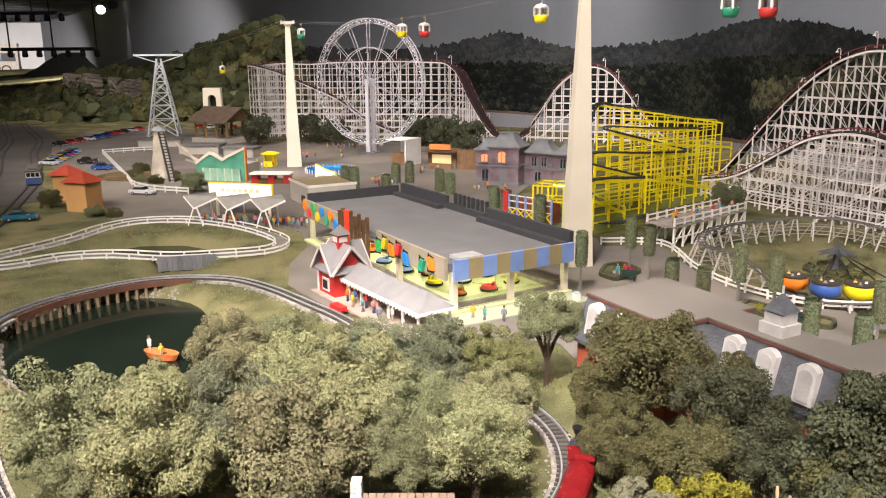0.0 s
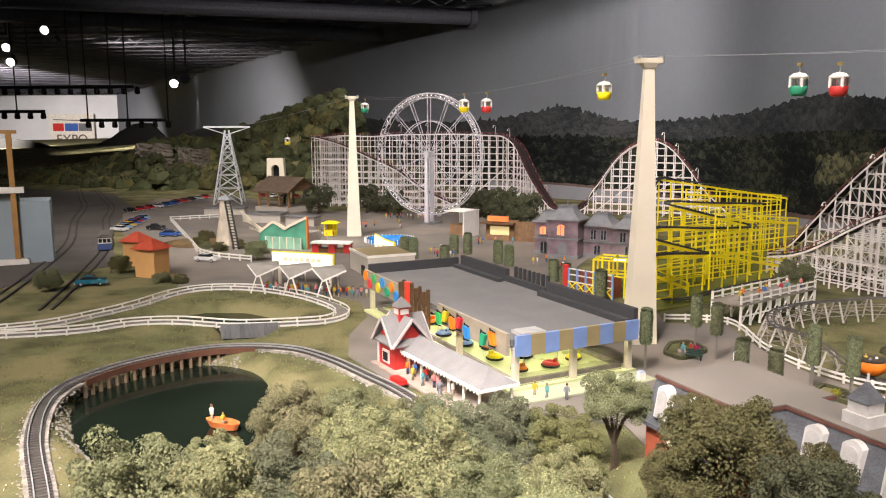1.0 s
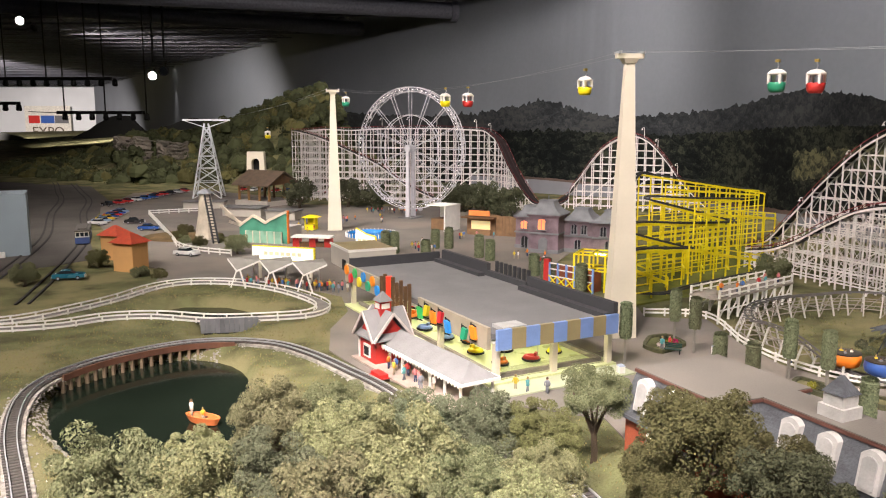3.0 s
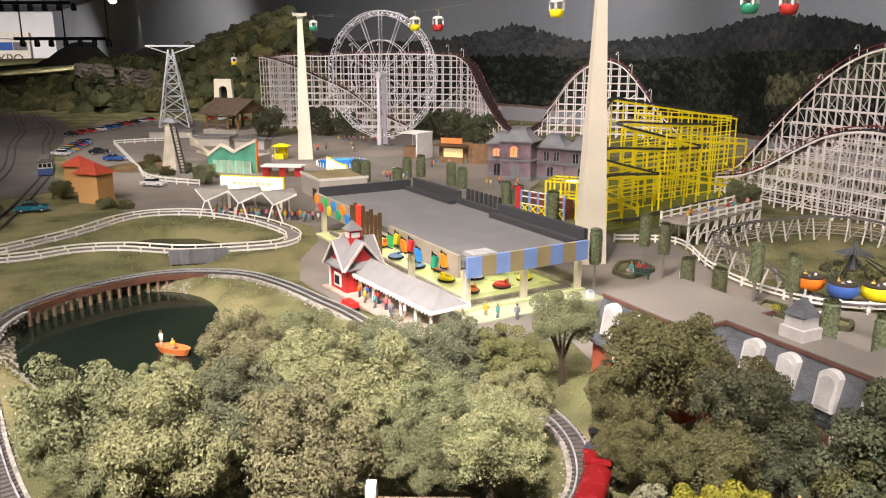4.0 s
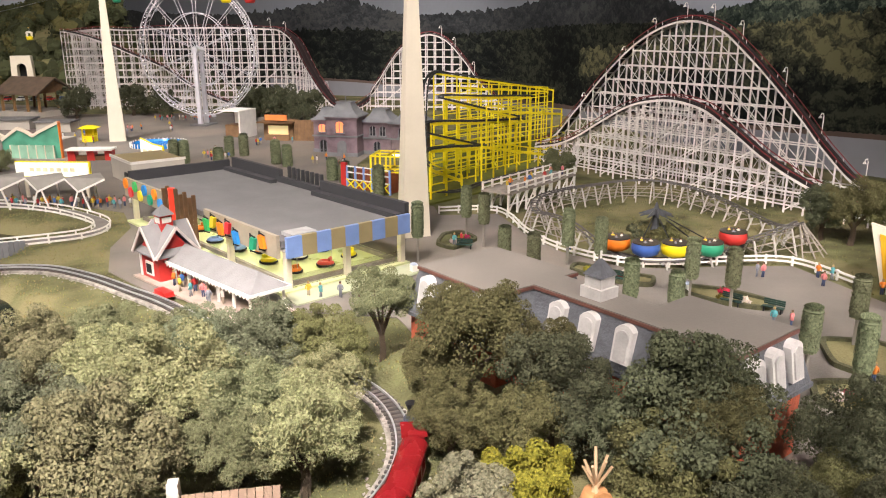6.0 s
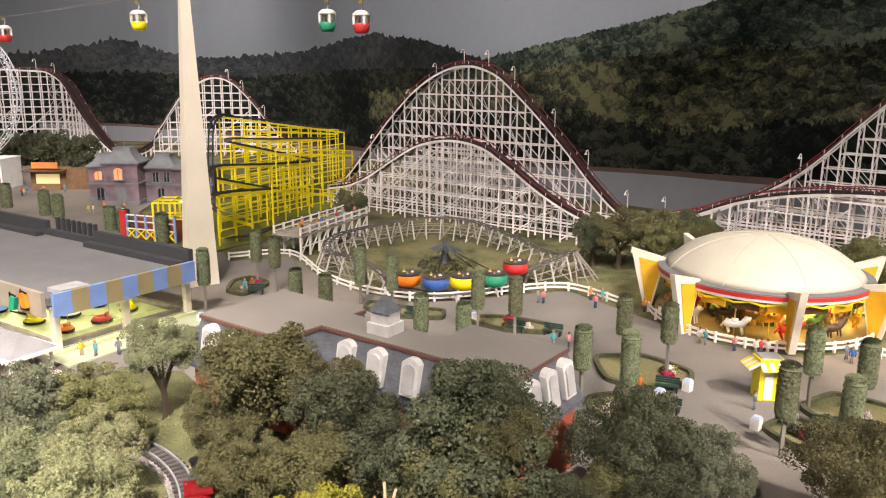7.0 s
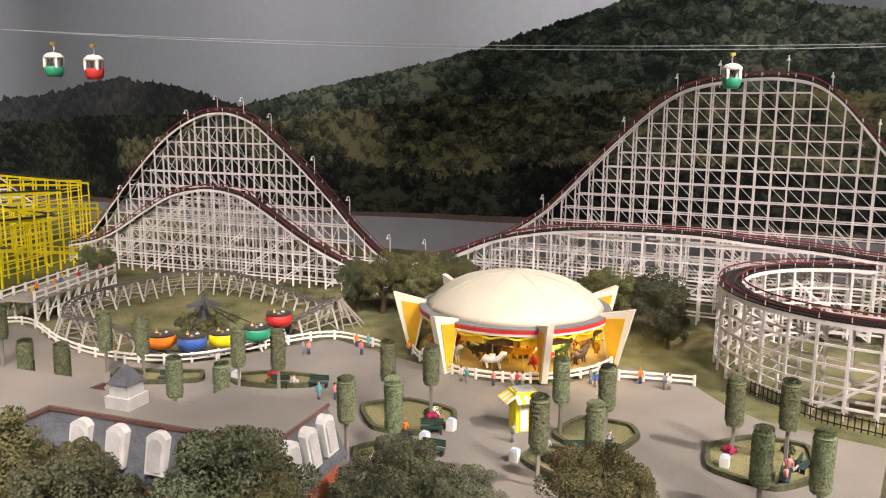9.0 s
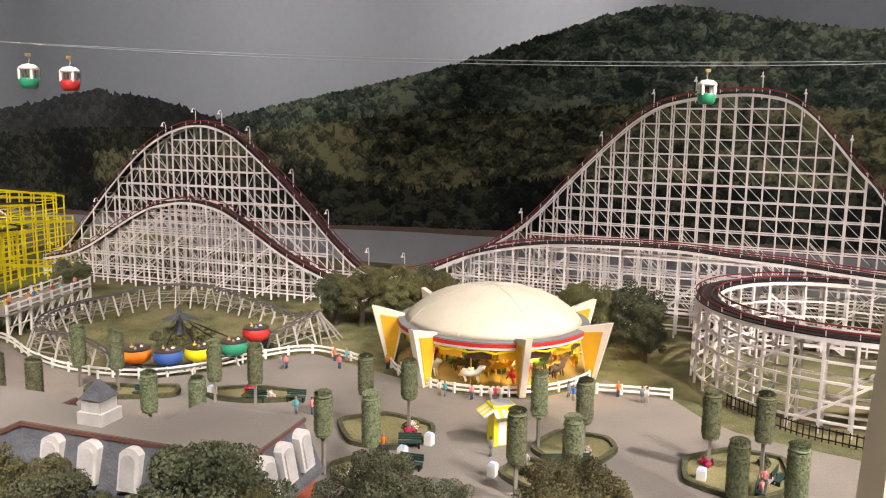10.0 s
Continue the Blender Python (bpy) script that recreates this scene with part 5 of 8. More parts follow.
def rand_leaves(g, centres, count, spread, size, rng, flat=0.8):
    """Scatters small leaf flakes over the clumps, lying roughly along each clump's surface."""
    for c in centres:
        rad = spread * (c[3] if len(c) > 3 else 1.0)
        n = rng.normal(size=(count, 3))
        n[:, 2] += 0.35
        n /= np.linalg.norm(n, axis=1)[:, None]
        r = rad * rng.uniform(0.45, 1.0, count) ** 0.5
        p = np.array(c[:3]) + n * r[:, None] * np.array((1, 1, flat))
        up = n + 0.55 * rng.normal(size=(count, 3))
        up /= np.linalg.norm(up, axis=1)[:, None]
        t = np.cross(up, rng.normal(size=(count, 3)))
        t /= np.linalg.norm(t, axis=1)[:, None] + 1e-9
        b = np.cross(up, t)
        s = size * rng.uniform(0.55, 1.35, count)[:, None]
        flake = np.stack([p - t * s, p + t * s * 0.6 - b * s * 0.9, p + t * s * 0.6 + b * s * 0.9], 1).reshape(-1, 3)
        o = len(g.v)
        g.v += [tuple(q) for q in flake.tolist()]
        g.f += [(o + 3 * i, o + 3 * i + 1, o + 3 * i + 2) for i in range(count)]


def crown_mesh(seed, clumps, count, size, material, squash=0.9):
    """A crown of radius 1: sprays of leaf along branching boughs, uneven in outline, with gaps between."""
    rng = np.random.default_rng(seed)
    cs = []
    for k in range(9):
        a, lift = 2.399 * k + rng.uniform(-0.3, 0.3), rng.uniform(-0.25, 1.0)
        d = np.array((math.cos(a) * math.sqrt(max(0.1, 1 - lift * lift * 0.8)), math.sin(a) * math.sqrt(max(0.1, 1 - lift * lift * 0.8)), lift * squash))
        m = d * rng.uniform(0.46, 0.68)
        cs.append((*m, 1.25))
        for e in range(clumps // 9):
            q = m + rng.normal(size=3) * 0.24 + d * rng.uniform(-0.10, 0.22)
            far = np.linalg.norm(q)
            q = q * min(1.0, 0.84 / far)
            cs.append((*q, rng.uniform(0.55, 0.95)))
    g = Geo()
    rand_leaves(g, cs, count, 0.25, size, rng)
    rand_leaves(g, [(0, 0, 0.0)], count * 6, 0.66, size * 1.25, rng)
    me = g.mesh("crown")
    me.materials.append(material)
    return me


def limb_mesh(seed):
    """A trunk with forking limbs, height 1 up to the crown's middle."""
    rng = np.random.default_rng(seed)
    g = Geo().tube([(0, 0, 0), (0.03, 0.01, 0.3), (0.0, 0.03, 0.6)], 0.085, 0.06, 7)
    for i in range(6):
        a = 2 * math.pi * i / 6 + rng.uniform(-0.3, 0.3)
        r, z = rng.uniform(0.3, 0.6), rng.uniform(0.95, 1.35)
        g.tube([(0, 0.02, 0.5), (r * 0.4 * math.cos(a), r * 0.4 * math.sin(a), 0.8), (r * math.cos(a), r * math.sin(a), z)], 0.045, 0.015, 6)
    me = g.mesh("trunk")
    me.materials.append(BARK)
    return me


LEAFG = leaf_mat("green_leaf_flock", (0.165, 0.172, 0.092), 0.28, 0.015)
LEAFB = leaf_mat("grey_green_leaf_flock", (0.150, 0.168, 0.104), 0.28)
LEAFP = leaf_mat("pale_sage_leaf_flock", (0.235, 0.24, 0.150), 0.25)
CROWNS = {"leaf": [crown_mesh(s, 63, 540, 0.0175, LEAF) for s in range(4)],
          "dark": [crown_mesh(10 + s, 63, 520, 0.0180, LEAFD) for s in range(4)],
          "yellow": [crown_mesh(20, 63, 420, 0.026, LEAFY)],
          "green": [crown_mesh(50 + s, 63, 540, 0.0175, LEAFG) for s in range(3)],
          "grey": [crown_mesh(60 + s, 63, 540, 0.0175, LEAFB) for s in range(2)],
          "pale": [crown_mesh(65, 63, 420, 0.0235, LEAFP)],
          "olive": [crown_mesh(40 + s, 63, 520, 0.0180, LEAFO) for s in range(3)],
          "far": [crown_mesh(30 + s, 36, 110, 0.045, LEAFD) for s in range(2)]}
TRUNKS = [limb_mesh(s) for s in range(3)]
TREES = 0


def tree(x, y, zc, r, kind="leaf", h=1.0, label=""):
    """A tree whose crown of radius r has its middle at zc."""
    global TREES
    TREES += 1
    words = {"leaf": "grey-green flocked model tree with a broad leafy crown", "dark": "dark green flocked model tree with a dense crown", "yellow": "yellow-green flocked model tree", "far": "small dark bushy model tree", "green": "mid-green flocked model tree with a rounded crown", "olive": "olive green flocked model tree with a loose crown", "grey": "grey-green flocked model tree with a dense crown", "pale": "pale sage-green flocked model tree with a rounded crown"}
    th = thing("tree", label or words[kind], "tree", pose(x, y, 0, 0, 0, (TREES * 67) % 360))
    t = new("trunk", TRUNKS[TREES % 3])
    t.parent, t.scale = th, (r * 1.2, r * 1.2, max(0.01, zc - r * 0.15))
    c = new("crown", CROWNS[kind][TREES % len(CROWNS[kind])])
    c.parent, c.scale, c.location = th, (r, r, r * h), (0, 0, zc)


for x, y, zc, r, kind in [
        (-0.112, 0.598, 0.042, 0.022, "leaf"), (-0.074, 0.652, 0.048, 0.032, "leaf"), (-0.032, 0.680, 0.046, 0.030, "green"), (0.004, 0.668, 0.046, 0.030, "green"), (0.041, 0.668, 0.046, 0.028, "grey"), (0.087, 0.645, 0.048, 0.033, "grey"), (0.128, 0.640, 0.046, 0.029, "olive"),
        (-0.072, 0.508, 0.047, 0.038, "leaf"), (-0.098, 0.545, 0.040, 0.028, "green"), (-0.042, 0.548, 0.052, 0.032, "grey"), (0.006, 0.495, 0.048, 0.041, "leaf"), (0.036, 0.576, 0.055, 0.036, "leaf"), (-0.01, 0.605, 0.050, 0.032, "leaf"), (0.078, 0.565, 0.048, 0.029, "green"), (0.074, 0.513, 0.046, 0.025, "green"),
        (0.113, 0.520, 0.047, 0.030, "leaf"), (0.128, 0.570, 0.046, 0.026, "leaf"), (-0.015, 0.448, 0.014, 0.020, "grey"), (0.030, 0.455, 0.012, 0.016, "leaf"), (-0.142, 0.540, 0.046, 0.042, "green"), (-0.120, 0.510, 0.030, 0.026, "green"),
        (0.176, 0.690, 0.070, 0.026, "green"),
        (0.2265, 0.578, 0.080, 0.036, "olive"), (0.205, 0.575, 0.052, 0.026, "olive"), (0.262, 0.552, 0.072, 0.027, "olive"), (0.262, 0.522, 0.062, 0.035, "dark"), (0.325, 0.462, 0.064, 0.044, "dark"), (0.290, 0.490, 0.045, 0.028, "dark"),
        (0.236, 0.498, 0.050, 0.026, "olive"), (0.206, 0.545, 0.030, 0.024, "olive"), (0.229, 0.452, 0.042, 0.024, "yellow"), (0.229, 0.455, 0.020, 0.022, "yellow"), (0.195, 0.436, 0.042, 0.0245, "pale"), (0.305, 0.445, 0.042, 0.032, "olive"),
        (0.336, 0.452, 0.070, 0.024, "olive"), (0.340, 0.405, 0.036, 0.028, "dark"), (0.420, 0.442, 0.050, 0.036, "dark"), (0.392, 0.418, 0.034, 0.024, "olive"), (0.395, 0.375, 0.036, 0.032, "dark"), (0.470, 0.430, 0.030, 0.024, "grey"), (0.525, 0.375, 0.040, 0.034, "olive"),
        (0.795, 0.955, 0.058, 0.036, "olive"), (0.835, 0.925, 0.052, 0.036, "olive"), (0.875, 0.90, 0.046, 0.034, "olive"), (0.775, 0.985, 0.045, 0.030, "dark"), (0.905, 0.93, 0.045, 0.034, "dark"), (0.97, 0.70, 0.048, 0.036, "olive"), (1.00, 0.645, 0.050, 0.036, "dark"), (0.955, 0.60, 0.03, 0.022, "dark"),
        (0.56, 1.42, 0.035, 0.028, "green"), (-0.45, 1.685, 0.024, 0.024, "green"), (-0.55, 2.60, 0.05, 0.05, "far"), (-0.40, 2.65, 0.05, 0.05, "far"), (-0.30, 2.60, 0.04, 0.045, "far"), (-0.02, 2.55, 0.04, 0.06, "far"), (0.06, 2.50, 0.04, 0.06, "far"), (0.12, 2.42, 0.04, 0.055, "far"),
        (-0.665, 1.515, 0.016, 0.020, "olive"), (-0.70, 1.335, 0.020, 0.022, "green"), (-0.545, 1.435, 0.006, 0.016, "green"), (-0.505, 1.425, 0.004, 0.013, "olive"),
        (-0.655, 1.88, 0.008, 0.018, "olive"), (-0.575, 1.80, 0.008, 0.016, "olive"), (-0.625, 1.83, 0.006, 0.015, "green"), (-0.67, 1.95, 0.010, 0.02, "olive"), (-0.545, 1.84, 0.008, 0.014, "olive")]:
    tree(x, y, zc * 0.88, r * 1.17, kind, 1.12)


def topiary_mesh(seed):
    """A clipped drum of hedge, radius 1 and height 1, with shaggy rings."""
    rng = np.random.default_rng(seed)
    g = Geo()
    g.lathe([(0.5, 0.0)] + [((0.94 if k % 2 else 0.76) * (1 + 0.05 * math.sin(k * 2.1 + seed)), 0.02 + 0.90 * k / 22) for k in range(23)] + [(0.70, 0.955), (0.42, 0.985), (0.01, 1.0)], 14)
    n = 1500
    a, z = rng.uniform(0, 2 * math.pi, n), np.floor(rng.uniform(0, 11, n))
    for i in range(n):
        zz = 0.96 * (z[i] + rng.uniform(0.05, 0.85)) / 11
        r = (0.88 + 0.12 * rng.uniform(0, 1)) * (0.86 if z[i] in (0, 10) else 1)
        c, s = math.cos(a[i]), math.sin(a[i])
        t = 0.14 * rng.uniform(0.6, 1.3)
        g.add([(c * r - s * t, s * r + c * t, zz), (c * (r + 0.06), s * (r + 0.06), zz - 0.028), (c * r + s * t, s * r - c * t, zz + 0.004), (c * r, s * r, zz + 0.028)], [(0, 1, 2, 3)])
    for i in range(260):
        a1, r = rng.uniform(0, 6.28), 0.9 * rng.uniform(0, 1) ** 0.5
        x, y, t = r * math.cos(a1), r * math.sin(a1), 0.12
        h = 1.0 - 0.07 * r ** 3
        g.add([(x - t, y, h - 0.01), (x, y - t, h + 0.01), (x + t, y, h), (x, y + t, h + 0.02)], [(0, 1, 2, 3)])
    me = g.mesh("clipped_drum")
    me.materials.append(HEDGE)
    return me


TOPS = [topiary_mesh(s) for s in range(3)]
TRUNKG = mat("grey_trunk", (0.24, 0.22, 0.19), 0.9, vary=0.25)


def topiary(x, y, z0, z1, r=0.0105, i=0):
    th = thing("topiary_tree", "clipped drum-shaped hedge tree on a thin grey trunk" if z0 > 0.008 else "clipped drum-shaped hedge standing on the paving", "topiary", pose(x, y, 0, 0, 0, i * 77), "clipped plaza trees")
    post(th, 0, 0, 0.001, z0 + 0.004, 0.0025, TRUNKG, name="trunk")
    c = new("clipped_drum", TOPS[i % 3])
    c.parent, c.location, c.scale = th, (0, 0, z0), (r, r, z1 - z0)


for i, (x, y, z0, z1) in enumerate([
        (0.245, 0.974, 0.032, 0.074), (0.323, 1.074, 0.029, 0.070), (0.335, 1.023, 0.032, 0.071), (0.328, 0.892, 0.026, 0.063), (0.352, 0.862, 0.025, 0.062), (0.414, 0.934, 0.025, 0.068), (0.438, 0.894, 0.026, 0.067), (0.415, 0.756, 0.024, 0.062), (0.443, 0.721, 0.022, 0.060), (0.498, 0.799, 0.024, 0.066), (0.523, 0.764, 0.025, 0.065), (0.581, 0.662, 0.028, 0.067), (0.593, 0.614, 0.034, 0.071), (0.486, 0.592, 0.034, 0.071), (0.513, 0.566, 0.027, 0.071), (0.654, 0.514, 0.032, 0.072), (0.567, 0.462, 0.032, 0.074), (0.670, 0.478, 0.032, 0.071), (0.597, 0.434, 0.027, 0.069),
        (0.730, 0.396, 0.028, 0.069), (0.750, 0.361, 0.030, 0.072), (0.653, 0.335, 0.024, 0.067), (0.671, 0.302, 0.025, 0.070),
        (-0.141, 1.727, 0.0, 0.050), (-0.121, 1.727, 0.0, 0.048), (-0.040, 1.80, 0.0, 0.045), (-0.052, 1.70, 0.0, 0.036), (-0.01, 1.802, 0.0, 0.05), (0.060, 1.688, 0.0, 0.05), (0.083, 1.653, 0.0, 0.045), (0.165, 1.50, 0.0, 0.042), (0.185, 1.47, 0.0, 0.040), (0.235, 1.36, 0.0, 0.05), (0.205, 1.46, 0.0, 0.03)]):
    topiary(x, y, z0, z1, 0.0075 if y < 1.3 else 0.0105, i)


def planter(keys, label, seed):
    """A low clipped border hedge round a bed with flowers and shrubs."""
    th = thing("planting_bed", label, "planter", pose(*keys[0], 0))
    pts = [Vector((x - keys[0][0], y - keys[0][1], 0)) for x, y in keys]
    ends = [a.lerp(b, f) for a, b in zip(pts, pts[1:] + pts[:1]) for f in (0.16, 0.84)]
    rim = curve_pts(ends, 0.005, True)
    part("soil", Geo().prism([(p.x, p.y) for p in ends], 0.0016, 0.003), GRASS, th, "patchy green bed")
    part("hedge_border", Geo().sweep([p + Vector((0, 0, 0.0036)) for p in rim], 0.0044, 0.0046, True), mat("hedge_green", (0.10, 0.10, 0.05), 0.95, vary=0.4, scale=200, fine=900, bump=1.0), th, "clipped border hedge")
    rng = np.random.default_rng(seed)
    mid = sum(pts, Vector()) / len(pts)
    for i in range(4):
        p = mid.lerp(pts[rng.integers(len(pts))], rng.uniform(0.2, 0.6))
        col = (LEAFY, leaf_mat("red_flower", (0.45, 0.03, 0.05)), leaf_mat("white_flower", (0.6, 0.5, 0.45)), LEAFD)[i % 4]
        g = Geo()
        rand_leaves(g, [(p.x, p.y, 0.005)], 90, 0.006, 0.0018, rng)
        part("flower_clump" if i < 3 else "shrub", g, col, th)


planter([(0.560, 0.677), (0.605, 0.660), (0.618, 0.610), (0.600, 0.590), (0.559, 0.592), (0.537, 0.627)], "hexagonal plaza bed with border hedge and flowers", 1)
planter([(0.647, 0.516), (0.696, 0.524), (0.715, 0.485), (0.700, 0.465), (0.668, 0.460), (0.639, 0.478)], "hexagonal plaza bed with red and white flowers", 2)
planter([(0.728, 0.416), (0.774, 0.401), (0.792, 0.361), (0.737, 0.331), (0.695, 0.343), (0.689, 0.393)], "plaza bed with orange flowers under clipped trees", 3)
planter([(0.500, 0.600), (0.530, 0.595), (0.555, 0.565), (0.530, 0.540), (0.495, 0.545), (0.485, 0.575)], "plaza bed beside the brick restaurant", 4)
planter([(0.590, 0.500), (0.625, 0.505), (0.640, 0.465), (0.615, 0.450), (0.585, 0.465)], "plaza bed with dark shrubs", 5)
planter([(0.279, 1.041), (0.295, 1.016), (0.334, 1.055), (0.320, 1.095), (0.295, 1.085)], "plaza bed with red and orange flowers", 6)
planter([(0.425, 0.93), (0.455, 0.89), (0.49, 0.865), (0.475, 0.84), (0.43, 0.87), (0.41, 0.91)], "plaza bed beside the tub ride", 7)
planter([(0.505, 0.835), (0.545, 0.815), (0.575, 0.77), (0.555, 0.755), (0.52, 0.78), (0.50, 0.81)], "plaza bed with benches", 8)

# ---- small figures ----
FIGCOL = [mat("fig_" + n, c, 0.6, vary=0.1) for n, c in (("red", (0.5, 0.04, 0.04)), ("blue", (0.06, 0.15, 0.42)), ("grey", (0.25, 0.26, 0.30)), ("orange", (0.75, 0.22, 0.03)), ("white", (0.7, 0.66, 0.6)), ("teal", (0.10, 0.35, 0.38)), ("pink", (0.65, 0.22, 0.22)), ("yellow", (0.7, 0.5, 0.05)))]
FIGW = ["red", "blue", "grey", "orange", "white", "teal", "pink", "yellow"]
FIGM = []
HEADC, LEGC = mat("fig_tan", (0.45, 0.27, 0.18), 0.7), [mat("fig_leg_blue", (0.05, 0.07, 0.14), 0.7), mat("fig_leg_tan", (0.40, 0.33, 0.24), 0.7), mat("fig_leg_grey", (0.20, 0.21, 0.24), 0.7)]
HAIR = [mat("fig_brown", (0.10, 0.06, 0.03), 0.8), mat("fig_straw", (0.40, 0.28, 0.12), 0.8)]
for i, c in enumerate(FIGCOL):
    st = 0.0006 * (i % 3)
    g = Geo().tube([(-0.0011, st, 0), (-0.0009, 0, 0.009)], 0.0009, 0.0011, 6).tube([(0.0011, -st, 0), (0.0009, 0, 0.009)], 0.0009, 0.0011, 6)
    g.lathe([(0.0001, 0.0086), (0.0021, 0.0088), (0.0019, 0.0112), (0.0025, 0.0142), (0.0021, 0.0158), (0.0008, 0.0165)], 8)
    for s in (-1, 1):
        g.tube([(s * 0.0024, 0, 0.0152), (s * 0.0033, 0.0006 * (i % 2), 0.0118), (s * 0.0028, 0.0022 * (i % 2), 0.0092)], 0.0008, 0.0006, 5)
    g.lathe([(0.0006, 0.0162), (0.0013, 0.0172), (0.0015, 0.0184), (0.0013, 0.0196), (0.0001, 0.0204)], 8)
    me = g.mesh("figurine")
    for m in (c, HEADC, LEGC[i % 3], HAIR[i % 2]):
        me.materials.append(m)
    for p in me.polygons:
        z = sum(me.vertices[v].co.z for v in p.vertices) / len(p.vertices)
        p.material_index = 2 if z < 0.0087 else 3 if z > 0.0190 else 1 if z > 0.0164 else 0
    me.shade_smooth()
    FIGM.append(me)
FIGS = 0


def figurine(x, y, z=0.0016, c=None, s=0.86):
    global FIGS
    FIGS += 1
    c = (3, 4, 0, 7, 6, 1, 4, 5, 3, 2, 7, 0, 6)[FIGS * 5 % 13] if c is None else c
    ob = new("figurine", FIGM[c])
    ob.location, ob.scale = (x, y, z), (s, s, s)
    ob.rotation_euler = (0, 0, FIGS * 1.7)
    return tagged(ob, "tiny plain %s model figurine standing upright" % FIGW[c], "figurine", "model figurines")


for i in range(34):
    figurine(-0.335 + 0.0056 * i + 0.004 * math.sin(i * 3.1), 1.372 - 0.0012 * i + 0.012 * math.sin(i * 1.9))
for x, y, c in ((0.150, 0.865, 2), (0.130, 0.865, 5), (0.118, 0.872, 7), (0.31, 1.04, 0), (0.30, 1.035, 5), (0.67, 0.84, 3), (0.68, 0.83, 5), (0.542, 0.721, 5), (0.553, 0.710, 6), (0.548, 0.595, 3), (0.612, 0.530, 2), (0.683, 0.671, 4), (0.685, 0.665, 5), (0.699, 0.640, 6), (0.710, 0.624, 4), (0.714, 0.621, 0), (0.718, 0.617, 4), (0.781, 0.580, 2), (0.776, 0.570, 1), (0.709, 0.342, 6), (0.699, 0.777, 3), (0.698, 0.750, 4), (0.821, 0.547, 3), (0.825, 0.521, 2), (0.828, 0.517, 4), (0.606, 0.855, 2), (0.611, 0.851, 6), (0.729, 0.349, 6), (0.608, 0.496, 7), (0.613, 0.492, 4), (0.435, 0.985, 3), (0.657, 0.812, 6)):
    figurine(x, y, c=c)
for i in range(16):
    figurine(-0.31 + 0.011 * i, 2.50 + 0.02 * math.sin(i * 2.2))
rng = np.random.default_rng(77)
for x0, x1, y0, y1, n in ((-0.10, -0.03, 1.74, 1.88, 12), (-0.34, -0.20, 2.20, 2.35, 10), (0.0, 0.10, 1.92, 1.99, 7), (0.13, 0.20, 1.60, 1.72, 6), (-0.52, -0.40, 2.06, 2.24, 8), (-0.45, -0.36, 2.00, 2.06, 4)):
    for i in range(n):
        figurine(rng.uniform(x0, x1), rng.uniform(y0, y1))
for i in range(9):
    p = DEP @ Vector((0.04 + 0.011 * i, -0.014 + 0.006 * math.sin(i * 2.6), 0.0036))
    figurine(p.x, p.y, p.z)

# ---- tub ride ----
th = thing("tub_ride_track", "dark low track ring carrying round tub cars", "ride", pose(0.562, 1.02, 0))
part("track_ring", Geo().sweep([(0.105 * math.cos(a), 0.105 * math.sin(a), 0.006) for a in (radians(-150 + 2.5 * i) for i in range(49))], 0.007, 0.002), TRACKD, th)
for i in range(13):
    a = radians(-150 + 10 * i)
    post(th, 0.105 * math.cos(a), 0.105 * math.sin(a), 0, 0.0055, 0.002, TRACKD)
SPIDER = mat("dull_grey_metal", (0.055, 0.058, 0.065), 0.6, vary=0.3)
MX, MY = 0.016, 0.036
part("centre_mast", Geo().lathe([(0.009, 0.0), (0.005, 0.010), (0.004, 0.030), (0.0025, 0.038), (0.001, 0.042)], 12, MX, MY), SPIDER, th, "dull grey centre mast")
for i in range(10):
    a = 2 * math.pi * i / 10
    part("arm", Geo().add([(MX, MY, 0.0355)] + [(MX + r * math.cos(a + d), MY + r * math.sin(a + d), z) for r, d, z in ((0.010, -0.3, 0.0285), (0.023, 0.0, 0.0255), (0.010, 0.3, 0.0285))] + [(MX, MY, 0.0340)] + [(MX + r * math.cos(a + d), MY + r * math.sin(a + d), z - 0.0015) for r, d, z in ((0.010, -0.3, 0.0285), (0.023, 0.0, 0.0255), (0.010, 0.3, 0.0285))], [(0, 1, 2, 3), (7, 6, 5, 4), (1, 5, 6, 2), (2, 6, 7, 3)]), SPIDER, th, "dull grey canopy blade")
for a in (-128, -100, -75, -58):
    part("drive_rod", Geo().beam((MX + 0.02 * math.cos(radians(a)), MY + 0.02 * math.sin(radians(a)), 0.023), (0.100 * math.cos(radians(a)), 0.100 * math.sin(radians(a)), 0.008), 0.0012), BLACK, th, "thin dark rod")
bush = thing("flower_mound", "bushy green mound of shrubs round the ride mast", "bush", pose(0.562 + MX, 1.02 + MY, 0))
for i in range(14):
    g = Geo()
    a, r = 2.399 * i, 0.010 + 0.0022 * i
    rand_leaves(g, [(r * math.cos(a), r * math.sin(a), 0.004)], 170, 0.0085, 0.0017, np.random.default_rng(70 + i))
    part("shrub", g, LEAFO if i % 3 else LEAFD, bush)
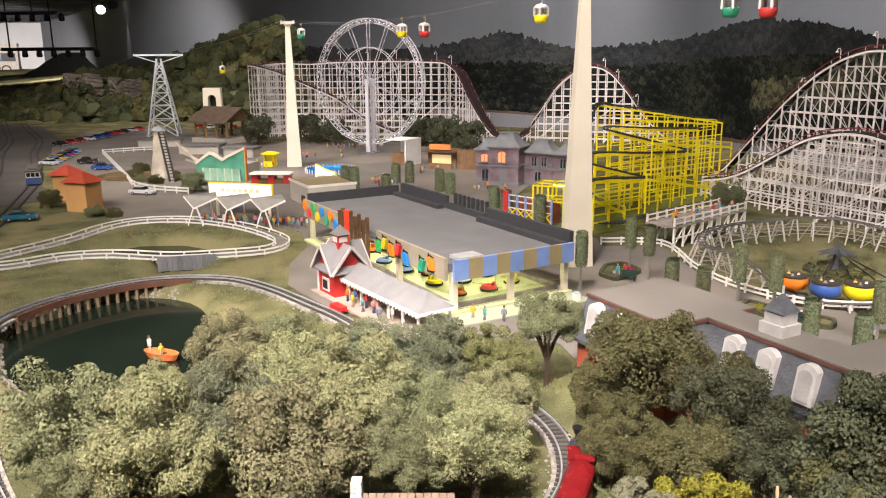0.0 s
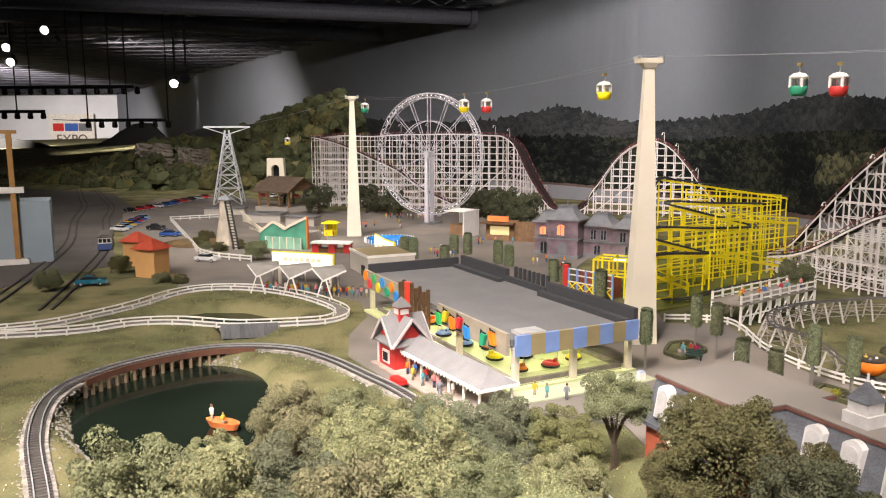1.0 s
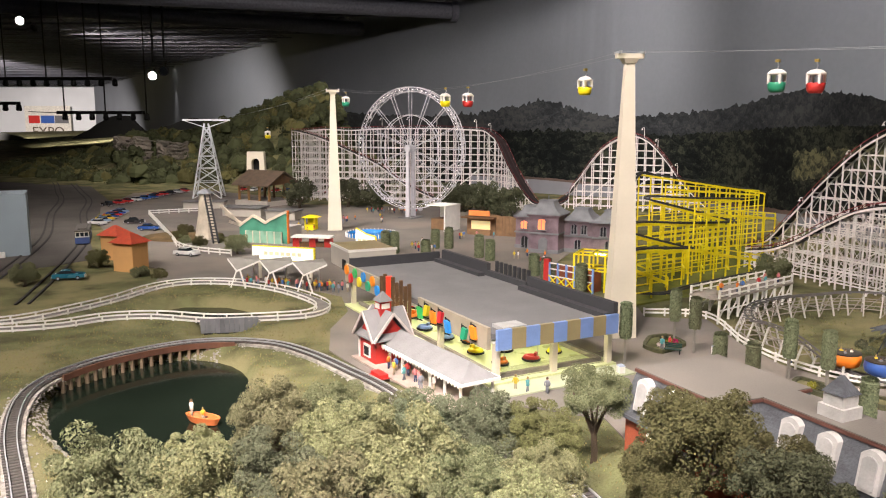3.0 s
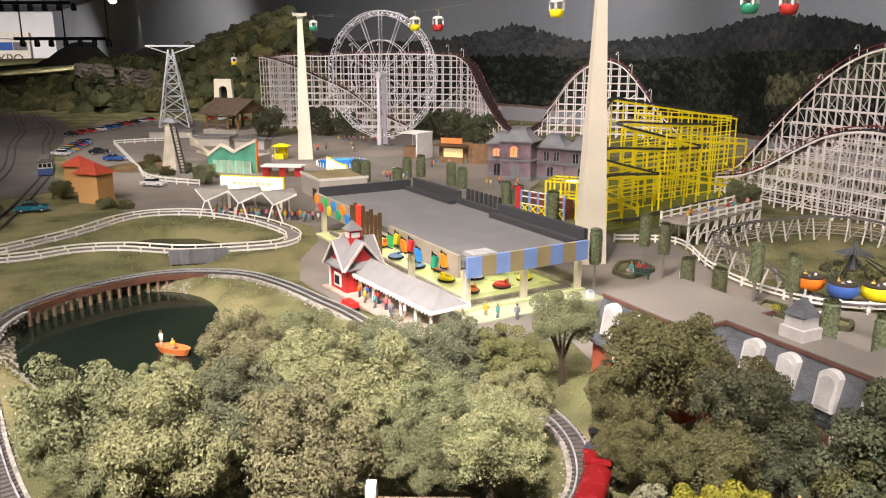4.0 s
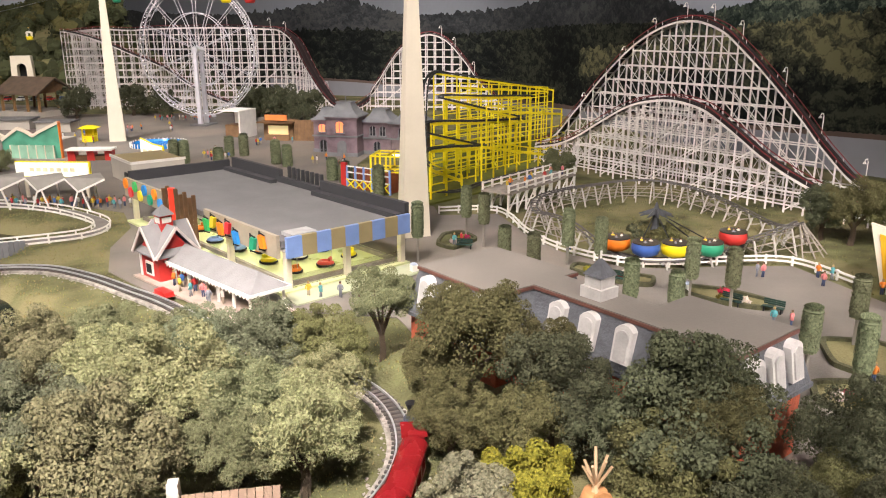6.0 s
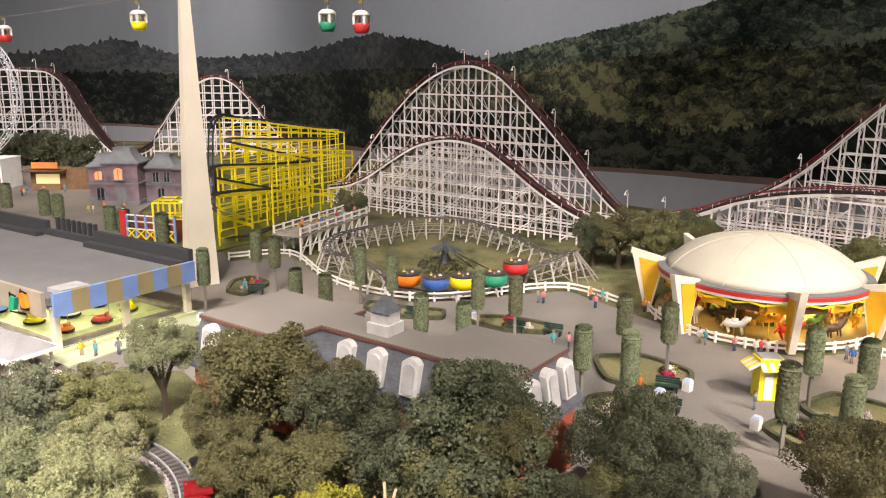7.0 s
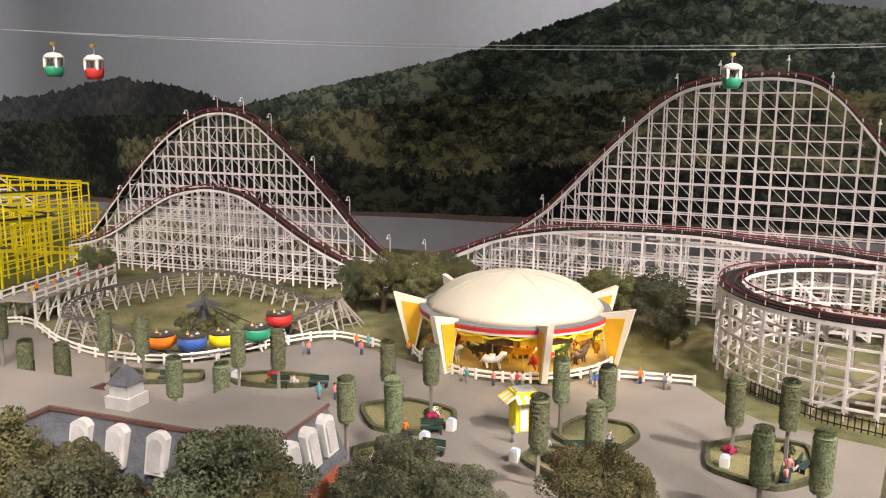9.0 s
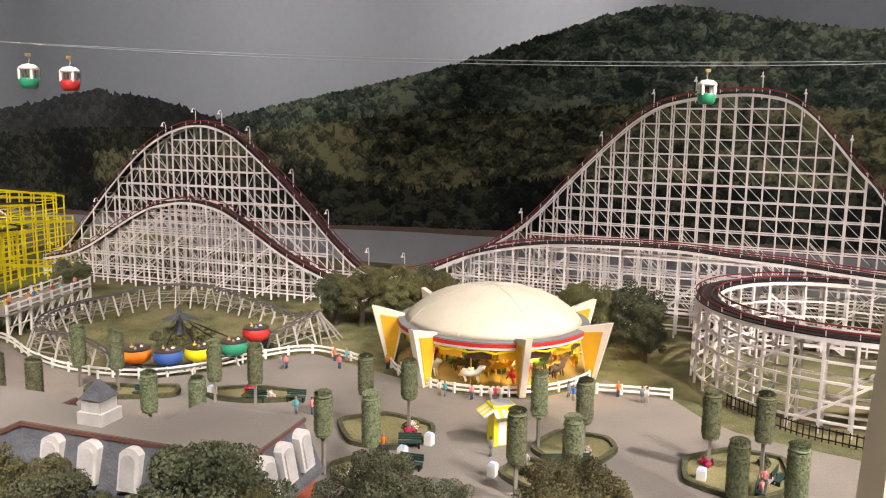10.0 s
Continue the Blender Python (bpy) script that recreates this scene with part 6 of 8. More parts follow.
for (x, y), m, n, zz in zip(((0.479, 0.948), (0.503, 0.920), (0.536, 0.912), (0.576, 0.908), (0.620, 0.934)), (ORANGE, BLUE, YELLOW, GREEN, RED), ("orange", "blue", "yellow", "green", "red"), (0.012, 0.012, 0.012, 0.012, 0.016)):
    c = thing("tub_car", "round %s tub car with seated plain figures" % n, "ride car", pose(x, y, zz), "tub cars")
    part("tub", Geo().lathe([(0.009, 0), (0.0145, 0.003), (0.0165, 0.009), (0.0155, 0.015), (0.0140, 0.0165), (0.0125, 0.015), (0.0120, 0.008), (0.001, 0.006)], 20), m, c, "", True)
    part("rim", Geo().lathe([(0.0138, 0.0155), (0.0158, 0.0155), (0.0158, 0.0168), (0.0138, 0.0168)], 20), mat("dark_%s_trim" % n, (0.05, 0.04, 0.03), 0.5), c, "dark rim")
    for k in range(3):
        a = 2.1 * k
        figurine(x + 0.006 * math.cos(a), y + 0.006 * math.sin(a), zz + 0.0075, (k * 3 + 4) % 8, 0.68)

# small coaster round the lawn
PALETIM = mat("pale_grey_timber", (0.50, 0.47, 0.43), 0.8, vary=0.2, scale=90)


def junior(name, label, keys, half=0.0065):
    """A thin steel track on splayed timber trestles; the high end stands in a lattice."""
    th = thing(name, label, "roller coaster", pose(*keys[0][:2], 0))
    inv = Matrix.Translation((-keys[0][0], -keys[0][1], 0))
    steel = mat("grey_rail", (0.12, 0.11, 0.105), 0.7, vary=0.3)
    fine = [inv @ p for p in curve_pts(keys, 0.008, True)]
    for o in (-half * 0.6, half * 0.6):
        part("rail", Geo().sweep(side_pts(fine, o, 0.0, True), 0.0012, 0.0018, True), steel, th)
    for i in range(0, len(fine), 2):
        d = (fine[(i + 1) % len(fine)] - fine[i - 1]).normalized()
        n = Vector((d.y, -d.x, 0)).normalized()
        bar(th, fine[i] - n * half + Vector((0, 0, -0.0016)), fine[i] + n * half + Vector((0, 0, -0.0016)), 0.0012, steel, "tie")
    pts = [inv @ p for p in curve_pts(keys, 0.026, True)]
    k = len(pts)
    feet = []
    for i, p in enumerate(pts):
        d = pts[(i + 1) % k] - pts[i - 1]
        n = Vector((d.y, -d.x, 0)).normalized()
        lo = [p + n * s * (half + 0.30 * p.z) - Vector((0, 0, p.z)) for s in (-1, 1)]
        hi = [p + n * s * half * 0.8 - Vector((0, 0, 0.002)) for s in (-1, 1)]
        feet.append((lo, hi))
        if p.z < 0.010:
            continue
        for s in (0, 1):
            bar(th, lo[s], hi[s], 0.0018, PALETIM, "trestle_leg")
        bar(th, hi[0], hi[1], 0.0016, GREYTIM, "cap")
        bar(th, lo[0].lerp(hi[0], 0.45), lo[1].lerp(hi[1], 0.45), 0.0013, GREYTIM, "cross_tie")
    for i in range(k):
        (lo, hi), (lo2, hi2) = feet[i], feet[(i + 1) % k]
        if min(pts[i].z, pts[(i + 1) % k].z) > 0.021:
            for s in (0, 1):
                for f in ((0.35, 0.7) if pts[i].z > 0.027 else (0.6,)):
                    bar(th, lo[s].lerp(hi[s], f), lo2[s].lerp(hi2[s], f), 0.0011, GREYTIM, "ledger")
                if i % 2 == s:
                    bar(th, lo[s], hi2[s], 0.0010, GREYTIM, "brace")
    return th


LOOP = [(0.618, 0.928, 0.017), (0.563, 0.901, 0.012), (0.499, 0.908, 0.010), (0.473, 0.943, 0.011), (0.463, 0.991, 0.018), (0.450, 1.017, 0.028), (0.433, 1.051, 0.032), (0.422, 1.085, 0.030), (0.432, 1.135, 0.030), (0.459, 1.182, 0.030), (0.507, 1.219, 0.030), (0.562, 1.243, 0.030), (0.619, 1.255, 0.032), (0.668, 1.228, 0.034), (0.702, 1.175, 0.030), (0.716, 1.080, 0.023), (0.722, 1.010, 0.018), (0.726, 0.972, 0.026), (0.712, 0.944, 0.037), (0.672, 0.934, 0.029)]
junior("junior_coaster", "thin grey junior coaster track on splayed timber trestles", LOOP)
# side lattice at the high end
th = thing("coaster_lattice", "grey timber lattice propping the high end of the junior coaster", "trestle", pose(0.712, 0.944, 0))
for i in range(7):
    a = radians(-110 + 24 * i)
    c, s = math.cos(a), math.sin(a)
    bar(th, (0.006 * c, 0.006 * s, 0.035), (0.036 * c, 0.036 * s, 0), 0.0013, GREYTIM, "prop")
    a2 = radians(-110 + 24 * (i + 1))
    if i < 6:
        for f in (0.3, 0.55, 0.8):
            r, z = 0.006 + 0.030 * f, 0.035 * (1 - f)
            bar(th, (r * c, r * s, z), (r * math.cos(a2), r * math.sin(a2), z), 0.0010, GREYTIM, "ledger")
th = thing("coaster_station", "white timber boarding platform of the junior coaster", "platform", pose(0.413, 1.195, 0, 0, 0, 42))
part("deck", Geo().box(0.09, 0.02, 0.030, 0.20, 0.05, 0.003), GREYTIM, th, "weathered plank deck")
for i in range(9):
    for y in (-0.003, 0.043):
        post(th, -0.008 + 0.0245 * i, y, 0, 0.045, 0.0028, WHITE)
for y in (-0.003, 0.043):
    for z in (0.043, 0.036, 0.015):
        part("railing", Geo().beam((-0.008, y, z), (0.188, y, z), 0.0018), WHITE, th)
    for i in range(8):
        bar(th, (-0.008 + 0.0245 * i, y, 0.003), (0.0165 + 0.0245 * i, y, 0.03), 0.0016, WHITE, "brace")
for i in range(9):
    p = pose(0.413, 1.195, 0, 0, 0, 42) @ Vector((0.01 + 0.02 * i, 0.012 + 0.008 * math.sin(i * 2), 0.033))
    figurine(p.x, p.y, p.z)

# ---- kart track ----
KART = curve_pts([(-0.95, 0.99, 0), (-0.70, 1.045, 0), (-0.575, 1.095, 0), (-0.52, 1.177, 0), (-0.492, 1.249, 0), (-0.472, 1.335, 0), (-0.43, 1.378, 0), (-0.352, 1.381, 0), (-0.261, 1.335, 0), (-0.19, 1.267, 0), (-0.160, 1.215, 0), (-0.170, 1.170, 0), (-0.224, 1.146, 0), (-0.298, 1.130, 0), (-0.384, 1.143, 0), (-0.448, 1.127, 0), (-0.50, 1.080, 0), (-0.60, 1.045, 0), (-0.75, 1.01, 0), (-0.95, 0.955, 0)], 0.012)
th = thing("kart_track", "narrow grey antique car track between white guard rails", "track", pose(-0.95, 0.99, 0))
off = Vector((0.95, -0.99, 0))
part("roadbed", Geo().sweep([p + off + Vector((0, 0, 0.002)) for p in KART], 0.018, 0.003), mat("kart_road", (0.23, 0.21, 0.19), 0.9), th, "grey roadbed")
for o in (-0.0105, 0.0105):
    part("guard_rail", Geo().sweep([p + off for p in side_pts(KART, o, 0.0078)], 0.0014, 0.0020), WHITE, th, "white guard rail")
    part("kerb_board", Geo().sweep([p + off for p in side_pts(KART, o * 0.9, 0.0020)], 0.0020, 0.0024), WHITE, th, "white kerb board")
    for p in side_pts(KART, o)[::3]:
        post(th, p.x + off.x, p.y + off.y, 0, 0.0075, 0.0018, WHITE)
th = thing("track_bridge", "grey plank-sided bridge carrying the kart track", "bridge", pose(-0.27, 1.119, 0, 0, 0, 14))
for i in range(12):
    part("plank", Geo().box(-0.036 + 0.0065 * i, 0, -0.012, 0.006, 0.003, 0.020), mat("grey_plank", (0.20, 0.20, 0.21), 0.85, rand=0.2), th)
part("beam", Geo().box(0, 0.004, -0.001, 0.082, 0.004, 0.004), GREYTIM, th)

# ---- park railway ----
RAIL = curve_pts([(-0.170, 0.505, 0), (-0.215, 0.560, 0), (-0.262, 0.625, 0), (-0.325, 0.715, 0), (-0.368, 0.80, 0), (-0.378, 0.86, 0), (-0.366, 0.912, 0), (-0.345, 0.95, 0), (-0.312, 0.988, 0), (-0.278, 1.012, 0), (-0.237, 1.022, 0), (-0.198, 1.020, 0), (-0.160, 1.006, 0), (-0.111, 0.966, 0), (-0.061, 0.912, 0), (-0.025, 0.872, 0), (0.03, 0.80, 0), (0.10, 0.73, 0), (0.150, 0.665, 0), (0.172, 0.62, 0), (0.178, 0.575, 0), (0.170, 0.53, 0), (0.145, 0.485, 0), (0.10, 0.44, 0), (0.0, 0.40, 0), (-0.09, 0.42, 0)], 0.006, True)
th = thing("park_railway", "single narrow railway track on pale ballast", "railway", pose(-0.17, 0.505, 0))
off = Vector((0.17, -0.505, 0))


def on_trestle(p):
    return p.x < -0.225 and p.y > 0.872


g, g2 = Geo(), Geo()
runs = [p for p in RAIL if not on_trestle(p)]
start = next(i for i in range(len(RAIL)) if on_trestle(RAIL[i - 1]) and not on_trestle(RAIL[i]))
order = [RAIL[(start + i) % len(RAIL)] for i in range(len(RAIL))]
bed = [p for p in order if not on_trestle(p)]
part("ballast", Geo().sweep([p + off + Vector((0, 0, 0.0016)) for p in bed], 0.0225, 0.0026), BALLAST, th, "pale stone ballast")
rng, g3 = np.random.default_rng(31), Geo()


def stone(geo, x, y, z, s):
    """One small four-sided pebble."""
    a = rng.uniform(0, 6.28)
    geo.add([(x + s * math.cos(a + k * 2.09), y + s * math.sin(a + k * 2.09), z) for k in range(3)] + [(x + rng.uniform(-0.4, 0.4) * s, y + rng.uniform(-0.4, 0.4) * s, z + s * 0.9)], [(0, 1, 3), (1, 2, 3), (2, 0, 3)])


for i in range(4200):
    p = bed[rng.integers(len(bed) - 1)]
    r, a = 0.008 + abs(rng.normal()) * 0.0045, rng.uniform(0, 6.28)
    stone(g3, p.x + off.x + r * math.cos(a), p.y + off.y + r * math.sin(a), 0.0022 if r < 0.011 else 0.0002, 0.0015 * rng.uniform(0.5, 1.3))
part("loose_stone", g3, BALLAST, th, "scattered ballast stones")["kind"] = "stuff"
part("trackbed", Geo().sweep([p + off + Vector((0, 0, 0.0035)) for p in RAIL], 0.013, 0.0015, True), mat("sleeper_grey", (0.12, 0.10, 0.09), 0.9, vary=0.4, scale=300), th, "dark trackbed")
for i, p in enumerate(RAIL):
    q = RAIL[(i + 1) % len(RAIL)]
    a = math.atan2(q.y - p.y, q.x - p.x)
    g.box(p.x + off.x, p.y + off.y, 0.0042, 0.0022, 0.016, 0.0012, a)
t = part("sleeper_bed", g, mat("grey_sleeper", (0.085, 0.075, 0.07), 0.9, vary=0.3), th)
t["kind"] = "stuff"
for o in (-0.0048, 0.0048):
    part("rail", Geo().sweep([p + off for p in side_pts(RAIL, o, 0.0062, True)], 0.001, 0.0016, True), STEEL, th)
th = thing("trestle", "brown timber railway trestle over the pond edge", "trestle", pose(-0.30, 1.0, 0))
off = Vector((0.30, -1.0, 0))
tr = [p for p in order if on_trestle(p)]
tr.sort(key=lambda p: p.x + p.y)
part("deck", Geo().sweep([p + off + Vector((0, 0, 0.0012)) for p in tr], 0.018, 0.003), TIMBER, th, "brown timber deck")
for o in (-0.0095, 0.0095):
    part("side_beam", Geo().sweep([p + off for p in side_pts(tr, o, 0.001)], 0.002, 0.007), mat("red_brown_timber", (0.17, 0.075, 0.045), 0.85, vary=0.3), th, "reddish-brown edge beam")
for i in range(0, len(tr), 2):
    for o in (-0.008, 0.008):
        p = side_pts(tr, o)[i] + off
        post(th, p.x, p.y, -0.024, 0.002, 0.0032, mat("pale_brown_post", (0.34, 0.24, 0.16), 0.85))

# pebbles along the pond's edge
g4 = Geo()
for i in range(1500):
    k = rng.integers(len(SHORELINE))
    x, y = SHORELINE[k]
    u, v = x + rng.normal() * 0.007, y + rng.normal() * 0.007
    if u < -0.24 and -0.019 < land(u, v) < -0.002:
        stone(g4, u, v, land(u, v) - 0.0005, 0.0022 * rng.uniform(0.5, 1.3))
setting("pond_pebbles", g4, mat("grey_pebble", (0.34, 0.31, 0.27), 0.9, vary=0.4, scale=200), "grey pebbles along the pond bank", "pebbles", "stuff")

# ---- rowing boat ----
BOATX, BOATY = -0.186, 0.800
th = thing("rowing_boat", "orange model rowing boat on the dark pond", "boat", pose(BOATX, BOATY, -0.0145, 0, 0, -20) @ Matrix.Diagonal((1.15, 1.25, 1.2, 1)))
n = 14
hull = [(0.018 * math.cos(2 * math.pi * i / n), 0.0065 * math.sin(2 * math.pi * i / n)) for i in range(n)]
part("hull", Geo().add([(x * 0.8, y * 0.7, 0) for x, y in hull] + [(x, y, 0.006) for x, y in hull] + [(x * 0.86, y * 0.8, 0.006) for x, y in hull] + [(x * 0.7, y * 0.6, 0.002) for x, y in hull],
                       [tuple(range(n - 1, -1, -1)), tuple(range(3 * n, 4 * n))] + [(k * n + i, k * n + (i + 1) % n, (k + 1) * n + (i + 1) % n, (k + 1) * n + i) for k in range(3) for i in range(n)]), mat("worn_orange", (0.72, 0.20, 0.06), 0.5), th)
part("bench", Geo().box(0, 0, 0.003, 0.003, 0.009, 0.001), TIMBER, th)
figurine(BOATX, BOATY, -0.012, 7, 0.65)
figurine(BOATX - 0.014, BOATY + 0.007, -0.0125, 4, 0.95)

# ---- entrance canopy and sign ----
th = thing("entrance_canopy", "folded zigzag entrance canopy on slanting white legs", "canopy", pose(-0.362, 1.378, 0, 0, 0, -13))
CAN = mat("canopy_grey", (0.30, 0.28, 0.25), 0.8, vary=0.2)
for i in range(3):
    x = 0.062 * i
    v = [(x, 0.0, 0.045), (x + 0.031, -0.022, 0.030), (x + 0.062, 0.0, 0.045), (x + 0.031, 0.050, 0.044)]
    part("fold", Geo().add(v + [(a, b, c + 0.002) for a, b, c in v], [(0, 3, 2, 1), (4, 5, 6, 7), (0, 1, 5, 4), (1, 2, 6, 5), (2, 3, 7, 6), (3, 0, 4, 7)]), CAN, th, "grey folded roof plate")
    part("edge", Geo().beam(v[0], v[1], 0.002, 0.0028).beam(v[1], v[2], 0.002, 0.0028), WHITE, th, "white roof edge")
    for a, b in ((x + 0.028, x + 0.018), (x + 0.034, x + 0.046)):
        part("leg", Geo().beam((a, -0.018, 0.031), (b, -0.022, 0.001), 0.002), WHITE, th)
    part("leg", Geo().beam((x + 0.031, 0.030, 0.036), (x + 0.031, 0.034, 0.001), 0.002), WHITE, th)
th = thing("entrance_sign", "long white lit signboard with yellow edge over the entrance", "sign", pose(-0.335, 1.435, 0, 0, 0, -13))
SIGNW = mat("lit_sign_white", (0.85, 0.84, 0.74), 0.5, vary=0.06, emit=0.55)
part("board", Geo().box(0.058, 0, 0.037, 0.118, 0.005, 0.022), SIGNW, th, "white sign face")
part("frame", Geo().box(0.058, 0.003, 0.0355, 0.122, 0.004, 0.025), YELLOW, th, "yellow frame")
for i in range(7):
    part("letter_bar", Geo().box(0.026 + 0.011 * i, -0.0028, 0.045, 0.007, 0.0008, 0.006), mat("pale_lettering", (0.80, 0.75, 0.52), 0.6), th)
for x in (0.01, 0.11):
    post(th, x, 0.004, 0.001, 0.041, 0.004, CREAM)
GREYW = mat("pale_concrete", (0.50, 0.46, 0.40), 0.8, vary=0.12, scale=20)
th = thing("entrance_building", "low pale concrete entrance building with a flat tan roof", "building", pose(-0.163, 1.575, 0, 0, 0, 28.8))
part("wall", Geo().box(0, 0, 0.001, 0.0935, 0.115, 0.039), GREYW, th)
part("roof", Geo().box(0, 0, 0.040, 0.090, 0.1115, 0.0015), TAN, th, "tan flat roof")
part("roof_edge", Geo().box(0, -0.0570, 0.0385, 0.098, 0.003, 0.0045).box(-0.0475, 0, 0.0385, 0.003, 0.117, 0.0045), WHITE, th)
part("annex", Geo().box(-0.005, -0.088, 0.001, 0.055, 0.060, 0.022), GREYW, th, "lower concrete block")
part("annex_roof", Geo().box(-0.005, -0.088, 0.023, 0.052, 0.057, 0.002), ROOFG, th, "grey flat roof")
part("doorway", Geo().box(-0.048, -0.030, 0.001, 0.003, 0.016, 0.020), BLACK, th, "dark doorway")

# fountain pool with sign
th = thing("fountain_pool", "round bright blue fountain pool with white picket edge", "pool", pose(-0.215, 1.985, 0))
part("basin", Geo().lathe([(0.058, 0.001), (0.058, 0.010), (0.054, 0.010), (0.052, 0.005), (0.001, 0.005)], 36), mat("pool_blue", (0.02, 0.22, 0.62), 0.15, vary=0.2, scale=60), th, "blue pool basin")
for i in range(40):
    a = 2 * math.pi * i / 40
    post(th, 0.062 * math.cos(a), 0.062 * math.sin(a), 0.001, 0.012, 0.0016, WHITE, name="picket")
th = thing("pool_sign", "white signboard with yellow ends and a curved top", "sign", pose(-0.196, 1.80, 0, 0, 0, -38))
part("board", Geo().plate([(-0.030, 0.003), (0.030, 0.003), (0.030, 0.027), (0.0, 0.031), (-0.030, 0.040)], "y", -0.0015, 0.003), SIGNW, th)
part("frame", Geo().plate([(-0.033, 0.001), (0.033, 0.001), (0.033, 0.029), (0.0, 0.033), (-0.033, 0.043)], "y", 0.0015, 0.003), YELLOW, th, "yellow frame")
for i in range(3):
    part("letter_bar", Geo().box(-0.017 + 0.016 * i, -0.0035, 0.013, 0.011, 0.001, 0.007), mat("pale_lettering", (0.80, 0.75, 0.52), 0.6), th)

# green theatre front
th = thing("theatre", "green theatre front with a cream zigzag roofline", "building", pose(-0.505, 1.870, 0, 0, 0, -15) @ Matrix.Diagonal((0.82, 0.9, 0.95, 1)))
TEAL = mat("jade_wall", (0.10, 0.36, 0.24), 0.6, vary=0.35, scale=22)
prof = [(0, 0.0), (0.155, 0.0), (0.155, 0.080), (0.100, 0.058), (0.085, 0.050), (0.060, 0.062), (0.045, 0.066), (0.0, 0.040)]
part("front", Geo().plate(prof, "y", 0, 0.006), TEAL, th)
for a, b in zip(prof[2:], prof[3:]):
    part("roofline", Geo().beam((a[0], -0.002, a[1]), (b[0], -0.002, b[1]), 0.008, 0.006), CREAM, th, "cream roofline")
part("corner_post", Geo().box(0.156, 0, 0.001, 0.003, 0.008, 0.081), ORANGE, th, "orange corner post")
part("hall", Geo().box(0.075, 0.045, 0.001, 0.14, 0.08, 0.038), GREYW, th, "plain hall behind")
part("lower_screen", Geo().box(0.085, -0.012, 0.001, 0.12, 0.003, 0.030), mat("glazed_green", (0.30, 0.52, 0.38), 0.3, vary=0.3, scale=30), th, "pale green glazed screen")
for i in range(6):
    post(th, 0.028 + 0.023 * i, -0.0145, 0.001, 0.031, 0.002, CREAM, name="mullion")
th = thing("refreshment_stand", "low stand with a flat white roof and red ends", "stand", pose(-0.315, 1.80, 0, 0, 0, -5) @ Matrix.Diagonal((0.8, 0.9, 0.85, 1)))
part("roof", Geo().box(0, 0, 0.027, 0.115, 0.04, 0.004), WHITE, th, "white flat roof")
for x in (-0.048, 0.0, 0.044):
    part("wall", Geo().box(x, 0.004, 0.001, 0.018, 0.024, 0.026), RED, th, "red wall")
part("counter", Geo().box(0, 0.006, 0.001, 0.09, 0.018, 0.012), TIMBER, th)


def kiosk(x, y, rz, label, wall, roof, w=0.03, d=0.03, h=0.032):
    th = thing("kiosk", label, "kiosk", pose(x, y, 0, 0, 0, rz))
    for a, b in ((-1, -1), (1, -1), (1, 1), (-1, 1)):
        post(th, a * w * 0.45, b * d * 0.45, 0.001, h, 0.003, wall)
    part("counter", Geo().box(0, 0, 0.001, w * 0.95, d * 0.95, h * 0.42), wall, th)
    part("back_panel", Geo().box(0, d * 0.42, h * 0.42, w * 0.8, 0.002, h * 0.55), wall, th)
    part("roof", Geo().hip(0, 0, h, w, d, 0.006, 0.55, 0.008), roof, th, "overhanging roof")
    return th


kiosk(-0.388, 2.085, -8, "small yellow refreshment kiosk", YELLOW, YELLOW, 0.027, 0.024, 0.034)
BROWN = mat("brown_board", (0.25, 0.145, 0.075), 0.8, vary=0.3, scale=60)
th = thing("white_booth", "tall white booth open on one side", "booth", pose(-0.045, 2.11, 0, 0, 0, -28))
part("wall", Geo().box(0.028, 0, 0.001, 0.004, 0.075, 0.066).box(0, 0.036, 0.001, 0.06, 0.004, 0.066), WHITE, th)
part("roof", Geo().box(0, 0, 0.067, 0.062, 0.078, 0.002), WHITE, th)
part("shelf", Geo().box(-0.008, 0.01, 0.001, 0.044, 0.04, 0.030), BROWN, th, "brown goods shelf")
th = thing("food_stall", "brown timber food stall with an orange lit sign", "stall", pose(0.055, 2.03, 0, 0, 0, -20))
part("wall", Geo().box(0, 0.02, 0.001, 0.075, 0.035, 0.048), BROWN, th)
part("roof", Geo().box(0, 0.006, 0.044, 0.088, 0.062, 0.003), TIMBER, th)
part("sign", Geo().box(0, -0.010, 0.050, 0.055, 0.004, 0.013), mat("orange_sign", (0.75, 0.22, 0.06), 0.5, emit=0.3), th, "orange lit sign")
part("hatch", Geo().box(0, 0.0015, 0.014, 0.050, 0.003, 0.022), mat("warm_light", (0.9, 0.70, 0.35), 0.5, emit=0.6, bump=0), th, "lit serving hatch")
part("counter", Geo().box(0, -0.006, 0.001, 0.060, 0.008, 0.014), BROWN, th)
for i in range(12):
    p = pose(0.055, 2.03, 0, 0, 0, -20) @ Vector((0.045 + 0.009 * i, 0.0, 0.001))
    ob = part("plank", Geo().box(0.045 + 0.009 * i, 0.0, 0.001, 0.0082, 0.004, 0.050), BROWN, th)

# haunted house
STONE = mat("mauve_stone", (0.23, 0.165, 0.19), 0.85, vary=0.4, scale=45, fine=400, bump=0.4)
HROOF = mat("lead_roof", (0.20, 0.205, 0.215), 0.7, vary=0.25, scale=50, bump=0.3)
GLOW = mat("glowing_window", (1.0, 0.22, 0.08), 0.4, emit=1.3, bump=0)
HAU = pose(0.236, 1.806, 0, 0, 0, -22)
th = thing("haunted_house", "mauve stone haunted house with grey bell roofs and glowing windows", "building", HAU)


